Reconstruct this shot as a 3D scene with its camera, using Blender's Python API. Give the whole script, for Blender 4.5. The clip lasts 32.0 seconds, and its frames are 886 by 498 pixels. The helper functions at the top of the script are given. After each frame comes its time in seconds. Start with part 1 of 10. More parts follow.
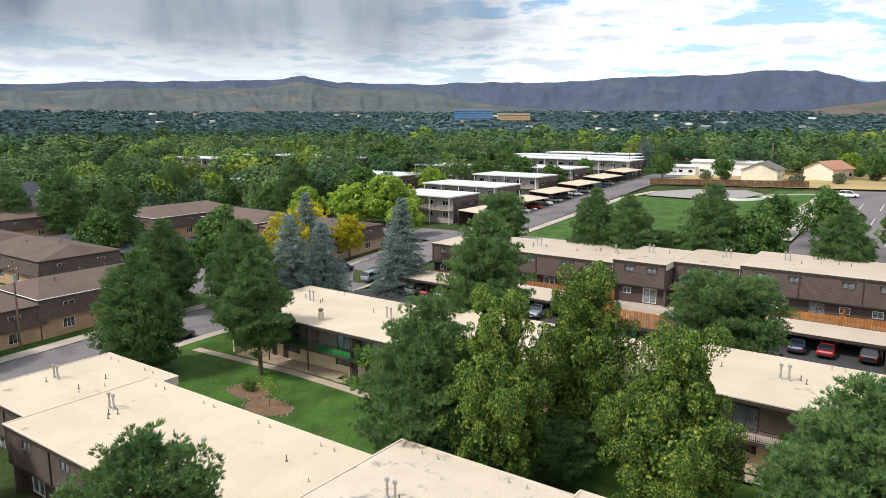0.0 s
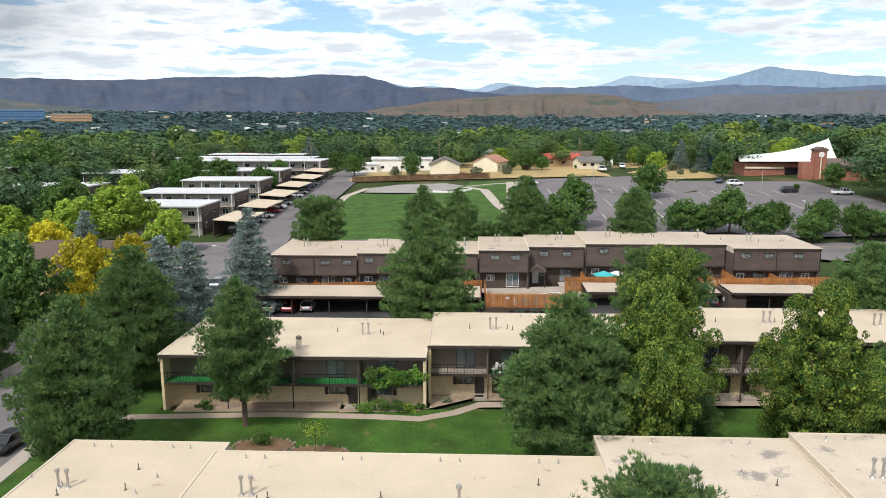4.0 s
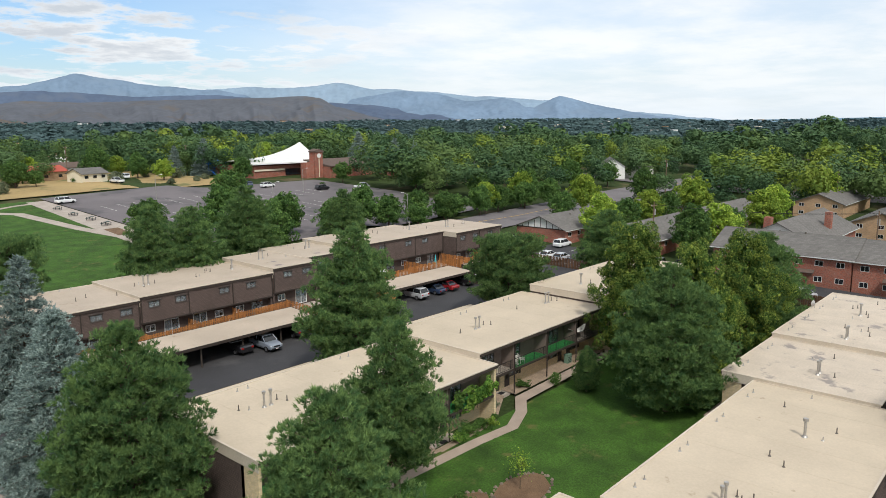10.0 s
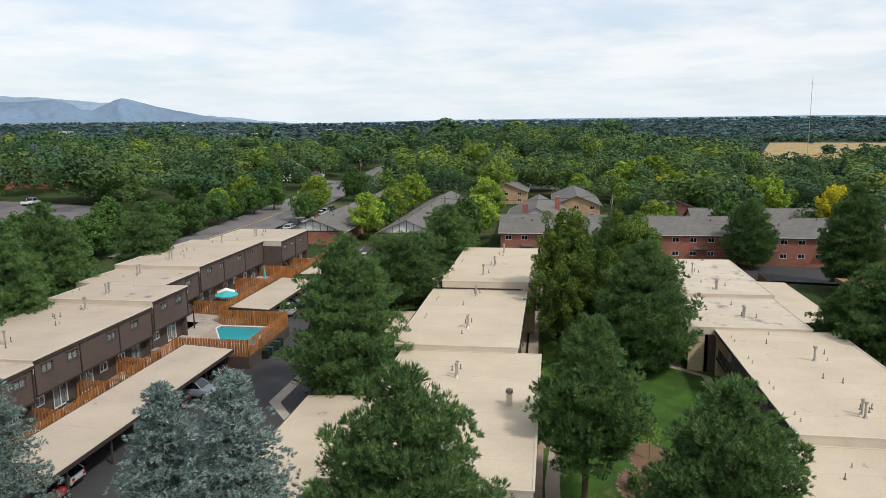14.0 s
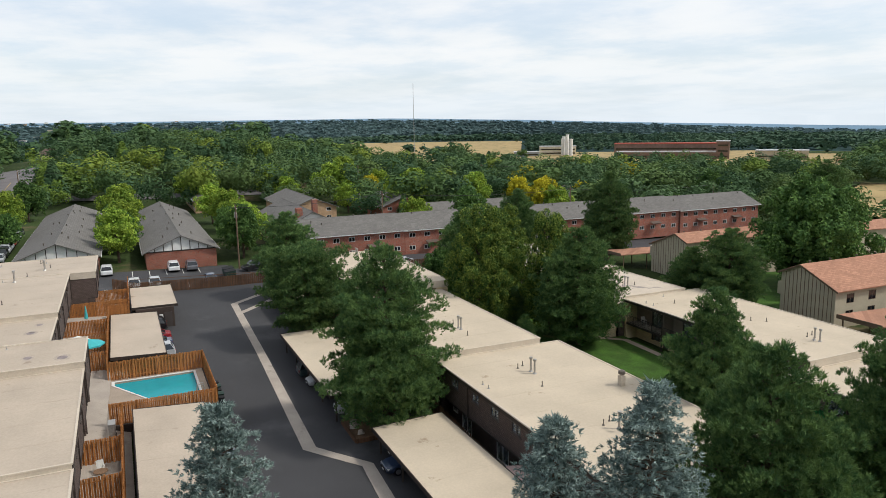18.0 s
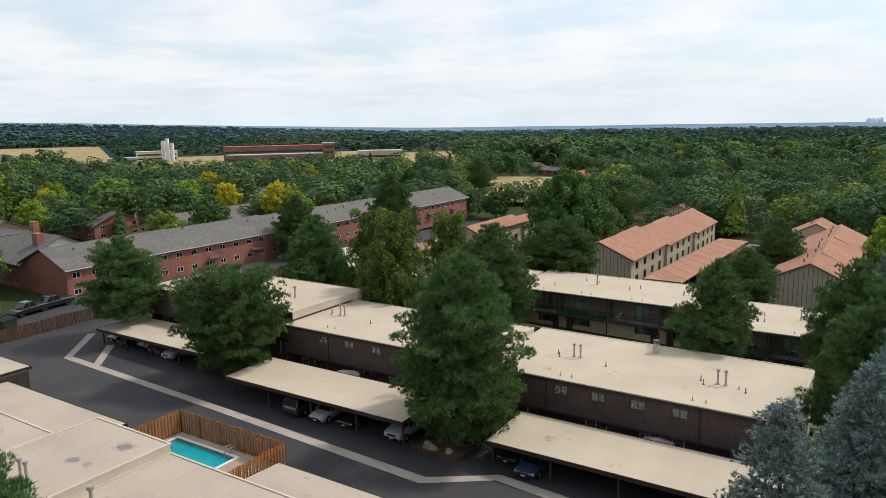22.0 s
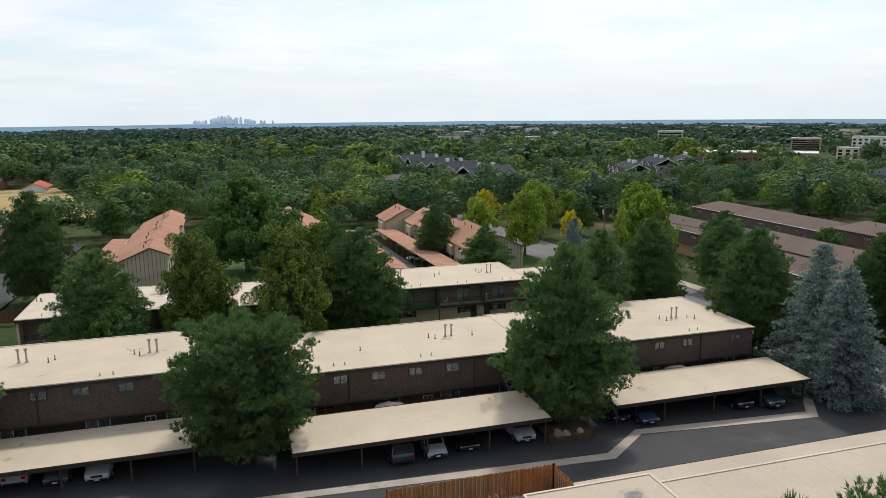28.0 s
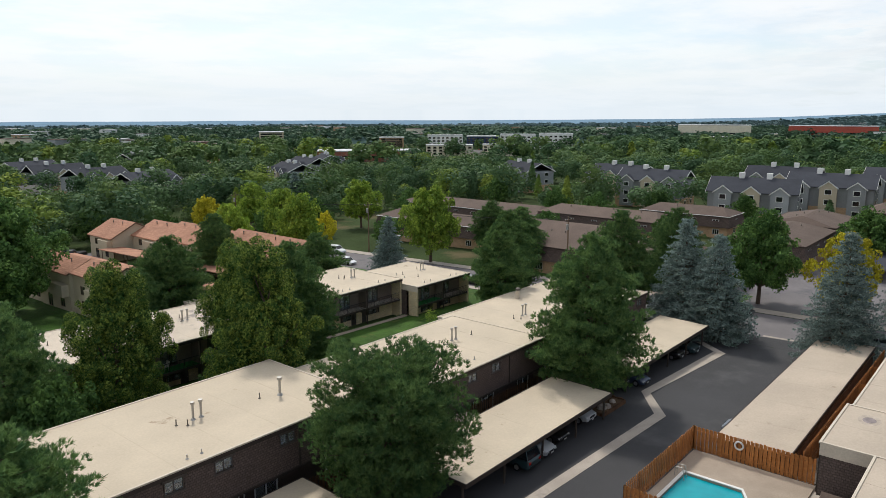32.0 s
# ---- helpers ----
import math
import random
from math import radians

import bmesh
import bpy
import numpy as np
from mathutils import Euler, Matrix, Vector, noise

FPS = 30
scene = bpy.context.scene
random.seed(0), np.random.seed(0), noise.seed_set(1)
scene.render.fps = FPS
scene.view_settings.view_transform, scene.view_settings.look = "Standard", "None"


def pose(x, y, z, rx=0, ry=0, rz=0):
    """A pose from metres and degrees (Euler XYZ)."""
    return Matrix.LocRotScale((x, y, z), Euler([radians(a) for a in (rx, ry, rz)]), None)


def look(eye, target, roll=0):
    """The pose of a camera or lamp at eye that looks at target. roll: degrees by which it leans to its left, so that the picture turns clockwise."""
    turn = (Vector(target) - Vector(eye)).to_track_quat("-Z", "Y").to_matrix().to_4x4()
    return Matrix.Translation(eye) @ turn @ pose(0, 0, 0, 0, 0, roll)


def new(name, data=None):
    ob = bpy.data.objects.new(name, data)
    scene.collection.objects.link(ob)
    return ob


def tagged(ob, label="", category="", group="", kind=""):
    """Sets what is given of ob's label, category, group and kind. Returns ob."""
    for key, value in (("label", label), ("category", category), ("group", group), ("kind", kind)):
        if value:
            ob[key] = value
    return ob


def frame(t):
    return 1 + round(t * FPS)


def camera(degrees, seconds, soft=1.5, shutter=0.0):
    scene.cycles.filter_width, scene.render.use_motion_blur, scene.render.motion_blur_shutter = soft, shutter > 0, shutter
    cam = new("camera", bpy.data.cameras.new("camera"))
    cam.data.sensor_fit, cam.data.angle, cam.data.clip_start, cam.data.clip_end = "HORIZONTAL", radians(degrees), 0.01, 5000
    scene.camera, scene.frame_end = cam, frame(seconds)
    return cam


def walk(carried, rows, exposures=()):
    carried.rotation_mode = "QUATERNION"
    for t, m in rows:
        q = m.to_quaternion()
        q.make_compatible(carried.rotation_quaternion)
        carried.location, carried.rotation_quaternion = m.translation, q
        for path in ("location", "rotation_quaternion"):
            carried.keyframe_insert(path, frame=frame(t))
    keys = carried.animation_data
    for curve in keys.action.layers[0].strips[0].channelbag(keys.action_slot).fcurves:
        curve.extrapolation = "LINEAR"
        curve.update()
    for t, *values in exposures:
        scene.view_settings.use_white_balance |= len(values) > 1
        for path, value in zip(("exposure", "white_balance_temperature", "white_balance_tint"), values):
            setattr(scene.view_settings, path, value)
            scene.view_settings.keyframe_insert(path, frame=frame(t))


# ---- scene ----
cam = camera(63.1, 32.0, 0.85)
METRES, EYE, TILT, LEAN, TURN = 325.0, 27.2, -10.2, 0.0, 35.6
ROWS = [
    (0.0, 0.0, 0.0, 0.0, 0.0, 0.0, -0.0),
    (0.5, -0.0155, 0.0011, 0.0002, -3.98, -0.05, 0.73),
    (1.0, -0.0321, 0.0036, 0.0004, -8.27, -0.1, 1.48),
    (1.5, -0.0473, 0.0068, 0.001, -12.22, -0.23, 2.23),
    (2.0, -0.0633, 0.0114, 0.002, -16.47, -0.44, 2.99),
    (2.5, -0.0779, 0.0169, 0.003, -20.45, -0.64, 3.69),
    (3.0, -0.0932, 0.0239, 0.0042, -24.79, -0.93, 4.38),
    (3.5, -0.1068, 0.0316, 0.0056, -28.8, -1.26, 5.05),
    (5.5, -0.1561, 0.0728, 0.0138, -45.77, -3.05, 7.53),
    (6.0, -0.1665, 0.0857, 0.0161, -50.17, -3.61, 8.08),
    (6.5, -0.1749, 0.0979, 0.0181, -54.1, -4.12, 8.5),
    (7.0, -0.1835, 0.1126, 0.0205, -58.63, -4.74, 8.91),
    (7.5, -0.1901, 0.1259, 0.0227, -62.59, -5.33, 9.28),
    (8.0, -0.1965, 0.1415, 0.0255, -67.12, -6.03, 9.68),
    (8.5, -0.2007, 0.1555, 0.0276, -71.07, -6.65, 9.92),
    (9.0, -0.2043, 0.1713, 0.03, -75.44, -7.32, 10.17),
    (9.5, -0.207, 0.1863, 0.0326, -79.53, -7.99, 10.36),
    (10.0, -0.2083, 0.2024, 0.0351, -83.89, -8.71, 10.49),
    (10.5, -0.2086, 0.2175, 0.0378, -87.97, -9.44, 10.56),
    (11.0, -0.2077, 0.2335, 0.0405, -92.37, -10.19, 10.63),
    (11.5, -0.2057, 0.2481, 0.0431, -96.43, -10.93, 10.65),
    (12.0, -0.2024, 0.2638, 0.0458, -100.76, -11.69, 10.58),
    (12.5, -0.1983, 0.2781, 0.0482, -104.8, -12.4, 10.46),
    (13.0, -0.1926, 0.293, 0.0507, -109.11, -13.12, 10.27),
    (13.5, -0.1861, 0.3064, 0.0529, -113.18, -13.79, 10.05),
    (14.0, -0.178, 0.3202, 0.055, -117.45, -14.47, 9.74),
    (14.5, -0.1696, 0.3323, 0.057, -121.43, -15.09, 9.46),
    (16.5, -0.1271, 0.3765, 0.0646, -138.0, -17.41, 7.67),
    (17.0, -0.1152, 0.3862, 0.0666, -142.22, -17.95, 7.16),
    (17.5, -0.1034, 0.3944, 0.0683, -146.17, -18.4, 6.66),
    (18.0, -0.0901, 0.4023, 0.0701, -150.39, -18.85, 6.02),
    (18.5, -0.0769, 0.4087, 0.0715, -154.35, -19.22, 5.41),
    (19.0, -0.0624, 0.4144, 0.0727, -158.55, -19.54, 4.75),
    (19.5, -0.0484, 0.4191, 0.0739, -162.5, -19.82, 4.1),
    (20.0, -0.033, 0.4229, 0.0749, -166.71, -20.05, 3.41),
    (20.5, -0.0186, 0.4253, 0.0757, -170.63, -20.25, 2.76),
    (21.0, -0.0029, 0.4269, 0.0761, -174.83, -20.37, 1.96),
    (21.5, 0.0119, 0.4274, 0.0764, -178.74, -20.44, 1.23),
    (22.0, 0.0277, 0.4269, 0.0765, -182.9, -20.48, 0.44),
    (22.5, 0.0418, 0.4254, 0.0764, -186.7, -20.47, -0.22),
    (23.0, 0.0579, 0.4228, 0.0765, -190.99, -20.44, -1.01),
    (23.5, 0.0718, 0.4194, 0.0761, -194.76, -20.33, -1.7),
    (24.0, 0.0873, 0.4141, 0.0753, -199.1, -20.16, -2.49),
    (24.5, 0.1005, 0.4087, 0.0743, -202.93, -19.93, -3.14),
    (25.0, 0.115, 0.4013, 0.0731, -207.25, -19.63, -3.9),
    (25.5, 0.1273, 0.394, 0.0719, -211.08, -19.34, -4.53),
    (27.5, 0.175, 0.3544, 0.0658, -227.64, -17.61, -6.97),
    (28.0, 0.1848, 0.3418, 0.0635, -231.96, -17.04, -7.52),
    (28.5, 0.1931, 0.3295, 0.0613, -235.99, -16.48, -8.0),
    (29.0, 0.2009, 0.3158, 0.0589, -240.32, -15.84, -8.45),
    (29.5, 0.2071, 0.3023, 0.0566, -244.34, -15.21, -8.85),
    (30.0, 0.2128, 0.2876, 0.0541, -248.65, -14.54, -9.19),
    (30.5, 0.2171, 0.2734, 0.0517, -252.67, -13.88, -9.48),
    (31.0, 0.2205, 0.2579, 0.0488, -257.0, -13.15, -9.76),
    (31.5, 0.2225, 0.2432, 0.046, -261.07, -12.46, -9.97),
    (32.0, 0.2236, 0.2273, 0.043, -265.45, -11.68, -10.1),
]
walk(cam, [(t, pose(0, 0, EYE, TILT, LEAN, TURN) @ pose(METRES * x, METRES * y, METRES * z, 90 + pitch, roll, yaw)) for t, x, y, z, yaw, pitch, roll in ROWS],
     exposures=[(0, 0.52), (4, 0.38), (8, 0.18), (12, 0.04), (17, 0.02), (32, 0.02)])


# ---- world and light ----
SUN_AZ, SUN_EL = 212.0, 50.0     # degrees clockwise from +y, and above the horizon
sun_dir = Vector((math.sin(radians(SUN_AZ)) * math.cos(radians(SUN_EL)), math.cos(radians(SUN_AZ)) * math.cos(radians(SUN_EL)), math.sin(radians(SUN_EL))))


def nd(tree, kind, **values):
    n = tree.nodes.new("ShaderNode" + kind)
    for k, v in values.items():
        if k == "op":
            n.operation = v
        elif k == "dt":
            n.data_type = v
        elif k == "blend":
            n.blend_type = v
        elif k == "clamp":
            n.use_clamp = v
    return n


def val(tree, op, a, b=None, c=None, clamp=False):
    """A Math node; a, b and c are sockets or numbers. Returns its output."""
    n = nd(tree, "Math", op=op, clamp=clamp)
    for i, s in enumerate((a, b, c)):
        if s is None:
            continue
        if isinstance(s, (int, float)):
            n.inputs[i].default_value = s
        else:
            tree.links.new(s, n.inputs[i])
    return n.outputs[0]


def mixc(tree, fac, a, b, blend="MIX"):
    n = nd(tree, "Mix", dt="RGBA", blend=blend)
    for i, s in ((0, fac), (6, a), (7, b)):
        if isinstance(s, (int, float)):
            n.inputs[i].default_value = s
        elif isinstance(s, tuple):
            n.inputs[i].default_value = (*s, 1)
        else:
            tree.links.new(s, n.inputs[i])
    return n.outputs[2]


def fbm(tree, vec, scale, detail=3.0, rough=0.55):
    n = nd(tree, "TexNoise")
    n.inputs["Scale"].default_value, n.inputs["Detail"].default_value, n.inputs["Roughness"].default_value = scale, detail, rough
    if vec is not None:
        tree.links.new(vec, n.inputs["Vector"])
    return n.outputs["Fac"]


def step(tree, v, a, b, smooth=True):
    n = nd(tree, "MapRange")
    n.interpolation_type = "SMOOTHSTEP" if smooth else "LINEAR"
    n.inputs[1].default_value, n.inputs[2].default_value = a, b
    tree.links.new(v, n.inputs[0])
    return n.outputs[0]


def make_world():
    w = bpy.data.worlds.new("sky")
    scene.world = w
    w.use_nodes = True
    t = w.node_tree
    t.nodes.clear()
    out, bg = nd(t, "OutputWorld"), nd(t, "Background")
    t.links.new(bg.outputs[0], out.inputs[0])
    sky = nd(t, "TexSky")
    sky.sky_type, sky.sun_disc = "NISHITA", False
    sky.sun_elevation, sky.sun_rotation = radians(SUN_EL), radians(SUN_AZ)
    sky.air_density, sky.dust_density = 1.0, 1.5
    co = nd(t, "TexCoord")
    sep = nd(t, "SeparateXYZ")
    t.links.new(co.outputs["Generated"], sep.inputs[0])
    x, y, z = sep.outputs
    zz = val(t, "ADD", val(t, "MAXIMUM", z, 0.0), 0.11)
    com = nd(t, "CombineXYZ")
    t.links.new(val(t, "DIVIDE", x, zz), com.inputs[0])
    t.links.new(val(t, "DIVIDE", y, zz), com.inputs[1])
    plane = com.outputs[0]
    az = val(t, "ARCTAN2", x, y)
    big = fbm(t, plane, 0.55, 3)
    puffs = fbm(t, plane, 1.7, 8, 0.62)
    wisps = fbm(t, plane, 1.2, 6, 0.6)
    east = val(t, "MAXIMUM", step(t, az, 0.35, 0.95), step(t, val(t, "MULTIPLY", az, -1.0), 1.3, 2.0))     # cumulus in the west, thin veil in the east
    cover = val(t, "ADD", val(t, "MULTIPLY", big, 0.35), val(t, "MULTIPLY", puffs, 0.65))
    cover = val(t, "SUBTRACT", cover, val(t, "MULTIPLY", step(t, az, -0.35, 0.6), 0.055))
    cumulus = step(t, cover, 0.43, 0.50)
    veil = step(t, val(t, "ADD", val(t, "MULTIPLY", big, 0.6), val(t, "MULTIPLY", wisps, 0.4)), 0.32, 0.62)
    veil = val(t, "ADD", val(t, "MULTIPLY", veil, 0.32), 0.56)
    mask = mixc(t, east, cumulus, veil)
    sky_col = mixc(t, 1.0, sky.outputs[0], (0.112, 0.130, 0.150), "MULTIPLY")
    shade = step(t, puffs, 0.46, 0.64)
    cloud_w = mixc(t, shade, (0.90, 0.915, 0.93), (0.58, 0.63, 0.69))
    cloud_e = mixc(t, step(t, wisps, 0.36, 0.6), (0.855, 0.915, 0.97), (0.985, 0.99, 0.99))
    col = mixc(t, mask, sky_col, mixc(t, east, cloud_w, cloud_e))
    # storm with rain shafts in the south-west
    along = val(t, "ADD", val(t, "MULTIPLY", x, -0.83), val(t, "MULTIPLY", y, 0.55))
    storm = step(t, along, 0.80, 0.97)
    shaft_v = nd(t, "CombineXYZ")
    t.links.new(val(t, "MULTIPLY", az, 6.0), shaft_v.inputs[0])
    t.links.new(val(t, "MULTIPLY", z, 2.5), shaft_v.inputs[1])
    shafts = step(t, fbm(t, shaft_v.outputs[0], 1.0, 4), 0.36, 0.62)
    high = step(t, z, 0.02, 0.14)
    dark = mixc(t, shafts, (0.15, 0.19, 0.25), (0.33, 0.375, 0.42))
    col = mixc(t, val(t, "MULTIPLY", storm, val(t, "ADD", val(t, "MULTIPLY", high, 0.72), 0.28)), col, dark)
    # bright haze low over the land
    haze = val(t, "SUBTRACT", 1.0, step(t, z, -0.01, 0.10))
    col = mixc(t, val(t, "MULTIPLY", haze, 0.75), col, (0.78, 0.87, 0.95))
    t.links.new(col, bg.inputs[0])
    bg.inputs[1].default_value = 1.0


make_world()
sun = bpy.data.lights.new("sun", "SUN")
sun.energy, sun.angle, sun.color = 2.4, radians(6), (1.0, 0.965, 0.90)
sun_ob = new("sun", sun)
sun_ob.matrix_world = look(tuple(sun_dir * 50), (0, 0, 0))


# ---- materials ----
def surf(name, col, rough=0.85, fine=(12.0, 0.12), coarse=(0.35, 0.15), bump=None, metal=0.0, rnd=0.0, stain=None, brick=None, island=0.0, spec=0.3):
    """A procedural surface: base colour varied at two scales; stain: (colour, scale, from, to); brick: (row length, row height, joint colour, joint share, axis)."""
    m = bpy.data.materials.new(name)
    m.use_nodes = True
    t = m.node_tree
    b = t.nodes["Principled BSDF"]
    geo = nd(t, "NewGeometry")
    pos = geo.outputs["Position"]
    f = val(t, "MULTIPLY_ADD", step(t, fbm(t, pos, fine[0], 3), 0.28, 0.72, False), 2 * fine[1], 1 - fine[1])
    c = val(t, "MULTIPLY_ADD", step(t, fbm(t, pos, coarse[0], 5), 0.28, 0.72, False), 2 * coarse[1], 1 - coarse[1])
    v = val(t, "MULTIPLY", f, c)
    if rnd:
        oi = nd(t, "ObjectInfo")
        v = val(t, "MULTIPLY", v, val(t, "MULTIPLY_ADD", oi.outputs["Random"], 2 * rnd, 1 - rnd))
    if island:
        v = val(t, "MULTIPLY", v, val(t, "MULTIPLY_ADD", geo.outputs["Random Per Island"], 2 * island, 1 - island))
    base = (*col, 1)
    if brick:
        length, height, joint, share = brick[:4]
        sep, com = nd(t, "SeparateXYZ"), nd(t, "CombineXYZ")
        t.links.new(pos, sep.inputs[0])
        t.links.new(val(t, "ADD", sep.outputs[0], sep.outputs[1]), com.inputs[0])
        t.links.new(sep.outputs[2], com.inputs[1])
        bt = nd(t, "TexBrick")
        t.links.new(com.outputs[0], bt.inputs["Vector"])
        bt.inputs["Color1"].default_value = (*[min(1, k * 1.13) for k in col], 1)
        bt.inputs["Color2"].default_value = (*[k * 0.86 for k in col], 1)
        bt.inputs["Mortar"].default_value = (*joint, 1)
        bt.inputs["Scale"].default_value = 1.0
        bt.inputs["Mortar Size"].default_value = height * share
        bt.inputs["Brick Width"].default_value, bt.inputs["Row Height"].default_value = length, height
        base = bt.outputs["Color"]
    colour = mixc(t, 1.0, base if brick else tuple(col), v, "MULTIPLY")
    if stain:
        s = step(t, fbm(t, pos, stain[1], 5, 0.62), stain[2], stain[3])
        colour = mixc(t, s, colour, tuple(stain[0]))
    t.links.new(colour, b.inputs["Base Color"])
    b.inputs["Roughness"].default_value, b.inputs["Metallic"].default_value = rough, metal
    b.inputs["Specular IOR Level"].default_value = spec
    if bump:
        bp = nd(t, "Bump")
        bp.inputs["Strength"].default_value, bp.inputs["Distance"].default_value = bump[1], 0.05
        t.links.new(fbm(t, pos, bump[0], 4), bp.inputs["Height"])
        t.links.new(bp.outputs[0], b.inputs["Normal"])
    return m


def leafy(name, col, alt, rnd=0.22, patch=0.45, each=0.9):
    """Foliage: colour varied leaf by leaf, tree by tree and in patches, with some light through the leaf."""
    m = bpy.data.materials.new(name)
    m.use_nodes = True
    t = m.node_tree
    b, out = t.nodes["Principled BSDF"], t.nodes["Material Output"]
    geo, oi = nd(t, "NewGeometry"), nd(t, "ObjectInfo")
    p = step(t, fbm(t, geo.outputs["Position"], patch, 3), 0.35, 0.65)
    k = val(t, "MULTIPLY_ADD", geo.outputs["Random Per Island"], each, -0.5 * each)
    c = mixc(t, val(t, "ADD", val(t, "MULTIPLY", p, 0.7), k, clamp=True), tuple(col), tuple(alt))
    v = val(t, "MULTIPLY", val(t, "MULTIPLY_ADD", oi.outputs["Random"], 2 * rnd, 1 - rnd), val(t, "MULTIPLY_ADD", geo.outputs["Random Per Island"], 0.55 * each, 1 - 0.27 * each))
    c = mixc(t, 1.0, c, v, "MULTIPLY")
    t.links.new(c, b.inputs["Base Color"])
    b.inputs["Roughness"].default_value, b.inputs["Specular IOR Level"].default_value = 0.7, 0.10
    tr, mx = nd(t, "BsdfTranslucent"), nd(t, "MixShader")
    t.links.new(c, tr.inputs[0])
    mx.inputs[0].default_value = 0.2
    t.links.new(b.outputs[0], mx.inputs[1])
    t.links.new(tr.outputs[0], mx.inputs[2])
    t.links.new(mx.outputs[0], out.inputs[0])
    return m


def glass(name, tint, rough=0.06):
    m = bpy.data.materials.new(name)
    m.use_nodes = True
    b = m.node_tree.nodes["Principled BSDF"]
    b.inputs["Base Color"].default_value = (*tint, 1)
    b.inputs["Roughness"].default_value, b.inputs["Specular IOR Level"].default_value = rough, 0.6
    b.inputs["Transmission Weight"].default_value = 0.75
    return m


ROOF = surf("cream_roof_membrane", (0.545, 0.455, 0.338), 0.8, (6, 0.05), (0.22, 0.09), (30, 0.12), stain=((0.34, 0.255, 0.175), 0.5, 0.65, 0.74))
ROOF_WORN = surf("worn_roof_membrane", (0.56, 0.475, 0.375), 0.8, (6, 0.08), (0.3, 0.1), (30, 0.12), stain=((0.30, 0.26, 0.23), 0.45, 0.56, 0.68))
ROOF_TAN = surf("tan_roof_membrane", (0.465, 0.385, 0.30), 0.8, (6, 0.06), (0.22, 0.10), (30, 0.12), stain=((0.30, 0.235, 0.175), 0.5, 0.63, 0.75))
GRAVEL = surf("tan_gravel", (0.33, 0.25, 0.18), 0.95, (30, 0.4), (1.5, 0.2), (60, 0.6))
ROOF_EDGE = surf("cream_roof_edge", (0.58, 0.50, 0.40), 0.7, (8, 0.08), (0.5, 0.1))
FASCIA = surf("dark_brown_fascia", (0.045, 0.034, 0.028), 0.7, (9, 0.15), (0.6, 0.2))
SHINGLE = surf("brown_wood_shingles", (0.118, 0.086, 0.074), 0.9, (9, 0.22), (0.5, 0.12), (14, 0.5), brick=(0.24, 0.17, (0.072, 0.053, 0.046), 0.12))
DARKWALL = surf("dark_brown_siding", (0.075, 0.055, 0.046), 0.85, (8, 0.15), (0.5, 0.2), (20, 0.2))
BUFF = surf("buff_brick", (0.66, 0.52, 0.31), 0.88, (14, 0.12), (0.5, 0.10), (30, 0.3), brick=(0.30, 0.10, (0.56, 0.47, 0.33), 0.14))
TAUPE = surf("taupe_wall", (0.20, 0.155, 0.13), 0.85, (8, 0.12), (0.6, 0.12))
TRIM_DARK = surf("dark_window_frame", (0.075, 0.062, 0.055), 0.5, (10, 0.08), (1, 0.08))
TRIM_LIGHT = surf("white_frame", (0.68, 0.67, 0.64), 0.5, (10, 0.06), (1, 0.06))
BLIND = surf("window_blind", (0.55, 0.52, 0.46), 0.8, (5, 0.1), (0.8, 0.3), rnd=0.35)
PANE = glass("window_glass", (0.55, 0.6, 0.62))
CARPET = surf("green_outdoor_carpet", (0.03, 0.22, 0.055), 0.95, (20, 0.12), (0.6, 0.12))
RAIL = surf("black_iron", (0.02, 0.02, 0.02), 0.5, (15, 0.1), (1, 0.1), metal=0.3)
GALV = surf("galvanised_vent", (0.42, 0.40, 0.37), 0.45, (14, 0.15), (2, 0.15), metal=0.55)
PVC = surf("dark_vent_pipe", (0.14, 0.12, 0.10), 0.6, (14, 0.15), (2, 0.2))
ASPHALT = surf("dark_sealed_asphalt", (0.050, 0.049, 0.051), 0.82, (30, 0.12), (0.12, 0.16), (40, 0.2), stain=((0.090, 0.088, 0.088), 0.13, 0.52, 0.75))
ROAD = surf("worn_asphalt", (0.17, 0.155, 0.155), 0.9, (25, 0.1), (0.15, 0.15), (40, 0.2), stain=((0.11, 0.105, 0.11), 0.22, 0.5, 0.7))
LOT_OLD = surf("old_parking_asphalt", (0.155, 0.138, 0.138), 0.9, (25, 0.1), (0.06, 0.18), stain=((0.095, 0.088, 0.09), 0.09, 0.5, 0.68))
CONCRETE = surf("concrete", (0.40, 0.345, 0.29), 0.9, (18, 0.1), (0.4, 0.14), (30, 0.2), stain=((0.27, 0.235, 0.20), 0.6, 0.56, 0.75))
PATHWAY = surf("tan_concrete_path", (0.37, 0.295, 0.235), 0.9, (18, 0.1), (0.4, 0.14), (30, 0.2), stain=((0.27, 0.22, 0.18), 0.7, 0.55, 0.75))
PALE_GRAVEL = surf("pale_grey_gravel", (0.27, 0.25, 0.23), 0.95, (14, 0.2), (0.2, 0.12), (40, 0.4))
DARK_STONE = surf("brown_edging_stone", (0.20, 0.155, 0.12), 0.9, (10, 0.2), (1, 0.2), rnd=0.35)
LAWN = surf("mown_lawn", (0.041, 0.094, 0.011), 0.95, (7, 0.4), (0.35, 0.42), (25, 0.6), stain=((0.105, 0.115, 0.03), 0.45, 0.57, 0.72))
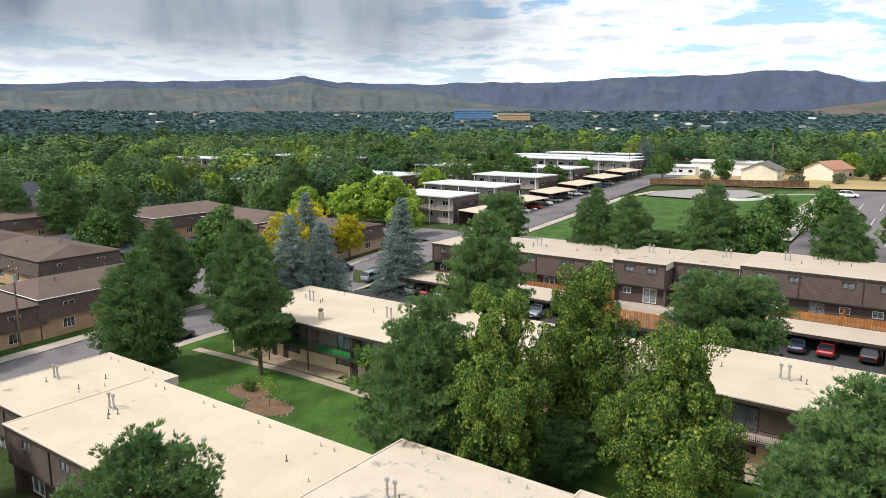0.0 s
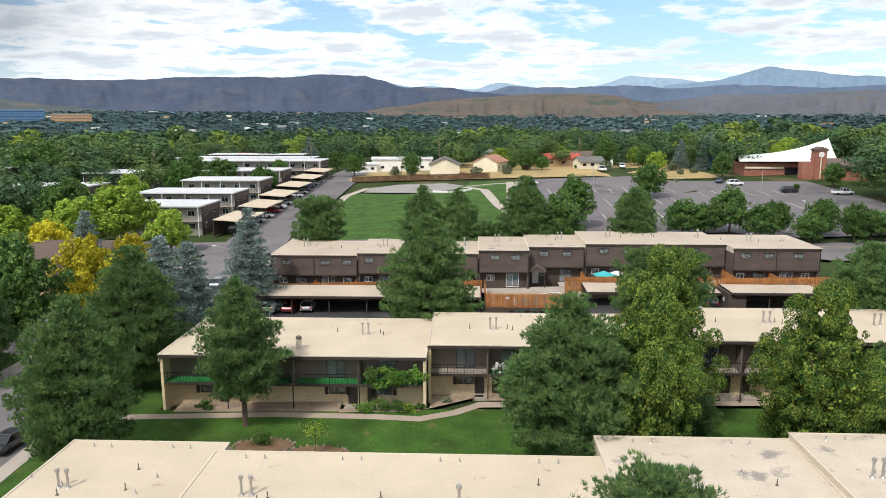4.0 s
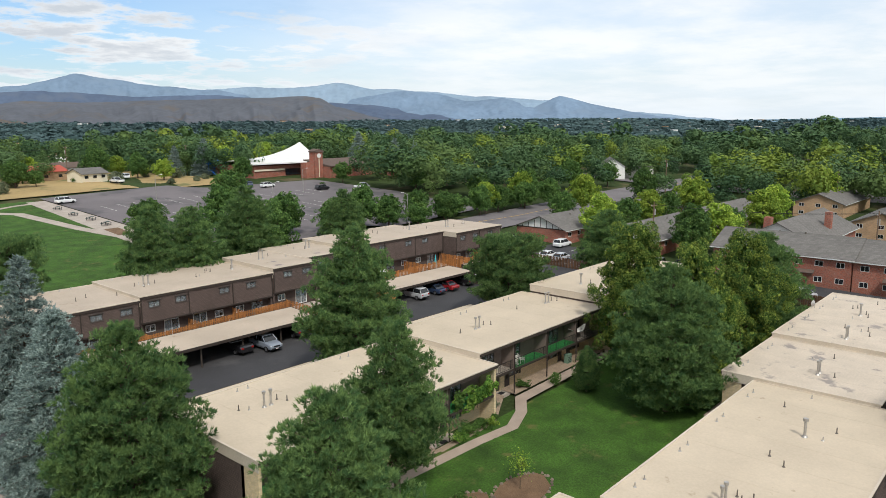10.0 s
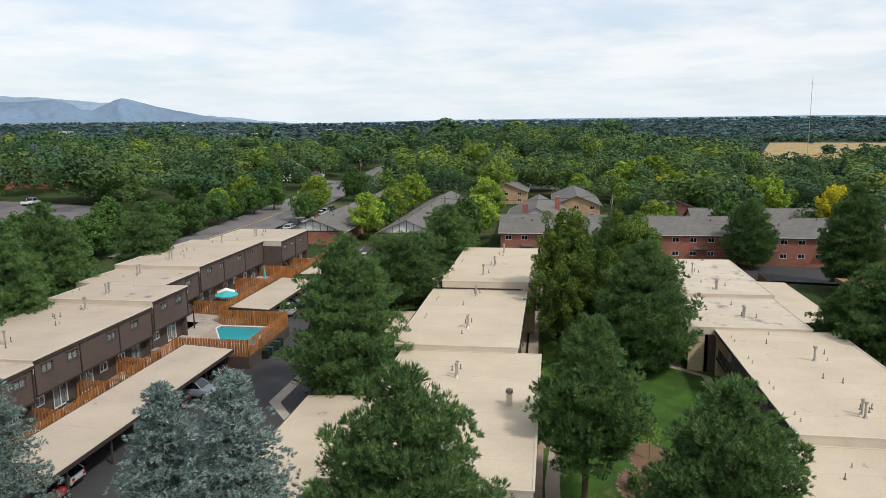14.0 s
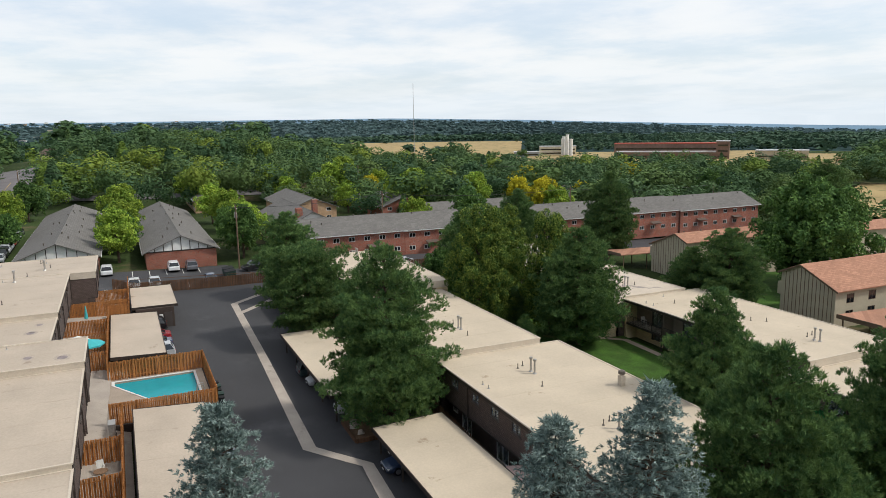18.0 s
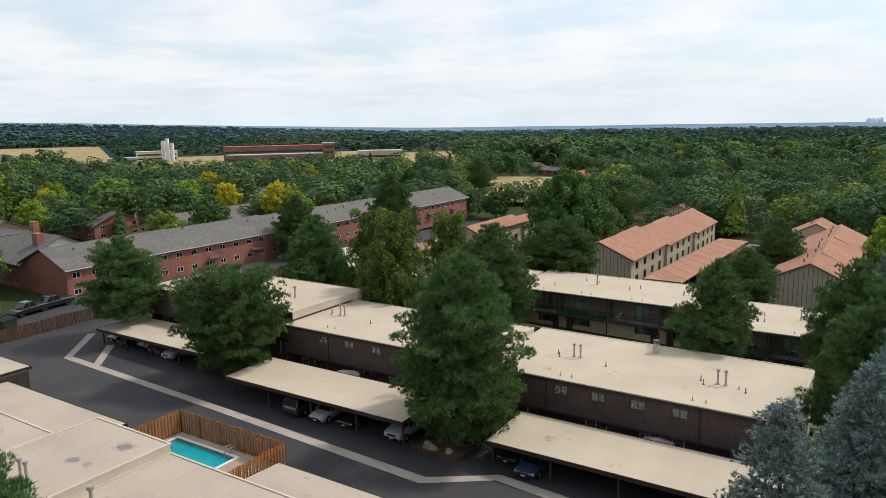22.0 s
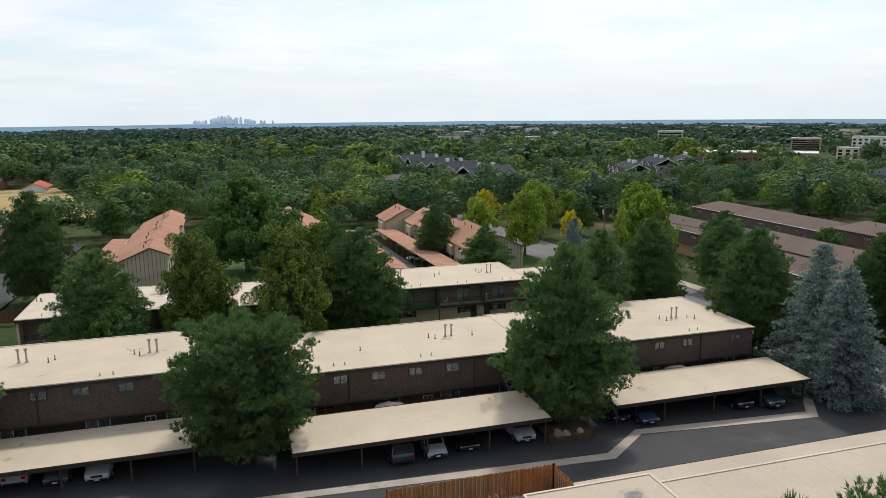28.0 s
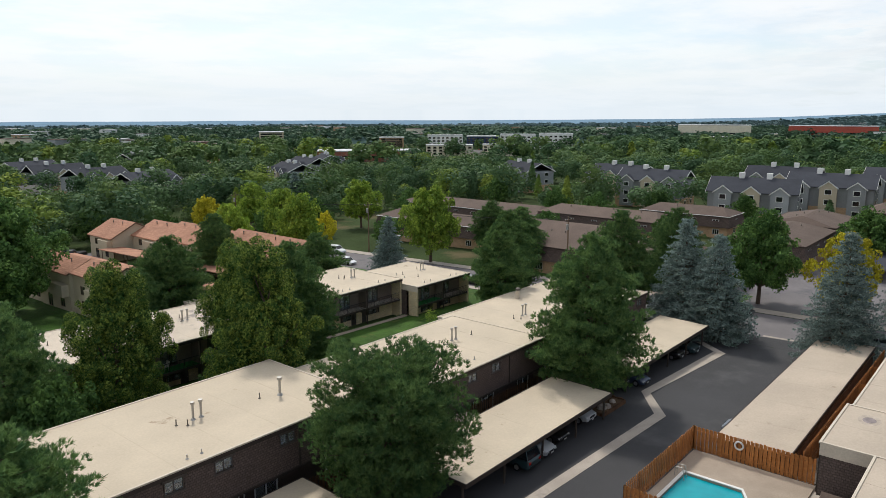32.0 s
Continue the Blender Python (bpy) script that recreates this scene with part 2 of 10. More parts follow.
GROUND = surf("rough_ground", (0.042, 0.062, 0.022), 0.95, (2.5, 0.3), (0.05, 0.3), (20, 0.5), stain=((0.12, 0.10, 0.055), 0.06, 0.54, 0.68), spec=0.05)
DRY = surf("dry_grass", (0.36, 0.26, 0.115), 0.95, (3, 0.15), (0.05, 0.2), stain=((0.16, 0.155, 0.06), 0.09, 0.54, 0.66))
MULCH = surf("bark_mulch", (0.17, 0.105, 0.06), 0.95, (30, 0.35), (1, 0.2), (50, 0.6))
CEDAR = surf("cedar_fence_boards", (0.40, 0.165, 0.05), 0.8, (6, 0.2), (0.7, 0.2), (20, 0.3), rnd=0.16, island=0.18)
CEDAR_OLD = surf("weathered_fence_boards", (0.125, 0.066, 0.036), 0.85, (6, 0.2), (0.7, 0.2), (20, 0.3), rnd=0.16, island=0.2)
POST = surf("carport_brown_steel", (0.07, 0.055, 0.045), 0.6, (10, 0.12), (1, 0.12))
WATER = surf("pool_water", (0.004, 0.30, 0.35), 0.22, (1.5, 0.06), (0.25, 0.12), (2.5, 0.10), spec=0.25)
DECK = surf("pool_deck_concrete", (0.36, 0.29, 0.225), 0.9, (12, 0.1), (0.5, 0.12))
COPING = surf("white_pool_coping", (0.72, 0.70, 0.66), 0.7, (12, 0.06), (1, 0.08))
REDBRICK = surf("red_brick", (0.33, 0.098, 0.06), 0.9, (5, 0.28), (0.35, 0.2), (30, 0.3), brick=(0.30, 0.11, (0.27, 0.19, 0.155), 0.14), rnd=0.06)
GREYROOF = surf("grey_asphalt_shingles", (0.158, 0.148, 0.135), 0.95, (5, 0.12), (0.25, 0.10), (20, 0.3), brick=(0.6, 0.14, (0.125, 0.118, 0.108), 0.10))
BROWNROOF = surf("brown_asphalt_shingles", (0.125, 0.090, 0.072), 0.95, (5, 0.12), (0.25, 0.14), (20, 0.3), rnd=0.08)
BROWNWALL = surf("brown_mansard_shingles", (0.105, 0.076, 0.064), 0.95, (5, 0.14), (0.3, 0.14), (20, 0.3), brick=(0.6, 0.2, (0.06, 0.045, 0.04), 0.12))
TANBRICK = surf("tan_brick", (0.46, 0.29, 0.165), 0.9, (10, 0.15), (0.5, 0.15), brick=(0.34, 0.13, (0.4, 0.3, 0.2), 0.12))
TANSIDE = surf("tan_board_siding", (0.50, 0.43, 0.31), 0.85, (6, 0.06), (0.4, 0.08))
BATTEN = surf("brown_batten", (0.17, 0.115, 0.075), 0.8, (8, 0.1), (0.6, 0.1))
SALMON = surf("salmon_roof_shingles", (0.40, 0.205, 0.13), 0.92, (5, 0.12), (0.3, 0.12), (20, 0.3), brick=(0.6, 0.15, (0.33, 0.165, 0.105), 0.10), rnd=0.06)
GREIGE = surf("greige_siding", (0.30, 0.275, 0.25), 0.85, (5, 0.08), (0.3, 0.1))
WHITE = surf("white_painted_wall", (0.74, 0.73, 0.69), 0.8, (5, 0.05), (0.3, 0.08))
CREAM = surf("cream_wall", (0.70, 0.63, 0.48), 0.8, (5, 0.05), (0.3, 0.08))
GREYWALL = surf("grey_siding", (0.27, 0.28, 0.28), 0.85, (5, 0.08), (0.3, 0.1), rnd=0.25)
SLATE = surf("slate_grey_roof", (0.055, 0.058, 0.068), 0.95, (5, 0.1), (0.3, 0.12), rnd=0.15, spec=0.1)
WHITEROOF = surf("white_roof", (0.56, 0.56, 0.56), 0.7, (4, 0.08), (0.3, 0.12))
REDROOF = surf("red_roof", (0.42, 0.09, 0.06), 0.8, (5, 0.1), (0.3, 0.1))
BARK = surf("bark", (0.115, 0.082, 0.06), 0.95, (14, 0.3), (1.5, 0.2), (25, 0.6))
ROCK = surf("pale_rock", (0.42, 0.36, 0.30), 0.9, (8, 0.2), (1, 0.2), rnd=0.2)
RUBBER = surf("tyre_rubber", (0.015, 0.015, 0.016), 0.8, (20, 0.1), (2, 0.1))
RIM = surf("alloy_rim", (0.45, 0.45, 0.46), 0.3, (20, 0.05), (2, 0.05), metal=0.9)
CARGLASS = surf("tinted_car_glass", (0.012, 0.015, 0.018), 0.06, (4, 0.05), (1, 0.05), spec=0.8)
LAMP_RED = surf("red_lamp", (0.35, 0.015, 0.01), 0.2, (10, 0.05), (1, 0.05))
LAMP_CLEAR = surf("clear_lamp", (0.65, 0.66, 0.66), 0.15, (10, 0.05), (1, 0.05))
TEAL = surf("teal_canvas", (0.06, 0.42, 0.44), 0.8, (8, 0.08), (1, 0.1))
PINKCANVAS = surf("faded_pink_canvas", (0.52, 0.37, 0.33), 0.85, (8, 0.08), (1, 0.1))
BLUE = surf("blue_plastic", (0.02, 0.13, 0.55), 0.5, (8, 0.08), (1, 0.1))
BIN = surf("dark_green_bin", (0.02, 0.045, 0.035), 0.6, (8, 0.08), (1, 0.1))
PAINT_LINE = surf("road_paint", (0.66, 0.64, 0.58), 0.8, (12, 0.15), (1, 0.2))
YELLOW_LINE = surf("yellow_road_paint", (0.55, 0.36, 0.08), 0.8, (12, 0.15), (1, 0.2))
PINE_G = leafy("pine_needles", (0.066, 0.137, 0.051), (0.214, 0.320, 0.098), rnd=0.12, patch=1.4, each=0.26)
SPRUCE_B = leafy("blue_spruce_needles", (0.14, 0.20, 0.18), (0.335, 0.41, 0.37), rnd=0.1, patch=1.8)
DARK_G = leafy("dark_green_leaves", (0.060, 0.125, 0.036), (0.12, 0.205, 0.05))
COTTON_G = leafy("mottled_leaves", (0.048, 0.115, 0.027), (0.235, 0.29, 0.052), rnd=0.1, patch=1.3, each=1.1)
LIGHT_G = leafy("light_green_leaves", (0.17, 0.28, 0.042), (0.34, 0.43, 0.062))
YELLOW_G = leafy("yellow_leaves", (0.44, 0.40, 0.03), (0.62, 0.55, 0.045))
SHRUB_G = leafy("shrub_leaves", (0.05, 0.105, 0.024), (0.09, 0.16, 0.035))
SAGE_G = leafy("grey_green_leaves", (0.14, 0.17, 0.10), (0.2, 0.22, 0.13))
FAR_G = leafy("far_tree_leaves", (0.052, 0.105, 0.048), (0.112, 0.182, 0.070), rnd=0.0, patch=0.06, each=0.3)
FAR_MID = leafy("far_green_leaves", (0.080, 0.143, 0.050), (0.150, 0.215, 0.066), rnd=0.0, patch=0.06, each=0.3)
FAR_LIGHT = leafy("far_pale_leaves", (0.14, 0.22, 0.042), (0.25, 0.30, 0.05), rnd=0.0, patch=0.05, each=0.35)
# leaf colours of the two farthest woods include blue aerial haze
FARTHER_G = leafy("haze_tinted_far_leaves", (0.052, 0.100, 0.064), (0.092, 0.148, 0.082), rnd=0.0, patch=0.008, each=0.3)
DISTANT_G = leafy("haze_tinted_distant_leaves", (0.078, 0.128, 0.128), (0.105, 0.158, 0.155), rnd=0.0, patch=0.004, each=0.3)
# distance haze is painted into these two land colours, paler in HAZE_LAND
PLAIN = surf("haze_tinted_plain", (0.040, 0.066, 0.062), 0.95, (0.02, 0.12), (0.004, 0.15), stain=((0.09, 0.115, 0.11), 0.006, 0.64, 0.72), spec=0.0)
HAZE_LAND = surf("haze_blue_land", (0.17, 0.26, 0.34), 0.95, (0.01, 0.1), (0.003, 0.12), stain=((0.23, 0.31, 0.37), 0.005, 0.6, 0.7), spec=0.0)


# ---- geometry helpers ----
class Shape:
    """Collects faces for one mesh."""

    def __init__(self):
        self.v, self.f = [], []

    def add(self, pts, faces):
        n = len(self.v)
        self.v += [tuple(p) for p in pts]
        self.f += [tuple(n + i for i in f) for f in faces]
        return self

    def box(self, x0, y0, z0, x1, y1, z1):
        x0, x1, y0, y1, z0, z1 = min(x0, x1), max(x0, x1), min(y0, y1), max(y0, y1), min(z0, z1), max(z0, z1)
        return self.add([(x0, y0, z0), (x1, y0, z0), (x1, y1, z0), (x0, y1, z0), (x0, y0, z1), (x1, y0, z1), (x1, y1, z1), (x0, y1, z1)],
                        [(3, 2, 1, 0), (4, 5, 6, 7), (0, 1, 5, 4), (1, 2, 6, 5), (2, 3, 7, 6), (3, 0, 4, 7)])

    def prism(self, poly, z0, z1):
        """A polygon in x, y raised from z0 to z1 (numbers, or one height a corner)."""
        n = len(poly)
        a = z0 if isinstance(z0, (list, tuple)) else [z0] * n
        b = z1 if isinstance(z1, (list, tuple)) else [z1] * n
        return self.add([(*p, h) for p, h in zip(poly, a)] + [(*p, h) for p, h in zip(poly, b)],
                        [tuple(range(n))[::-1], tuple(range(n, 2 * n))] + [(i, (i + 1) % n, n + (i + 1) % n, n + i) for i in range(n)])

    def slab(self, prof, lo, hi, axis="y"):
        """A profile of (a, z) drawn along y (a is x) or along x (a is y)."""
        n = len(prof)
        at = (lambda a, z, k: (a, k, z)) if axis == "y" else (lambda a, z, k: (k, a, z))
        return self.add([at(a, z, lo) for a, z in prof] + [at(a, z, hi) for a, z in prof],
                        [tuple(range(n)), tuple(range(n, 2 * n))[::-1]] + [(i, n + i, n + (i + 1) % n, (i + 1) % n) for i in range(n)])

    def tube(self, p, q, r0, r1=None, n=8):
        r1 = r0 if r1 is None else r1
        p, q = Vector(p), Vector(q)
        d = (q - p).normalized()
        s = d.orthogonal().normalized()
        u = d.cross(s)
        ring = [(s * math.cos(2 * math.pi * i / n) + u * math.sin(2 * math.pi * i / n)) for i in range(n)]
        return self.add([p + k * r0 for k in ring] + [q + k * r1 for k in ring],
                        [tuple(range(n))[::-1], tuple(range(n, 2 * n))] + [(i, (i + 1) % n, n + (i + 1) % n, n + i) for i in range(n)])

    def wall(self, along, a0, a1, z0, z1, face, thick, holes=()):
        """An upright wall from a0 to a1 along x or y with its outer face at 'face' and its body towards face + thick; holes: (a0, a1, z0, z1)."""
        us = sorted({a0, a1, *[clampf(k, a0, a1) for h in holes for k in h[:2]]})
        zs = sorted({z0, z1, *[clampf(k, z0, z1) for h in holes for k in h[2:]]})
        nu, nz, base, seen = len(us) - 1, len(zs) - 1, len(self.v), {}
        solid = [[not any(h[0] < (us[i] + us[i + 1]) / 2 < h[1] and h[2] < (zs[k] + zs[k + 1]) / 2 < h[3] for h in holes) for k in range(nz)] for i in range(nu)]

        def at(i, k, side):
            if (i, k, side) not in seen:
                seen[i, k, side] = len(self.v)
                y = face + thick * side
                self.v.append((us[i], y, zs[k]) if along == "x" else (y, us[i], zs[k]))
            return seen[i, k, side]

        for i in range(nu):
            for k in range(nz):
                if not solid[i][k]:
                    continue
                self.f += [(at(i, k, 0), at(i + 1, k, 0), at(i + 1, k + 1, 0), at(i, k + 1, 0)), (at(i, k + 1, 1), at(i + 1, k + 1, 1), at(i + 1, k, 1), at(i, k, 1))]
                for di, dk, p, q in ((-1, 0, (0, 1), (0, 0)), (1, 0, (1, 0), (1, 1)), (0, -1, (0, 0), (1, 0)), (0, 1, (1, 1), (0, 1))):
                    m, n = i + di, k + dk
                    if not (0 <= m < nu and 0 <= n < nz and solid[m][n]):
                        self.f.append((at(i + p[0], k + p[1], 0), at(i + p[0], k + p[1], 1), at(i + q[0], k + q[1], 1), at(i + q[0], k + q[1], 0)))
        return self

    def hoop(self, x0, y0, x1, y1, t, z0, z1):
        """A square frame lying level, t wide inwards from its outer edge."""
        p = rect(x0, y0, x1, y1) + rect(x0 + t, y0 + t, x1 - t, y1 - t)
        f = []
        for i in range(4):
            k = (i + 1) % 4
            f += [(i, k, 8 + k, 8 + i), (4 + k, 4 + i, 12 + i, 12 + k), (8 + i, 8 + k, 12 + k, 12 + i), (k, i, 4 + i, 4 + k)]
        return self.add([(*q, z0) for q in p] + [(*q, z1) for q in p], f)

    def mesh(self, name, mat):
        me = bpy.data.meshes.new(name)
        me.from_pydata(self.v, [], self.f)
        me.materials.append(mat)
        me.update()
        return me


def soup(name, verts, faces, mat):
    """A mesh from numpy arrays: (n, 3) corners and (m, k) faces."""
    me = bpy.data.meshes.new(name)
    m, k = faces.shape
    me.vertices.add(len(verts))
    me.vertices.foreach_set("co", np.ascontiguousarray(verts, np.float32).ravel())
    me.loops.add(m * k)
    me.loops.foreach_set("vertex_index", np.ascontiguousarray(faces, np.int32).ravel())
    me.polygons.add(m)
    me.polygons.foreach_set("loop_start", np.arange(0, m * k, k, dtype=np.int32))
    me.materials.append(mat)
    me.update(calc_edges=True)
    return me


def thing(name, loc, label, category, group="", kind="", turn=0.0):
    ob = new(name)
    ob.empty_display_size = 0.3
    ob.matrix_basis = pose(*loc, 0, 0, turn)
    return tagged(ob, label, category, group, kind)


def part(name, shape, mat, parent, label="", world=False, at=None):
    """One mesh under a thing. world: the shape is in world coordinates and the parent is unturned."""
    me = shape.mesh(name, mat) if isinstance(shape, Shape) else shape
    ob = new(name, me)
    ob.parent = parent
    if world:
        p = parent
        while p is not None:
            ob.location = ob.location - p.location
            p = p.parent
    if at is not None:
        ob.location = at
    if label:
        ob["label"] = label
    return ob


def lone(name, shape, mat, label, category, group="", kind=""):
    me = shape.mesh(name, mat) if isinstance(shape, Shape) else shape
    return tagged(new(name, me), label, category, group, kind)


# ---- lie of the land ----
def sm(a, b, v):
    u = min(max((v - a) / (b - a), 0.0), 1.0)
    return u * u * (3 - 2 * u)


def clampf(v, a, b):
    return min(max(v, a), b)


def ground_z(x, y):
    xc = clampf(x, -150, 120)
    z = 0.017 * (xc + 48)
    if y < 55:
        z += 0.03 * (max(y, -120) - 55)
    if y > 77:
        z += 0.03 * (min(y, 90) - 77)
    z += sm(89.5, 94, y) * (1.05 + 0.006 * (xc + 60)) * (1 - sm(12, 22, x)) + 0.052 * (clampf(y, 94, 232) - 94)
    r = math.hypot(x + 38, y - 57)
    if r > 260:
        k = sm(260, 800, r)
        far = -16 + 30 * sm(1500, 4800, r) + 3.0 * noise.noise((x * 0.002, y * 0.002, 3))
        az = math.degrees(math.atan2(x + 38, y - 57))
        q = az % 360
        far += 40 * sm(1500, 4800, r) * sm(68, 84, q) * (1 - sm(106, 130, q)) - 55 * sm(1200, 3900, r) * sm(120, 150, q) * (1 - sm(232, 290, q))
        far += 62 * sm(1100, 4300, r) * sm(12, -30, az) * sm(-110, -80, az)
        far += 40 * sm(1100, 4000, r) * sm(-30, 12, az) * (1 - sm(60, 85, az))
        z = z * (1 - k) + far * k
    az = math.degrees(math.atan2(x + 38, y - 57)) % 360
    return z + 10 * sm(175, 300, r) * (1 - sm(420, 720, r)) * sm(70, 84, az) * (1 - sm(92, 105, az))


def build_ground():
    rad = [0, 12, 24, 36, 48, 60, 72, 84, 96, 110, 125, 140, 160, 180, 200, 225, 250, 280, 320, 370, 430, 500, 600, 750, 950, 1200, 1600, 2100, 2700, 3400, 4200, 4950]
    n = 144
    v = [(-38, 57, ground_z(-38, 57) - 0.25)]
    for r in rad[1:]:
        for i in range(n):
            x, y = -38 + r * math.sin(2 * math.pi * i / n), 57 + r * math.cos(2 * math.pi * i / n)
            v.append((x, y, ground_z(x, y) - (0.3 if r < 260 else 0.0) - (0.8 if -76 < x < 14 and 82 < y < 98 else 0)))
    f = [(0, 1 + (i + 1) % n, 1 + i) for i in range(n)]
    for k in range(len(rad) - 2):
        a, b = 1 + k * n, 1 + (k + 1) * n
        f += [(a + i, a + (i + 1) % n, b + (i + 1) % n, b + i) for i in range(n)]
    s = Shape()
    s.v, s.f = v, f
    lone("ground", s, GROUND, "rough green ground with dry earth patches between the houses", "ground", kind="structure")


def sheet(name, poly, dz, mat, label, category, kind="structure", cell=4.0):
    """A level skin on the land: a polygon in plan, cut into cells so that it follows the slope."""
    bm = bmesh.new()
    bm.faces.new([bm.verts.new((x, y, 0)) for x, y in poly])
    for i, k in ((0, min(p[0] for p in poly)), (1, min(p[1] for p in poly))):
        hi = max(p[i] for p in poly)
        c = cell if hi - k < 120 else cell * 2.5
        while k + c < hi - 0.05:
            k += c
            co, no = [0, 0, 0], [0, 0, 0]
            co[i], no[i] = k, 1
            bmesh.ops.bisect_plane(bm, geom=bm.verts[:] + bm.edges[:] + bm.faces[:], plane_co=co, plane_no=no)
    for w in bm.verts:
        w.co.z = ground_z(w.co.x, w.co.y) + dz
    bm.normal_update()
    for f in bm.faces:
        if f.normal.z < 0:
            f.normal_flip()
    me = bpy.data.meshes.new(name)
    bm.to_mesh(me)
    bm.free()
    me.materials.append(mat)
    return tagged(new(name, me), label, category, kind=kind)


def rect(x0, y0, x1, y1):
    return [(x0, y0), (x1, y0), (x1, y1), (x0, y1)]


def ribbon(line, width):
    """A polygon of even width about a line of points in plan."""
    left, right = [], []
    for i, p in enumerate(line):
        a, b = Vector(line[max(i - 1, 0)]), Vector(line[min(i + 1, len(line) - 1)])
        d = (b - a).normalized()
        s = Vector((-d.y, d.x))
        if 0 < i < len(line) - 1:
            d1 = (Vector(p) - a).normalized()
            s = s / max(0.5, s.dot(Vector((-d1.y, d1.x))))
        left.append(tuple(Vector(p) + s * width / 2))
        right.append(tuple(Vector(p) - s * width / 2))
    return left + right[::-1]


build_ground()
ring, rr = Shape(), [750, 950, 1200, 1600, 2100, 2700, 3400, 4200, 4930]
for r in rr:
    ring.v += [(-38 + r * math.sin(2 * math.pi * i / 144), 57 + r * math.cos(2 * math.pi * i / 144), ground_z(-38 + r * math.sin(2 * math.pi * i / 144), 57 + r * math.cos(2 * math.pi * i / 144)) + (3.0 if r > 1700 else 0.6 if r > 800 else -2)) for i in range(144)]
ring.f = [(k * 144 + i, k * 144 + (i + 1) % 144, (k + 1) * 144 + (i + 1) % 144, (k + 1) * 144 + i) for k in range(len(rr) - 1) for i in range(144)]
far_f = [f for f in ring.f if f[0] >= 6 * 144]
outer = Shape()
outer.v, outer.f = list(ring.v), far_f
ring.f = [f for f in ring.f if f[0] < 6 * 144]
lone("backdrop_haze", outer, HAZE_LAND, "plain at the horizon painted in pale blue haze", "plain", kind="structure")
lone("backdrop_plain", ring, PLAIN, "plain that runs to the horizon, blue-green haze in its colour", "plain", kind="structure")
sheet("parking_lot", [(-74, 66.5), (-74, 91.6), (16, 91.6), (17, 66), (11, 64.5), (8.6, 64.5), (8.6, 66), (-71, 66)], 0.04, ASPHALT, "dark freshly sealed asphalt lot between the carports", "parking lot")
sheet("lot_mouth", rect(-78.2, 75.2, -74, 86.2), 0.055, ASPHALT, "dark asphalt mouth of the lot at the street", "driveway")
sheet("gutter_pan", rect(-78.9, 60, -78.2, 98), 0.06, CONCRETE, "pale concrete gutter along the street edge", "gutter")
sheet("court_lawn", rect(-75.5, 37, 12, 53), 0.05, LAWN, "mown green courtyard lawn between two apartment blocks", "lawn")
sheet("street_west", rect(-90, -150, -78, 300), 0.03, ROAD, "worn grey residential asphalt street", "street")
sheet("street_north", rect(-330, 121, -60, 132), 0.06, ROAD, "worn grey asphalt cross street", "street", cell=6)
sheet("street_east", [(4, 114), (4, 128), (260, 136), (260, 122)], 0.05, ROAD, "worn asphalt street with a faded centre line", "street")
sheet("street_far", rect(150, 20, 162, 250), 0.05, ROAD, "worn grey asphalt side street", "street")
sheet("court_parking", [(16.6, 62), (16.6, 97), (33, 97), (33, 74), (29, 74), (29, 62), (29.5, -60), (16, -60)], 0.05, ASPHALT, "dark asphalt parking court of the brick apartments", "parking lot")
sheet("church_lot", [(-24, 128), (-24, 217), (10, 219), (62, 212), (64, 175), (58, 136), (4, 132)], 0.05, LOT_OLD, "old cracked grey church parking lot", "parking lot", cell=6)
sheet("park_lawn", [(-74, 112), (-74, 195), (-58, 191), (-44, 197), (-40, 214), (-27, 214), (-27, 150), (-29, 112)], 0.05, LAWN, "bright mown park lawn", "lawn")
sheet("park_pad", [(-71, 196), (-70, 205), (-62, 211), (-48, 212), (-42, 206), (-45, 198), (-56, 193)], 0.09, PALE_GRAVEL, "pale grey gravel oval in the park", "pavement")
sheet("park_path", ribbon([(-75.6, 112), (-75.4, 150), (-75, 190), (-71, 204)], 2.2), 0.10, CONCRETE, "pale concrete path along the park lawn", "path")
sheet("park_path", ribbon([(-42, 203), (-36, 196), (-33, 170), (-29, 150)], 2.4), 0.10, CONCRETE, "curving pale concrete park path", "path")
sheet("park_path", ribbon([(-41, 204), (-33, 208), (-26, 209)], 1.6), 0.11, CONCRETE, "narrow concrete park path", "path")
sheet("park_terrace", [(-32, 146), (-24.5, 146), (-24.5, 212), (-29, 212)], 0.085, CONCRETE, "pale concrete picnic terrace beside the lawn", "pavement")
sheet("park_bed", [(-30.5, 158), (-27.5, 158), (-27, 166), (-30, 166)], 0.12, MULCH, "brown bark planting bed in the terrace", "planting bed")
sheet("apartment_drive", rect(-87.5, 132, -77, 262), 0.06, LOT_OLD, "grey asphalt drive along the white apartments", "driveway", cell=6)
sheet("dry_yard", [(-80, 220), (40, 222), (40, 300), (-80, 300)], 0.05, DRY, "dry yellow grass yards behind the park", "yard", cell=8)
FIELDS = [(106.5, 120.5, 480, 1450), (121, 141, 410, 900), (150.6, 161.5, 178, 285), (141.5, 148, 430, 820)]
for a0, a1, d0, d1 in FIELDS:
    arc = [(d0, a0 + (a1 - a0) * k / 5) for k in range(6)] + [(d1, a1 - (a1 - a0) * k / 5) for k in range(6)]
    sheet("dry_field", [(-38 + d * math.sin(radians(q)), 57 + d * math.cos(radians(q))) for d, q in arc], 1.2, DRY, "wide golden dry grass field among trees", "field", cell=16)
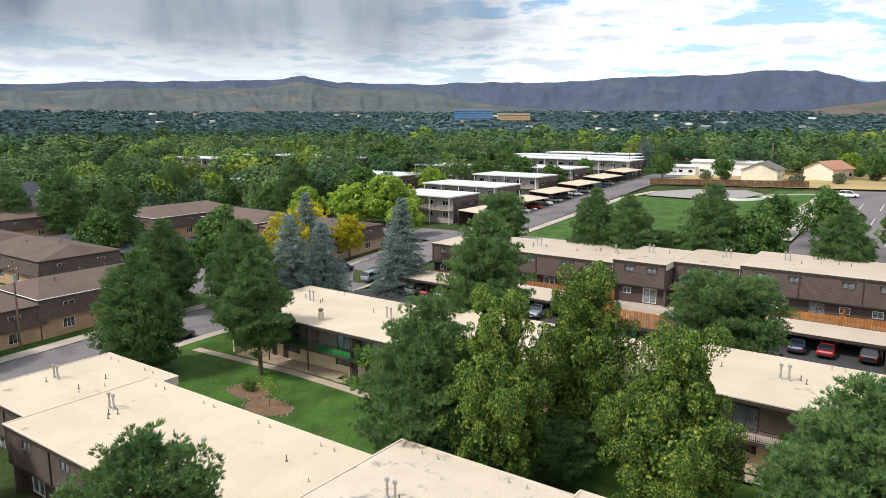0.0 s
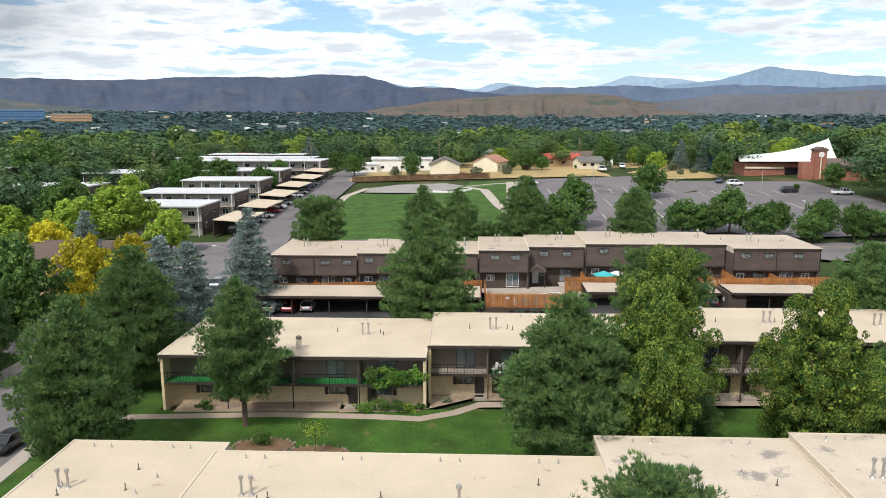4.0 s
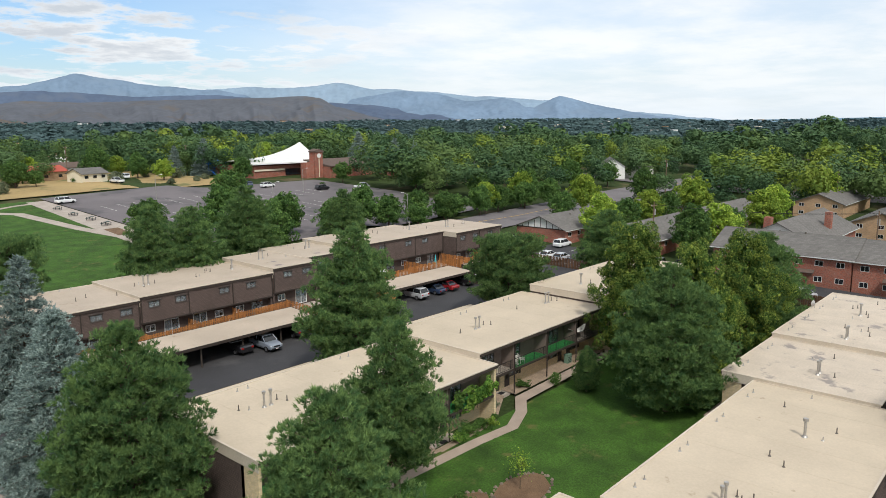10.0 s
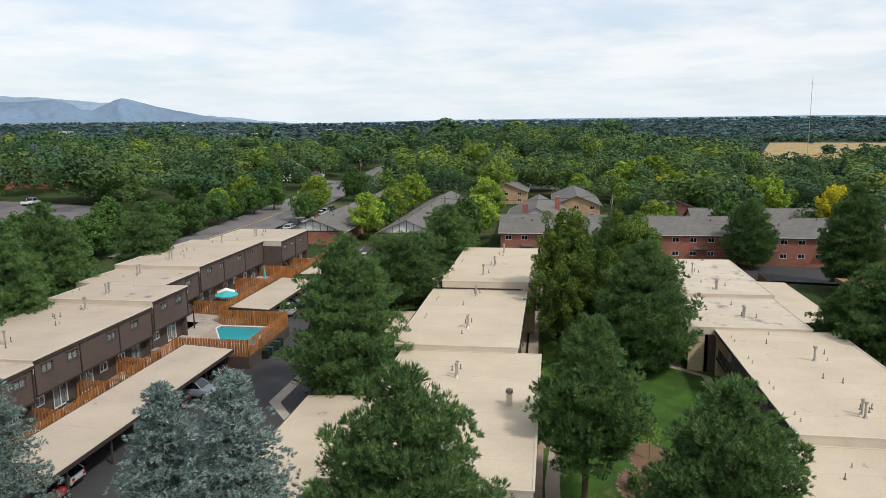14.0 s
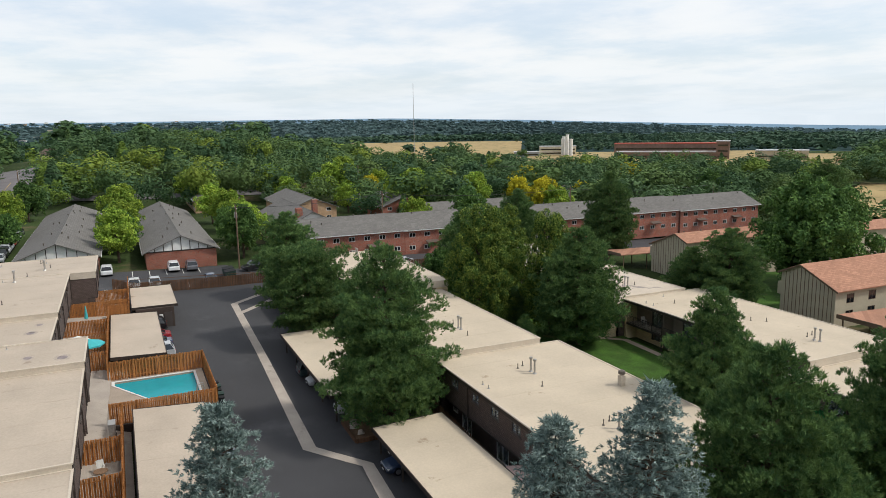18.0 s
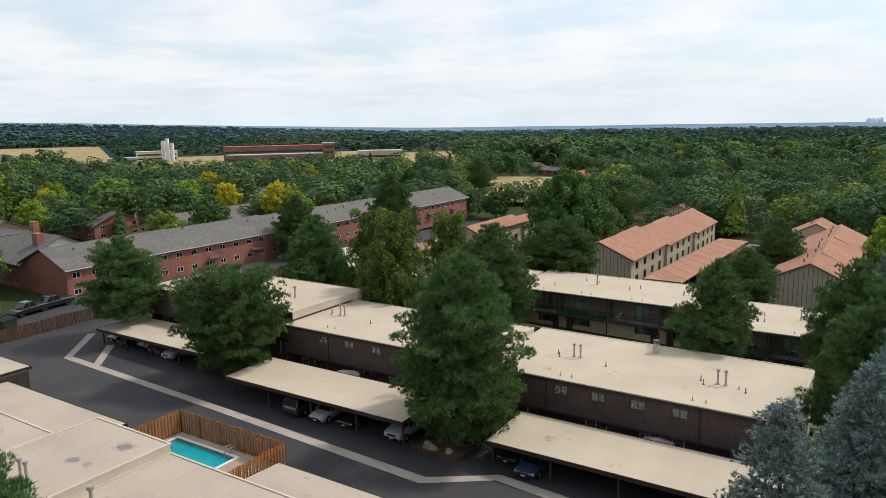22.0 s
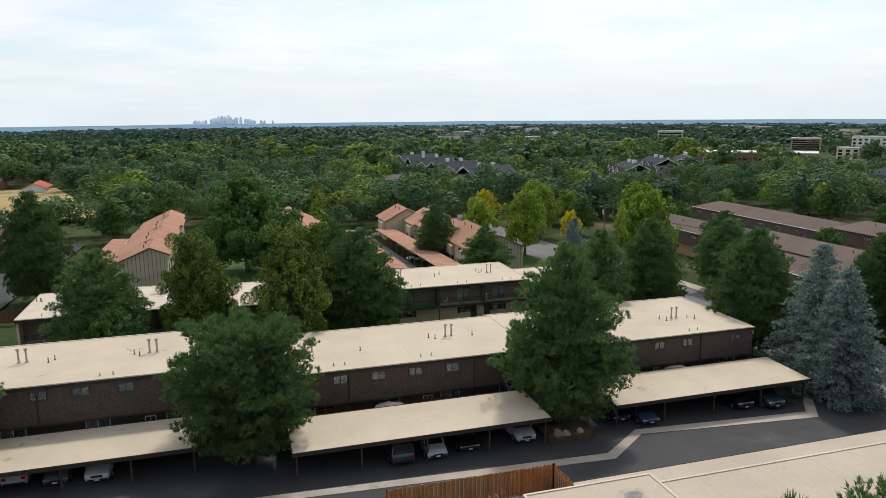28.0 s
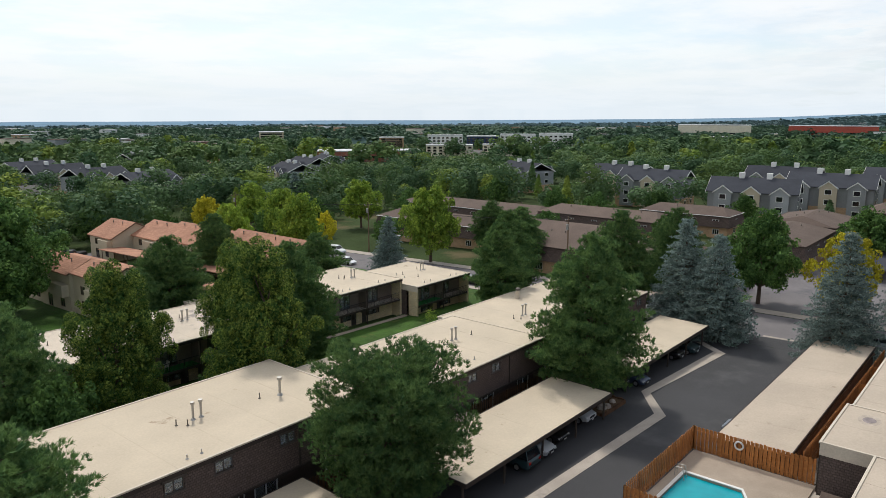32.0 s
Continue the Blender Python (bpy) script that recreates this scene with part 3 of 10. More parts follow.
sheet("condo_drive", rect(-51.3, -62, -46.2, 17), 0.06, ROAD, "grey asphalt drive between the red-roofed carports", "driveway")
sheet("condo_drive", rect(-78, -60, -44, -52), 0.055, ROAD, "grey asphalt drive behind the condominiums", "driveway")
sheet("condo_lawn", rect(-28.4, -60, -8, 20), 0.05, LAWN, "green lawn between the tan condominiums", "lawn")
sheet("condo_lawn", rect(-78, -52, -69.5, 20), 0.05, LAWN, "green verge beside the condominiums and the street", "lawn")
sheet("verge", rect(-92.5, -20, -90, 118), 0.10, CONCRETE, "pale concrete pavement along the street", "pavement")
sheet("verge", rect(-78, 20, -76.4, 73), 0.10, CONCRETE, "pale concrete pavement along the street", "pavement")
sheet("verge_lawn", rect(-76.4, 20, -69.5, 66), 0.06, LAWN, "green lawn strip between the pavement and the end walls", "lawn")
sheet("townhouse_lawn", rect(-100, 26, -92.5, 70), 0.06, LAWN, "small green front lawns of the brown townhouses", "lawn")
sheet("townhouse_drive", rect(-175, 66, -92.5, 90), 0.05, ROAD, "asphalt yard between the townhouses and their carports", "driveway")
sheet("patio_paving", rect(-70, 91.7, -38, 95.9), 0.03, CONCRETE, "pale concrete patios behind the cedar fence", "paving", cell=1.5)
sheet("patio_paving", rect(-38, 93.3, -26.1, 96.0), 0.03, CONCRETE, "pale concrete walk behind the pool", "paving", cell=1.5)
sheet("patio_paving", rect(-26.1, 91.0, 12.2, 98.6), 0.03, CONCRETE, "pale concrete patios behind the cedar fence", "paving", cell=1.5)
sheet("drain_gutter", ribbon([(-70.6, 72.6), (-68.0, 76.0), (-50.2, 74.9), (-45.6, 78.4), (-20, 77.6), (4.2, 77.1), (10.4, 70.4)], 0.95), 0.075, CONCRETE, "long pale concrete drain gutter across the lot", "gutter", kind="structure", cell=3)
sheet("drain_gutter", ribbon([(-1.0, 76.9), (4.2, 71.8)], 0.9), 0.078, CONCRETE, "short concrete spur of the drain gutter", "gutter", kind="structure")
sheet("court_path", ribbon([(-74, 51.3), (-58, 51.9), (-48.5, 51.4), (-44.2, 50.9), (-41, 52.2), (-38.6, 54.0), (-20, 54.2), (8, 54.0)], 1.1), 0.085, PATHWAY, "tan concrete path along the brick fronts", "path", cell=3)
sheet("front_bed", [(-44.6, 52.5), (-39.2, 55.6), (-39.0, 56.6), (-43.4, 56.6), (-43.4, 53.2), (-52, 53.1), (-52, 52.4)], 0.07, GRAVEL, "tan gravel planting bed along the brick front", "planting bed", cell=3)
sheet("front_bed", [(-68, 52.6), (-52, 52.6), (-52, 54.9), (-68, 54.9)], 0.066, GRAVEL, "tan gravel planting bed along the brick front", "planting bed", cell=3)
sheet("front_bed", [(-38, 55.0), (4, 55.0), (4, 57.0), (-38, 57.0)], 0.066, GRAVEL, "tan gravel planting bed along the brick front", "planting bed", cell=3)
for cx, cy, rx, ry in ((-57.2, 45.6, 2.6, 1.5), (-52.4, 44.0, 2.9, 1.7)):
    sheet("mulch_bed", [(cx + rx * math.cos(k * 0.449) * (1 + 0.1 * math.sin(k * 2.3)), cy + ry * math.sin(k * 0.449)) for k in range(14)], 0.08, MULCH, "brown bark mulch bed ringed with stones", "planting bed", cell=2)
sheet("court_lawn", rect(-57.2, 34.9, -30.7, 37.0), 0.05, LAWN, "mown green lawn strip before the shaded fronts", "lawn")
sheet("court_path", ribbon([(-57, 35.8), (-32.4, 35.8), (-30.2, 38.5), (8, 38.6)], 0.9), 0.085, PATHWAY, "tan concrete path along the shaded fronts", "path", cell=3)


# ---- windows and doors, shared by all buildings ----
made_meshes = {}


def shared(key, make):
    if key not in made_meshes:
        made_meshes[key] = make()
    return made_meshes[key]


TURNS = {"-y": 0, "+x": 90, "+y": 180, "-x": -90}


def window(parent, x, y, z, w, h, facing="-y", frame_mat=None, blind=True, bars=1, hood=False):
    """A framed window with panes, its centre at x, y, z in an opening of w by h."""
    frame_mat = frame_mat or TRIM_DARK

    def mk():
        s = Shape()
        t = 0.07
        s.box(-w / 2, -0.05, -h / 2, w / 2, 0.10, -h / 2 + t).box(-w / 2, -0.05, h / 2 - t, w / 2, 0.10, h / 2)
        s.box(-w / 2, -0.05, -h / 2 + t, -w / 2 + t, 0.10, h / 2 - t).box(w / 2 - t, -0.05, -h / 2 + t, w / 2, 0.10, h / 2 - t)
        for i in range(bars):
            c = -w / 2 + w * (i + 1) / (bars + 1)
            s.box(c - 0.03, -0.03, -h / 2 + t, c + 0.03, 0.08, h / 2 - t)
        if hood:
            s.slab([(-w / 2 - 0.16, h / 2 + 0.02), (w / 2 + 0.16, h / 2 + 0.02), (w / 2 + 0.16, h / 2 + 0.09), (0, h / 2 + 0.2), (-w / 2 - 0.16, h / 2 + 0.09)], -0.16, 0.0)
            s.box(-w / 2 - 0.1, -0.09, -h / 2 - 0.09, w / 2 + 0.1, 0.0, -h / 2 - 0.005)
        return s.mesh("window", frame_mat)

    ob = part("window", shared(("w", w, h, frame_mat.name, bars, hood), mk), frame_mat, parent)
    ob.location = Vector((x, y, z)) - parent.location
    ob.rotation_euler = (0, 0, radians(TURNS[facing]))
    part("pane", shared(("p", w, h), lambda: Shape().box(-w / 2 + 0.06, 0.02, -h / 2 + 0.06, w / 2 - 0.06, 0.035, h / 2 - 0.06).mesh("pane", PANE)), PANE, ob)
    if blind:
        part("blind", shared(("b", w, h, blind), lambda: Shape().box(-w / 2 + 0.05, 0.14, -h / 2 + 0.05 + (h * 0.45 if blind == "half" else 0), (w / 2 if blind != "side" else 0.0) - 0.05, 0.16, h / 2 - 0.05).mesh("blind", BLIND)), BLIND, ob)
    return ob


def door(parent, x, y, z, w, h, facing, mat, glazed=False):
    s = Shape().box(-w / 2, 0.02, 0, w / 2, 0.09, h)
    if not glazed:
        for zz in (0.12, h * 0.52):
            s.box(-w / 2 + 0.13, -0.005, zz, w / 2 - 0.13, 0.02, zz + h * 0.38)
    ob = part("door", shared(("d", w, h, mat.name), lambda: s.mesh("door", mat)), mat, parent)
    ob.location = Vector((x, y, z)) - parent.location
    ob.rotation_euler = (0, 0, radians(TURNS[facing]))
    part("door_handle", shared("dh", lambda: Shape().box(-0.02, -0.05, 0.95, 0.03, 0.02, 1.07).mesh("door_handle", GALV)), GALV, ob, at=(w / 2 - 0.12, 0, 0))
    return ob


def sliding_door(parent, x, y, z, facing, w=1.9, h=2.05, light=True):
    return window(parent, x, y, z + h / 2, w, h, facing, TRIM_LIGHT if light else TRIM_DARK, "side")


def roof_vents(parent, spots, z):
    """Flue pairs, short pipes and stubs that stand on a flat roof; spots: (kind, x, y)."""
    for kind, x, y in spots:
        if kind == "pair":
            for dx in (0, 0.62):
                p = part("vent_pipe", shared("flue", lambda: Shape().tube((0, 0, 0), (0, 0, 1.15), 0.085, n=10).tube((0, 0, 0), (0, 0, 0.12), 0.2, 0.12, 10).mesh("vent_pipe", GALV)), GALV, parent)
                p.location = Vector((x + dx, y, z)) - parent.location
                part("cap", shared("flue_cap", lambda: Shape().tube((0, 0, 1.12), (0, 0, 1.3), 0.15, n=10).mesh("cap", GALV)), GALV, p)
        elif kind == "single":
            p = part("vent_pipe", shared("flue1", lambda: Shape().tube((0, 0, 0), (0, 0, 1.25), 0.10, n=10).tube((0, 0, 0), (0, 0, 0.15), 0.24, 0.14, 10).mesh("vent_pipe", GALV)), GALV, parent)
            p.location = Vector((x, y, z)) - parent.location
            part("cap", shared("flue1_cap", lambda: Shape().tube((0, 0, 1.22), (0, 0, 1.42), 0.19, n=10).mesh("cap", GALV)), GALV, p)
        elif kind == "cowl":
            p = part("chimney_vent", shared("cowl", lambda: Shape().box(-0.22, -0.22, 0, 0.22, 0.22, 0.85).tube((0, 0, 0.85), (0, 0, 1.0), 0.16, n=10).mesh("chimney_vent", ROOF_EDGE)), ROOF_EDGE, parent)
            p.location = Vector((x, y, z)) - parent.location
            part("cap", shared("cowl_cap", lambda: Shape().tube((0, 0, 1.0), (0, 0, 1.25), 0.3, 0.27, 10).tube((0, 0, 1.25), (0, 0, 1.33), 0.27, 0.08, 10).mesh("cap", PVC)), PVC, p)
        else:
            p = part("vent_stub", shared("stub" + kind, lambda: Shape().tube((0, 0, 0), (0, 0, 0.45 if kind == "stub" else 0.3), 0.042, n=8).tube((0, 0, 0), (0, 0, 0.08), 0.12, 0.06, 8).mesh("vent_stub", PVC if kind == "stub" else GALV)), PVC, parent)
            p.location = Vector((x, y, z)) - parent.location


def vent_spots(x0, x1, y0, y1, unit, seed):
    """A flue and a scatter of short stubs over each dwelling."""
    r = random.Random(seed)
    out = []
    n = max(1, round((x1 - x0) / unit))
    for i in range(n):
        c = x0 + (i + 0.5) * (x1 - x0) / n
        yy = y0 + (y1 - y0) * r.uniform(0.42, 0.58)
        if i % 2 == 0:
            out.append(("pair" if i % 4 == 0 else "single", c + r.uniform(-1.5, 1.0), yy))
        for _ in range(r.randint(2, 4)):
            out.append((r.choice(("stub", "stub", "low")), c + r.uniform(-2.8, 2.8), yy + r.uniform(-1.6, 1.8)))
        out += [("low", c - 0.9, y1 - 0.9), ("low", c + 0.4, y1 - 0.9)]
    return out


def flat_roof(b, x0, y0, x1, y1, zr, mat=None):
    """A membrane roof slab with a low raised rim, seams, and a dark fascia under its edge."""
    part("roof", Shape().box(x0, y0, zr - 0.22, x1, y1, zr), mat or ROOF, b, "cream membrane roof with faint stains", world=True)
    part("roof_rim", Shape().hoop(x0 - 0.05, y0 - 0.05, x1 + 0.05, y1 + 0.05, 0.14, zr - 0.05, zr + 0.055), ROOF_EDGE, b, world=True)
    for ya, yb in ((y0 - 0.03, y0 + 0.02), (y1 - 0.02, y1 + 0.03)):
        part("fascia", Shape().box(x0 - 0.03, ya, zr - 0.34, x1 + 0.03, yb, zr - 0.055), FASCIA, b, "dark brown roof fascia", world=True)
    for xa, xb in ((x0 - 0.03, x0 + 0.02), (x1 - 0.02, x1 + 0.03)):
        part("step_flashing", Shape().box(xa, y0 + 0.025, zr - 0.8, xb, y1 - 0.025, zr - 0.055), ROOF_EDGE, b, "cream flashing at the roof step", world=True)
    k = x0 + 3.8
    while k < x1 - 0.5:
        part("seam", Shape().box(k - 0.05, y0 + 0.12, zr - 0.01, k + 0.05, y1 - 0.12, zr + 0.006), mat or ROOF, b, world=True)
        k += 3.8


def railing(b, x0, x1, y, z, h=0.95):
    s = Shape().box(x0, y - 0.02, z + h - 0.05, x1, y + 0.02, z + h).box(x0, y - 0.015, z + 0.06, x1, y + 0.015, z + 0.09)
    n = int((x1 - x0) / 0.14)
    for i in range(n + 1):
        k = x0 + (x1 - x0) * i / n
        w = 0.022 if i % 12 == 0 else 0.009
        s.box(k - w, y - w, z + 0.0, k + w, y + w, z + h - 0.05)
    return part("railing", s, RAIL, b, "thin black iron railing", world=True)


def court_block(x0, x1, back, d, way, z0, zr, wins, vents, carpets, seed, label, lower_doors=True):
    """A two-storey flat-roofed block. Its shingled back stands at y = back; the brick and balcony side lies d metres off towards way (+1 or -1)."""
    r = random.Random(seed)
    b = thing("apartment_block", ((x0 + x1) / 2, back + way * d / 2, z0), label, "apartment building", "courtyard apartment blocks")
    z1 = z0 + 2.6
    Y = lambda k: back + way * k
    face_b, face_f = ("+y", "-y") if way < 0 else ("-y", "+y")
    n = max(1, round((x1 - x0) / 6.2))
    u = (x1 - x0) / n
    # shingled back, upper storey
    zc = zr - 0.92
    part("wall", Shape().wall("x", x0, x1, z1 - 0.05, zr - 0.2, Y(0), way * 0.22, [(w - 0.68, w + 0.68, zc - 0.45, zc + 0.45) for w in wins]), SHINGLE, b, "dark brown shingled upper wall", world=True)
    for i, w in enumerate(wins):
        window(b, w, Y(0.04), zc, 1.3, 0.84, face_b, TRIM_DARK, r.choice((True, "half", "side", "side", False)), 1, True)
    # lower storey behind, with glass doors
    doors = [x0 + (i + 0.35) * u for i in range(n)]
    part("wall", Shape().wall("x", x0, x1, z0 - 0.6, z1 - 0.05, Y(0.95), way * 0.2, [(w - 0.97, w + 0.97, z0 + 0.02, z0 + 2.12) for w in doors]), DARKWALL, b, "dark brown ground-floor wall under the overhang", world=True)
    for i, w in enumerate(doors):
        sliding_door(b, w, Y(0.98), z0 + 0.03, face_b, light=True)
        if i % 2:
            window(b, w + 2.2, Y(0.93), z0 + 1.5, 0.9, 0.8, face_b, TRIM_LIGHT, True)
    part("soffit", Shape().box(x0, Y(0.02), z1 - 0.16, x1, Y(1.1), z1 - 0.052), FASCIA, b, world=True)
    part("trim", Shape().box(x0, Y(-0.03), z1 - 0.2, x1, Y(0.015), z1 - 0.02), FASCIA, b, world=True)
    # downpipes on the back
    for i in range(1, n, 2):
        part("downpipe", Shape().box(x0 + i * u - 0.04, Y(-0.1), z1, x0 + i * u + 0.04, Y(-0.005), zr - 0.3), FASCIA, b, world=True)
    # end walls
    for xa, xb in ((x0 + 0.01, x0 + 0.26), (x1 - 0.26, x1 - 0.01)):
        part("end_wall", Shape().box(xa, Y(0.25), z0 - 0.6, xb, Y(d - 1.7), zr - 0.21), SHINGLE, b, "brown shingled end wall", world=True)
    # courtyard side
    f = d - 1.75
    wl, dl = [], []
    for i in range(n):
        a = x0 + i * u
        wl.append((a + u * (0.62 if i % 2 == 0 else 0.34)))
        dl.append((a + u * (0.16 if i % 2 == 1 else 0.86)))
    holes = [(w - 0.83, w + 0.83, z0 + 1.0, z0 + 1.86) for w in wl] + [(w - 0.48, w + 0.48, z0 - 0.02, z0 + 2.08) for w in dl]
    part("wall", Shape().wall("x", x0 + 0.27, x1 - 0.27, z0 - 0.6, z1 - 0.12, Y(f), -way * 0.24, holes), BUFF, b, "buff brick ground-floor wall", world=True)
    for w in wl:
        window(b, w, Y(f - 0.02), z0 + 1.43, 1.6, 0.8, face_f, TRIM_DARK, r.choice(("side", False, True)), 1)
        for sx in (-1.06, 1.06):
            part("shutter", Shape().box(w + sx - 0.18, Y(f + 0.005), z0 + 0.98, w + sx + 0.18, Y(f + 0.05), z0 + 1.88), FASCIA, b, "dark brown window shutter", world=True)
    for i, w in enumerate(dl):
        door(b, w, Y(f - 0.06), z0, 0.92, 2.04, face_f, TRIM_DARK)
        part("doorstep", Shape().box(w - 0.75, Y(f + 0.01), z0 - 0.4, w + 0.75, Y(f + 1.1), z0 - 0.01), CONCRETE, b, world=True)
        part("wall_lamp", Shape().box(w + 0.58, Y(f + 0.01), z0 + 1.7, w + 0.7, Y(f + 0.13), z0 + 1.95), RAIL, b, world=True)
    sd = [x0 + (i + 0.5) * u + (-0.7 if i % 2 else 0.7) for i in range(n)]
    part("wall", Shape().wall("x", x0 + 0.27, x1 - 0.27, z1 - 0.12, zr - 0.21, Y(f - 0.02), -way * 0.2, [(w - 0.97, w + 0.97, z1 + 0.08, z1 + 2.15) for w in sd]), TAUPE, b, "brown panelled balcony wall", world=True)
    for w in sd:
        sliding_door(b, w, Y(f - 0.06), z1 + 0.09, face_f, light=False)
    for i in range(n):
        a0, a1 = x0 + i * u + 0.14, x0 + (i + 1) * u - 0.14
        bal = part("balcony", Shape().box(a0, Y(f + 0.005), z1 - 0.14, a1, Y(d - 0.2), z1 + 0.03), CONCRETE, b, "cantilevered balcony slab", world=True)
        part("edge_beam", Shape().box(a0, Y(d - 0.195), z1 - 0.2, a1, Y(d - 0.1), z1 + 0.05), FASCIA, bal, world=True)
        if carpets[i % len(carpets)]:
            part("carpet", Shape().box(a0 + 0.02, Y(f + 0.02), z1 + 0.032, a1 - 0.02, Y(d - 0.22), z1 + 0.05), CARPET, bal, "bright green outdoor carpet", world=True)
        railing(bal, a0 + 0.02, a1 - 0.02, Y(d - 0.25), z1 + 0.05)
    for i in range(n + 1):
        k = clampf(x0 + i * u, x0 + 0.14, x1 - 0.14)
        end = i in (0, n)
        part("pier" if end else "divider", Shape().box(k - 0.13, Y(f + 0.01) if not end else Y(f - 0.3), (z0 - 0.6) if end else z1 + 0.04, k + 0.13, Y(d - 0.06 if end else d - 0.3), zr - 0.225), BUFF if end else TAUPE, b, "buff brick end pier" if end else "brown balcony divider", world=True)
        if not end:
            part("post", Shape().box(k - 0.05, Y(d - 0.22), z0 - 0.4, k + 0.05, Y(d - 0.12), zr - 0.24), FASCIA, b, world=True)
    ya, yb = sorted((Y(-0.12), Y(d + 0.1)))
    flat_roof(b, x0 - 0.02, ya, x1 + 0.02, yb, zr, ROOF_WORN if x0 > -31 and way > 0 else None)
    roof_vents(b, vents, zr)
    return b


LAB = "two-storey courtyard block, brown shingles over buff brick, cream flat roof"
court_block(-69.2, -43.7, 66.0, 12.9, -1, -0.25, 5.25, [-67.1, -61.3, -58.0, -54.7, -51.4, -47.5],
            [("cowl", -56.2, 55.2), ("pair", -63.5, 60.6), ("stub", -61.9, 61.2), ("stub", -61.5, 60.4), ("low", -64.6, 61.0), ("stub", -65.2, 61.5), ("low", -63, 65.1), ("low", -62, 65.1), ("pair", -50.7, 60.0), ("stub", -48.9, 60.6), ("stub", -48.5, 59.9), ("low", -52, 65.1), ("low", -51, 65.1), ("stub", -53.5, 61)],
            [True, True, True, True], 11, LAB)
court_block(-43.6, -20.3, 66.8, 11.6, -1, 0.15, 5.78, [-41.0, -35.7, -32.2, -28.8, -25.4],
            [("pair", -37.5, 60.6), ("stub", -35.7, 61.0), ("stub", -35.2, 60.4), ("stub", -39.6, 60.9), ("low", -34, 65.6), ("low", -33, 65.6), ("pair", -23.6, 61.2), ("stub", -21.9, 61.5), ("stub", -21.6, 60.9), ("low", -26, 65.6), ("low", -25, 65.6), ("stub", -28, 62.2)],
            [False, True, True, False], 12, LAB)
court_block(-20.2, 4.9, 65.7, 11.6, -1, 0.95, 6.85, [-17.6, -13.0, -8.0, -4.6, -1.5, 2.6],
            [("pair", 0.6, 59.4), ("stub", -1.2, 60), ("stub", -1.6, 59.4), ("pair", -10, 60), ("stub", -8.6, 60.6), ("stub", -8.1, 60), ("single", -16, 61), ("stub", -14.6, 60.4), ("low", 2, 64.9), ("low", -6, 64.9), ("low", -7, 64.9)],
            [False, False, True, False], 13, LAB)
court_block(-69.0, -57.3, 25.0, 12.6, 1, -1.85, 3.65, [-66.5, -60.0], vent_spots(-69, -57.3, 25, 37.6, 6, 3), [False, True], 14, LAB)
court_block(-57.2, -30.6, 22.6, 12.1, 1, -1.15, 4.42, [-54, -48.5, -45, -41, -36.5], vent_spots(-57.2, -30.6, 22.6, 34.7, 6.2, 5), [False, False, True, False], 15, LAB)
court_block(-30.5, -16.8, 25.1, 12.4, 1, -0.9, 4.68, [-28.2, -24, -19.5], vent_spots(-30.5, -16.8, 25.1, 37.5, 6.2, 8), [False, True], 16, LAB)
court_block(-16.7, 7.0, 25.1, 12.4, 1, -0.5, 5.12, [-14, -9, -5, 0, 4], vent_spots(-16.7, 7.0, 25.1, 37.5, 6.2, 9), [False, False, True], 17, LAB)


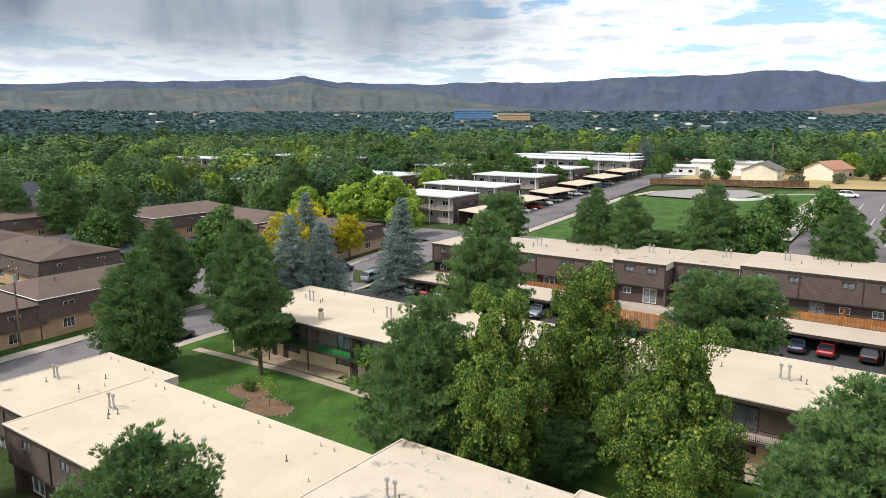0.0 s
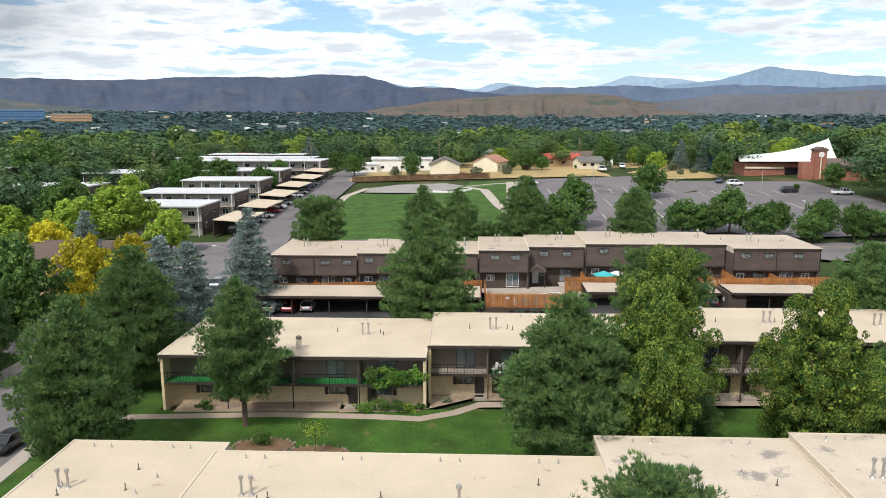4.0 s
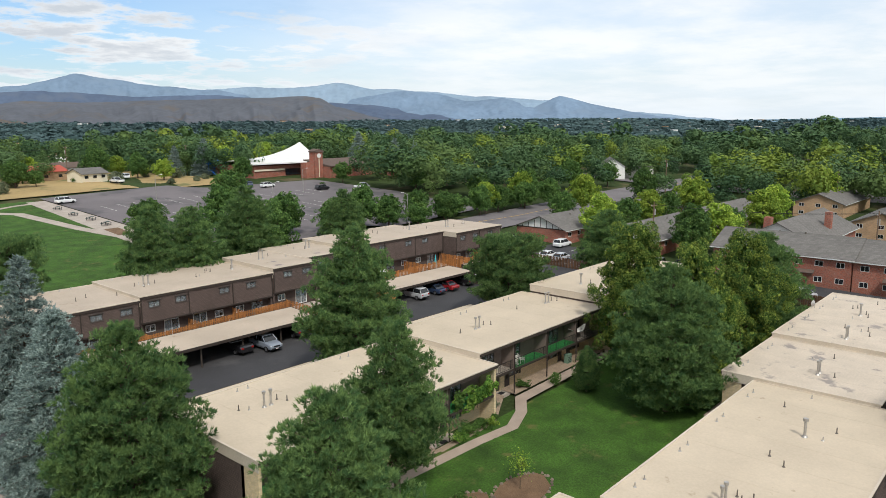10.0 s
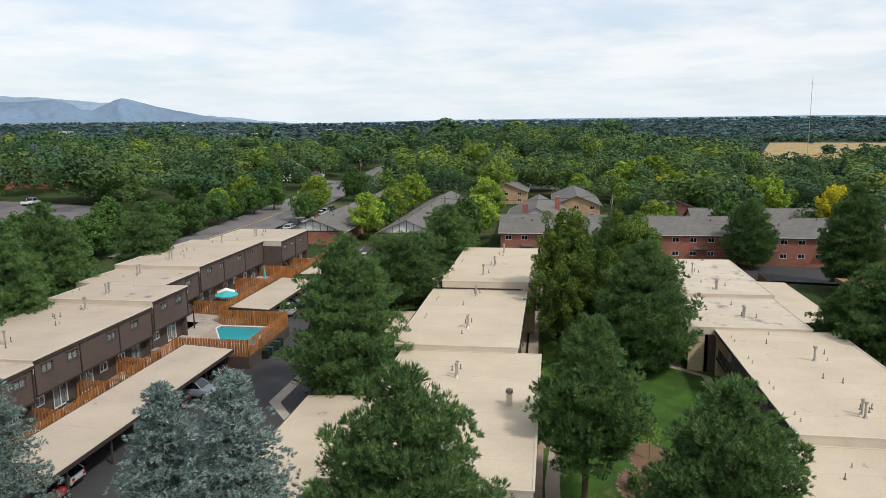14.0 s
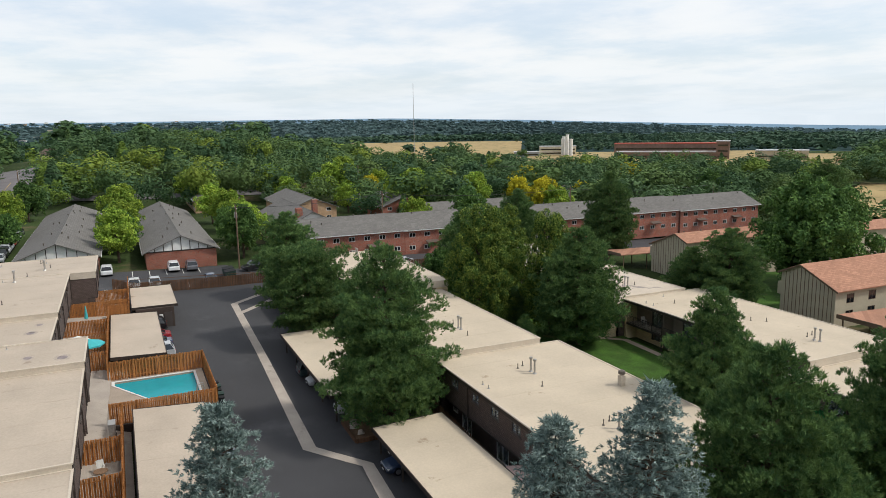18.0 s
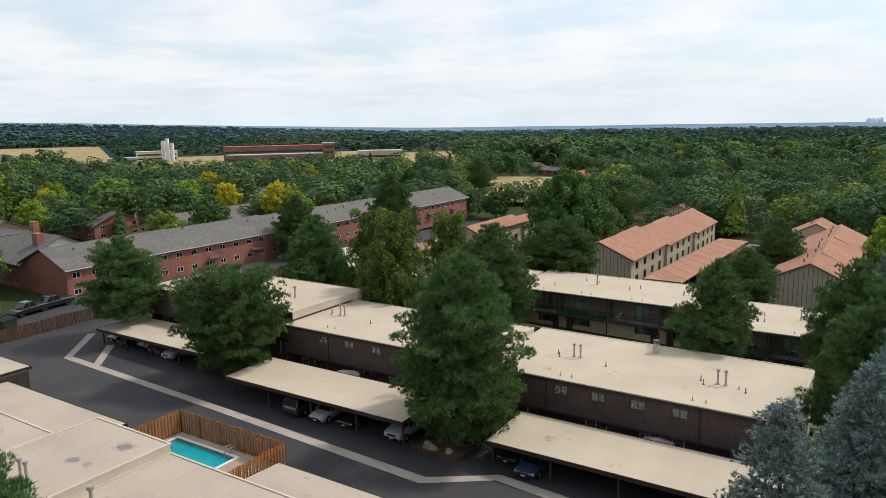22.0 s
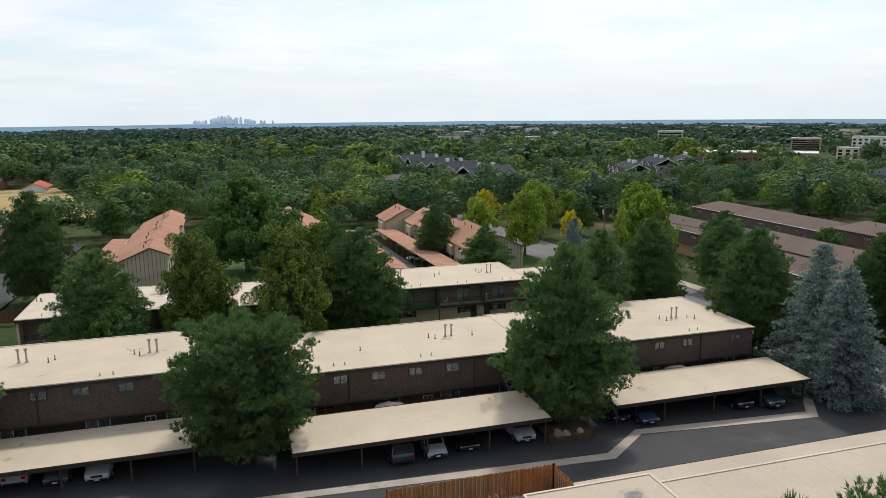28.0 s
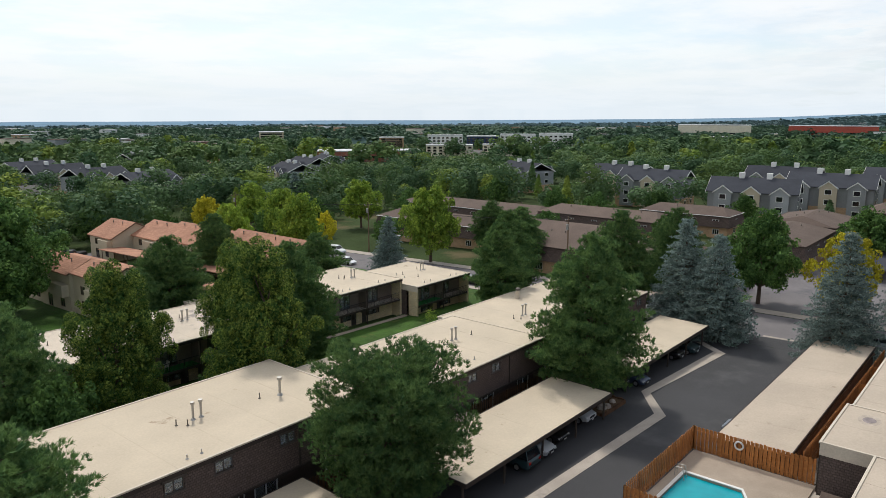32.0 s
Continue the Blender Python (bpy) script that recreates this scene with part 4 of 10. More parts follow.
def town_block(x0, x1, yf, yb, z0, zr, wins, vents, seed, label):
    """A townhouse block by the pool: shingled upper storey over a recessed ground floor with glass doors, facing -y."""
    r = random.Random(seed)
    b = thing("townhouse_block", ((x0 + x1) / 2, (yf + yb) / 2, z0), label, "apartment building", "townhouse blocks behind the pool")
    z1, zc = z0 + 2.55, zr - 1.1
    part("wall", Shape().wall("x", x0, x1, z1 - 0.05, zr - 0.2, yf, 0.22, [(w - 0.73, w + 0.73, zc - 0.42, zc + 0.42) for w in wins]), SHINGLE, b, "brown shingled upper wall", world=True)
    for w in wins:
        window(b, w, yf + 0.04, zc, 1.4, 0.78, "-y", TRIM_DARK, r.choice((True, "half", "side", "side")), 1, True)
    n = max(1, round((x1 - x0) / 6.2))
    u = (x1 - x0) / n
    ds = [x0 + (i + (0.3 if i % 2 else 0.68)) * u for i in range(n)]
    ws = [x0 + (i + (0.74 if i % 2 else 0.24)) * u for i in range(n)]
    part("wall", Shape().wall("x", x0, x1, z0 - 0.8, z1 - 0.05, yf + 0.9, 0.2, [(w - 0.97, w + 0.97, z0 + 0.02, z0 + 2.12) for w in ds] + [(w - 0.62, w + 0.62, z0 + 1.0, z0 + 1.9) for w in ws]), DARKWALL, b, "dark ground-floor wall under the overhang", world=True)
    for w in ds:
        sliding_door(b, w, yf + 0.93, z0 + 0.03, "-y", light=r.random() < 0.3)
    for w in ws:
        window(b, w, yf + 0.93, z0 + 1.45, 1.2, 0.86, "-y", TRIM_LIGHT, "half")
    part("soffit", Shape().box(x0, yf + 0.02, z1 - 0.16, x1, yf + 1.1, z1 - 0.052), FASCIA, b, world=True)
    part("trim", Shape().box(x0, yf - 0.03, z1 - 0.2, x1, yf + 0.015, z1 - 0.02), FASCIA, b, world=True)
    for i in range(n + 1):
        k = clampf(x0 + i * u, x0 + 0.1, x1 - 0.1)
        part("downpipe", Shape().box(k - 0.05, yf - 0.1, z1, k + 0.05, yf - 0.005, zr - 0.3), FASCIA, b, world=True)
    for xa, xb in ((x0 + 0.01, x0 + 0.25), (x1 - 0.25, x1 - 0.01)):
        part("end_wall", Shape().box(xa, yf + 0.23, z0 - 0.8, xb, yb - 0.25, zr - 0.21), SHINGLE, b, "brown shingled end wall", world=True)
    part("back_wall", Shape().box(x0 + 0.26, yb - 0.25, z0 - 0.8, x1 - 0.26, yb - 0.02, zr - 0.21), SHINGLE, b, world=True)
    flat_roof(b, x0 - 0.02, yf - 0.1, x1 + 0.02, yb, zr, ROOF_TAN)
    roof_vents(b, vents, zr)
    return b


FL = "two-storey brown shingled townhouse block with a cream flat roof"
F_SECTIONS = [(-70.0, -56.8, 94.8, 107.5, 1.45, 7.05, [-67.7, -61.7, -58.35]),
              (-56.7, -38.5, 94.8, 107.5, 1.75, 7.4, [-55.0, -51.65, -45.75, -41.8]),
              (-38.4, -30.9, 94.7, 107.0, 2.1, 7.95, [-36.0, -32.9]),
              (-30.8, -22.2, 97.65, 109.0, 2.3, 8.0, [-28.4, -24.9]),
              (-22.1, -1.0, 97.55, 109.5, 2.6, 8.5, [-19.3, -15.6, -9.6, -5.6]),
              (-0.9, 11.8, 94.6, 106.9, 2.65, 8.46, [0.9, 4.3, 8.6])]
for i, (xa, xb, ya, yb, za, zb, ww) in enumerate(F_SECTIONS):
    town_block(xa, xb, ya, yb, za, zb, ww, vent_spots(xa, xb, ya, yb, 6.2, 20 + i), 30 + i, FL)


porch = thing("entrance_porch", (-29.6, 96.3, 2.0), "small gabled entrance porch with a white door beside the pool", "porch")
part("roof", Shape().slab([(-31.0, 4.5), (-29.6, 5.3), (-28.2, 4.5), (-28.2, 4.65), (-29.6, 5.46), (-31.0, 4.65)], 95.2, 97.6, "y"), BROWNROOF, porch, "dark shingled gable roof", world=True)
part("gable", Shape().slab([(-30.8, 4.45), (-28.4, 4.45), (-29.6, 5.24)], 95.3, 95.42, "y"), SHINGLE, porch, world=True)
for k in (-30.75, -28.45):
    part("post", Shape().box(k - 0.06, 95.3, 1.5, k + 0.06, 95.42, 4.44), FASCIA, porch, world=True)
part("door", Shape().box(-30.1, 98.4, 2.1, -29.1, 98.52, 4.2), TRIM_LIGHT, porch, "white panelled door", world=True)


# ---- carports ----
def carport(x0, x1, y0, y1, zf, zb, open_y, group, wall_back=False):
    """A long flat carport, its open side at y0 or y1 as open_y says; zf and zb: roof height at the open and closed side."""
    a, c = (zf, zb) if open_y == y0 else (zb, zf)
    g = ground_z((x0 + x1) / 2, (y0 + y1) / 2)
    b = thing("carport", ((x0 + x1) / 2, (y0 + y1) / 2, g), "long flat-roofed carport with cream roof and brown steel posts", "carport", group)
    part("roof", Shape().prism(rect(x0, y0, x1, y1), [a - 0.16, a - 0.16, c - 0.16, c - 0.16], [a, a, c, c]), ROOF_TAN if y0 > 80 else ROOF, b, "cream membrane carport roof", world=True)
    e = 0.06
    part("fascia", Shape().prism(rect(x0 - e, y0 - e, x1 + e, y0 + 0.002), a - 0.3, a + 0.035), FASCIA, b, world=True)
    part("fascia", Shape().prism(rect(x0 - e, y1 - 0.002, x1 + e, y1 + e), c - 0.3, c + 0.035), FASCIA, b, world=True)
    for xa in (x0 - e, x1 + 0.002):
        part("fascia", Shape().prism(rect(xa, y0, xa + e - 0.002, y1), [a - 0.3, a - 0.3, c - 0.3, c - 0.3], [a + 0.035, a + 0.035, c + 0.035, c + 0.035]), FASCIA, b, world=True)
    k = x0 + 5.4
    while k < x1 - 0.4:
        part("seam", Shape().prism(rect(k - 0.04, y0 + 0.02, k + 0.04, y1 - 0.02), [a - 0.01, a - 0.01, c - 0.01, c - 0.01], [a + 0.005, a + 0.005, c + 0.005, c + 0.005]), ROOF_TAN if y0 > 80 else ROOF, b, world=True)
        k += 5.4
    yo = y0 + 0.55 if open_y == y0 else y1 - 0.55
    yc = y1 - 0.35 if open_y == y0 else y0 + 0.35
    n = max(2, round((x1 - x0) / 5.4))
    for yy, hh in ((yo, zf), (yc, zb)):
        part("beam", Shape().box(x0 + 0.1, yy - 0.08, hh - 0.42, x1 - 0.1, yy + 0.08, hh - 0.2), POST, b, world=True)
        for i in range(n + 1):
            k = clampf(x0 + (x1 - x0) * i / n, x0 + 0.3, x1 - 0.3)
            part("post", Shape().box(k - 0.07, yy - 0.07, ground_z(k, yy) - 0.1, k + 0.07, yy + 0.07, hh - 0.42), POST, b, world=True)
    if wall_back:
        part("back_wall", Shape().box(x0, (y1 - 0.1) if open_y == y0 else y0, g - 0.4, x1, y1 if open_y == y0 else (y0 + 0.1), min(a, c) - 0.3), CEDAR_OLD, b, world=True)
    return b


carport(-69.6, -48.6, 67.8, 73.9, 2.25, 2.45, 73.8, "carports behind the middle block", True)
carport(-41.6, -20.4, 69.2, 75.4, 2.75, 2.85, 75.4, "carports behind the middle block", True)
carport(-13.5, 5.6, 66.5, 72.5, 2.95, 3.05, 72.5, "carports behind the middle block", True)
carport(-70.2, -38.2, 85.8, 91.4, 2.85, 3.2, 85.8, "carports in front of the townhouses", True)
carport(-23.2, -4.6, 87.85, 93.15, 3.25, 3.45, 87.85, "carports in front of the townhouses", True)
carport(-18.0, 5.6, 17.0, 22.0, 2.0, 2.1, 17.0, "carports behind the near block", True)
st = thing("storage_shed", (2.4, 88, 1.0), "flat-roofed carport bay with a brown storage closet and cream roof", "shed")
part("closet", Shape().box(-4.4, 85.75, 0.5, -1.9, 90.3, 3.66), DARKWALL, st, "brown storage closet", world=True)
part("back_wall", Shape().box(-1.9, 90.2, 0.6, 8.5, 90.35, 3.66), DARKWALL, st, world=True)
part("roof", Shape().box(-4.0, 85.3, 3.68, 8.6, 90.7, 3.88), ROOF_TAN, st, "cream membrane roof", world=True)
part("fascia", Shape().hoop(-4.06, 85.24, 8.66, 90.76, 0.055, 3.6, 3.92), FASCIA, st, world=True)
part("door", Shape().box(-4.45, 86.0, 1.0, -4.405, 86.95, 3.0), TRIM_DARK, st, world=True)
part("sign", Shape().box(-4.45, 87.1, 2.3, -4.405, 87.55, 2.8), WHITE, st, "small white notice board", world=True)
for k in (1.2, 4.8, 8.3):
    part("post", Shape().box(k - 0.07, 85.7, 0.8, k + 0.07, 85.84, 3.66), POST, st, world=True)


# ---- pool and its fence ----
POOL_Z = 1.88
WATER_EDGE = [(-33.3, 85.6), (-26.5, 85.6), (-26.5, 92.9), (-27.6, 92.9), (-33.3, 89.6)]
deck = Shape()
deck.box(-37.3, 84.7, -0.3, -33.3, 93.4, POOL_Z).box(-26.5, 84.7, -0.3, -25.8, 93.4, POOL_Z).box(-33.3, 84.7, -0.3, -26.5, 85.6, POOL_Z).box(-33.3, 92.9, -0.3, -26.5, 93.4, POOL_Z)
deck.prism([(-33.3, 89.6), (-27.6, 92.9), (-33.3, 92.9)], -0.3, POOL_Z)
lone("pool_deck", deck, DECK, "raised tan concrete deck round the swimming pool", "pool deck", kind="structure")
pool = thing("swimming_pool", (-30.0, 89, POOL_Z), "small pool with turquoise water, white coping and one cut corner", "swimming pool")
part("water", Shape().prism(WATER_EDGE, POOL_Z - 1.3, POOL_Z - 0.16), WATER, pool, "clear turquoise water", world=True)
cop = Shape()
mid = Vector((-29.8, 89.0))
outer_e = [tuple(mid + (Vector(p) - mid) * 1.07) for p in WATER_EDGE]
nw = len(WATER_EDGE)
cop.add([(*p, z) for z in (POOL_Z + 0.004, POOL_Z + 0.05) for ring_e in (WATER_EDGE, outer_e) for p in ring_e],
        [f for k in range(nw) for m in [(k + 1) % nw] for f in ((k, m, nw + m, nw + k), (2 * nw + k, 3 * nw + k, 3 * nw + m, 2 * nw + m), (k, 2 * nw + k, 2 * nw + m, m), (nw + k, nw + m, 3 * nw + m, 3 * nw + k))])
part("coping", cop, COPING, pool, "white pool coping", world=True)
for k in (-32.9, -32.4):
    part("ladder_rail", Shape().tube((k, 85.9, POOL_Z - 0.5), (k, 85.75, POOL_Z + 0.75), 0.03).tube((k, 85.75, POOL_Z + 0.75), (k, 85.2, POOL_Z + 0.7), 0.03).tube((k, 85.2, POOL_Z + 0.7), (k, 85.15, POOL_Z + 0.02), 0.03), GALV, pool, "steel pool ladder rail", world=True)
for k in range(3):
    part("step", Shape().box(-33.0, 85.85, POOL_Z - 0.3 - 0.25 * k, -32.3, 86.0, POOL_Z - 0.26 - 0.25 * k), GALV, pool, world=True)


def board_fence(pts, zb, h, mat, label, pitch=0.155, gap=0.02, boards_apart=True, jitter=0.03, rails=True):
    """Upright boards on rails along a line in plan. zb: foot height (a number or a function of x, y)."""
    foot = zb if callable(zb) else (lambda x, y: zb)
    x0, y0 = pts[0]
    b = thing("board_fence", (x0, y0, foot(x0, y0)), label, "fence")
    r = random.Random(int(abs(x0 * 31 + y0 * 17)))
    joined = Shape()
    w = pitch - gap
    key = ("board", round(w, 3), round(h, 2), mat.name)
    me = shared(key, lambda: Shape().prism([(-w / 2, -0.012), (w / 2, -0.012), (w / 2, 0.012), (-w / 2, 0.012)], 0, h).mesh("board", mat))
    for (xa, ya), (xb, yb) in zip(pts, pts[1:]):
        a, c = Vector((xa, ya)), Vector((xb, yb))
        length = (c - a).length
        d = (c - a) / length
        ang = math.atan2(d.y, d.x)
        nrm = Vector((-d.y, d.x))
        n = int(length / pitch)
        for i in range(n):
            p = a + d * (i + 0.5) * length / n
            z = foot(p.x, p.y) + r.uniform(-jitter, jitter)
            side = nrm * (0.045 if i % 2 else -0.045)
            if boards_apart:
                o = part("board", me, mat, b)
                o.matrix_basis = pose(p.x + side.x - x0, p.y + side.y - y0, z - foot(x0, y0), 0, 0, math.degrees(ang))
            else:
                q0, q1, t = p + side - d * w / 2, p + side + d * w / 2, nrm * 0.012
                joined.prism([tuple(q0 - t), tuple(q1 - t), tuple(q1 + t), tuple(q0 + t)], z, z + h)
        k = max(1, round(length / 2.4))
        for i in range(k + 1):
            p = a + d * length * i / k
            part("post", Shape().box(p.x - 0.05, p.y - 0.05, foot(p.x, p.y) - 0.1, p.x + 0.05, p.y + 0.05, foot(p.x, p.y) + h + 0.04), mat, b, world=True)
        if rails:
            for hh in (0.3, h - 0.35):
                part("rail", Shape().prism([tuple(a - nrm * 0.02), tuple(c - nrm * 0.02), tuple(c + nrm * 0.02), tuple(a + nrm * 0.02)],
                                           [foot(*a) + hh] * 1 + [foot(*c) + hh] * 2 + [foot(*a) + hh], [foot(*a) + hh + 0.06] + [foot(*c) + hh + 0.06] * 2 + [foot(*a) + hh + 0.06]), mat, b, world=True)
    if not boards_apart:
        o = part("boarding", joined, mat, b)
        o.location = -b.location
        tagged(o, kind="stuff")
    return b


board_fence([(-37.5, 93.2), (-37.5, 84.5), (-25.6, 84.5), (-25.6, 93.2)], POOL_Z - 0.05, 1.9, CEDAR, "tall orange-brown cedar board fence round the pool", 0.15, 0.015)
base = Shape().box(-37.6, 84.38, -0.2, -25.5, 84.62, POOL_Z - 0.1).box(-37.62, 84.4, -0.2, -37.4, 93.3, POOL_Z - 0.1).box(-25.7, 84.4, -0.2, -25.48, 93.3, POOL_Z - 0.1)
lone("retaining_wall", base, DARKWALL, "low dark retaining wall under the pool fence", "wall", kind="structure")
fz = lambda x, y: ground_z(x, 95.5) - 0.1
board_fence([(-69.5, 92.3), (-38, 92.3)], fz, 2.15, CEDAR, "orange cedar patio fence in front of the townhouses", boards_apart=False)
board_fence([(-25.6, 93.45), (-4.5, 93.4), (-4.2, 91.0), (12, 90.9)], fz, 2.15, CEDAR, "orange cedar patio fence in front of the townhouses", boards_apart=False)
for k in (-63.2, -56.9, -50.4, -44.2, -22.6, -16.4, -9.8, -1.2, 4.8):
    board_fence([(k, 92.4 if k < -30 else 93.5 if k < -4 else 91.0), (k, 95.6 if k < -30 or k > 0 else 98.4)], fz, 2.0, CEDAR, "short cedar divider fence between two patios", boards_apart=False)
board_fence([(15.4, 93), (16.4, 62)], ground_z, 1.75, CEDAR_OLD, "weathered dark board fence along the parking court", boards_apart=False)
board_fence([(16, 66), (16.2, 40), (14, 22)], ground_z, 1.75, CEDAR_OLD, "weathered dark board fence along the brick apartments", boards_apart=False)
board_fence([(-69.8, 67.2), (8, 65.0)], lambda x, y: ground_z(x, y), 1.6, CEDAR_OLD, "dark weathered patio fence behind the carports", boards_apart=False)
board_fence([(14, 18.5), (-72, 19.0)], ground_z, 1.8, CEDAR_OLD, "reddish weathered board fence behind the near block", boards_apart=False)
board_fence([(-78, 219), (-34, 222)], ground_z, 1.8, CEDAR_OLD, "dark weathered fence along the park", boards_apart=False, pitch=0.3, gap=0.03)


def plain_window(parent, x, y, z, w, h, facing="-y", frame_mat=None, blind=False, bars=1):
    """A framed window with one dark pane, for buildings farther off."""
    frame_mat = frame_mat or TRIM_DARK

    def mk():
        s, t = Shape(), 0.07
        s.wall("x", -w / 2, w / 2, -h / 2, h / 2, -0.05, 0.13, [(-w / 2 + t + (w - 2 * t) * i / (bars + 1) + (0.03 if i else 0), -w / 2 + t + (w - 2 * t) * (i + 1) / (bars + 1) - (0.03 if i < bars else 0), -h / 2 + t, h / 2 - t) for i in range(bars + 1)])
        k = len(s.f)
        s.box(-w / 2 + 0.06, -0.02, -h / 2 + 0.06, w / 2 - 0.06, 0.0, h / 2 - 0.06)
        me = s.mesh("window", frame_mat)
        me.materials.append(CARGLASS)
        for f in me.polygons[k:]:
            f.material_index = 1
        return me

    ob = part("window", shared(("pw", w, h, frame_mat.name, bars), mk), frame_mat, parent)
    ob.location = Vector((x, y, z)) - parent.location
    ob.rotation_euler = (0, 0, radians(TURNS[facing]))
    return ob



# ---- pitched-roof buildings ----
def gabled(name, x0, y0, x1, y1, z0, ze, zr, along, wall, roof, label, category, group="", over=0.4, wins=(), floors=2, gable_mat=None, frame_mat=None, kindness=None, gap=3.6, blinds=True):
    """A ridge-roofed building: walls to the eaves ze, gables, two roof slopes, and rows of windows on the long sides named in wins."""
    frame_mat = frame_mat or TRIM_LIGHT
    b = thing(name, ((x0 + x1) / 2, (y0 + y1) / 2, z0), label, category, group)
    t = 0.2
    hw, ww = (0.9, 1.25)
    rows = [z0 + 1.45 + k * (ze - z0) / max(1, floors) for k in range(floors)]
    for side in ("-x", "+x", "-y", "+y"):
        lo, hi = (y0, y1) if "x" in side else (x0, x1)
        ax = "y" if "x" in side else "x"
        face = {"-x": x0, "+x": x1, "-y": y0, "+y": y1}[side]
        th = t if side[0] == "-" else -t
        if ax == "y":
            lo2, hi2 = lo + t, hi - t
        else:
            lo2, hi2 = lo, hi
        holes, at = [], []
        if side in wins:
            n = max(1, int((hi - lo - 1.2) / gap))
            for i in range(n):
                c = lo + (hi - lo) * (i + 0.5) / n
                for zz in rows:
                    at.append((c, zz))
                    holes.append((c - ww / 2, c + ww / 2, zz - hw / 2, zz + hw / 2))
        part("wall", Shape().wall(ax, lo2, hi2, z0 - 1.0, ze, face, th, holes), wall, b, world=True)
        for i, (c, zz) in enumerate(at):
            ins = 0.05 if side[0] == "-" else -0.05
            bl = (True, "half", "side", False)[(i * 7 + int(abs(lo))) % 4] if blinds else False
            plain_window(b, c if ax == "x" else face + ins, face + ins if ax == "x" else c, zz, ww, hw, side, frame_mat, bl)
    e = over
    if along == "x":
        c = (y0 + y1) / 2
        k = (zr - ze) / (c - y0)
        for xa in (x0, x1 - t):
            part("gable", Shape().slab([(y0, ze), (y1, ze), (c, zr - 0.04)], xa, xa + t, "x"), gable_mat or wall, b, world=True)
        for s in (-1, 1):
            yo = (y0 - e) if s < 0 else (y1 + e)
            part("roof_slope", Shape().slab([(yo, ze - k * e), (c, zr), (c, zr + 0.16), (yo, ze - k * e + 0.16)], x0 - e, x1 + e, "x"), roof, b, world=True)
        part("ridge_cap", Shape().slab([(c - 0.2, zr + 0.16 - 0.2 * k + 0.02), (c + 0.2, zr + 0.16 - 0.2 * k + 0.02), (c, zr + 0.21)], x0 - e, x1 + e, "x"), roof, b, world=True)
        for yo in (y0 - e, y1 + e):
            part("gutter", Shape().box(x0 - e, yo - 0.06, ze - k * e - 0.04, x1 + e, yo + 0.06, ze - k * e + 0.11), frame_mat, b, world=True)
    else:
        c = (x0 + x1) / 2
        k = (zr - ze) / (c - x0)
        for ya in (y0, y1 - t):
            part("gable", Shape().slab([(x0, ze), (x1, ze), (c, zr - 0.04)], ya, ya + t, "y"), gable_mat or wall, b, world=True)
        for s in (-1, 1):
            xo = (x0 - e) if s < 0 else (x1 + e)
            part("roof_slope", Shape().slab([(xo, ze - k * e), (c, zr), (c, zr + 0.16), (xo, ze - k * e + 0.16)], y0 - e, y1 + e, "y"), roof, b, world=True)
        part("ridge_cap", Shape().slab([(c - 0.2, zr + 0.16 - 0.2 * k + 0.02), (c + 0.2, zr + 0.16 - 0.2 * k + 0.02), (c, zr + 0.21)], y0 - e, y1 + e, "y"), roof, b, world=True)
        for xo in (x0 - e, x1 + e):
            part("gutter", Shape().box(xo - 0.06, y0 - e, ze - k * e - 0.04, xo + 0.06, y1 + e, ze - k * e + 0.11), frame_mat, b, world=True)
    return b


def timbering(b, x, y0, y1, ze, zr):
    """Dark half-timber strips on a pale gable that faces -x."""
    c = (y0 + y1) / 2
    s = Shape().box(x - 0.05, y0, ze - 0.12, x - 0.005, y1, ze + 0.08)
    for i in range(1, 8):
        k = y0 + (y1 - y0) * i / 8
        top = ze + (zr - ze) * (1 - abs(k - c) / (c - y0)) - 0.15
        if top > ze + 0.2:
            s.box(x - 0.05, k - 0.06, ze + 0.08, x - 0.005, k + 0.06, top)
    part("timbering", s, FASCIA, b, "dark half-timber strips", world=True)


def roof_stubs(b, along, a0, a1, c, z, n, seed, spread=3.0, drop=0.35):
    r = random.Random(seed)
    for i in range(n):
        k, o = a0 + (a1 - a0) * (i + 0.5) / n + r.uniform(-1, 1), r.uniform(-spread, spread)
        p = part("vent_stub", shared("rstub", lambda: Shape().tube((0, 0, -0.4), (0, 0, 0.4), 0.09, n=8).tube((0, 0, 0.35), (0, 0, 0.48), 0.15, n=8).mesh("vent_stub", PVC)), PVC, b)
        p.location = Vector((k, c + o, z - abs(o) * drop) if along == "x" else (c + o, k, z - abs(o) * drop)) - b.location


RG = "red brick apartments under shallow grey roofs"
g1 = gabled("brick_apartment", 35, 95.3, 104, 107.7, 2.2, 4.75, 7.2, "x", REDBRICK, GREYROOF, "low red brick apartment house, grey gable roof, half-timbered end", "apartment building", RG, 0.6, ("-y",), 1, WHITE)
timbering(g1, 35, 95.3, 107.7, 4.75, 7.2)
roof_stubs(g1, "x", 38, 102, 101.5, 7.2, 16, 1)
g2 = gabled("brick_apartment", 35, 75.6, 100, 87.6, 1.9, 4.5, 7.1, "x", REDBRICK, GREYROOF, "low red brick apartment house, grey gable roof, half-timbered end", "apartment building", RG, 0.6, ("-y",), 1, WHITE)
timbering(g2, 35, 75.6, 87.6, 4.5, 7.1)
roof_stubs(g2, "x", 38, 98, 81.6, 7.1, 16, 2)
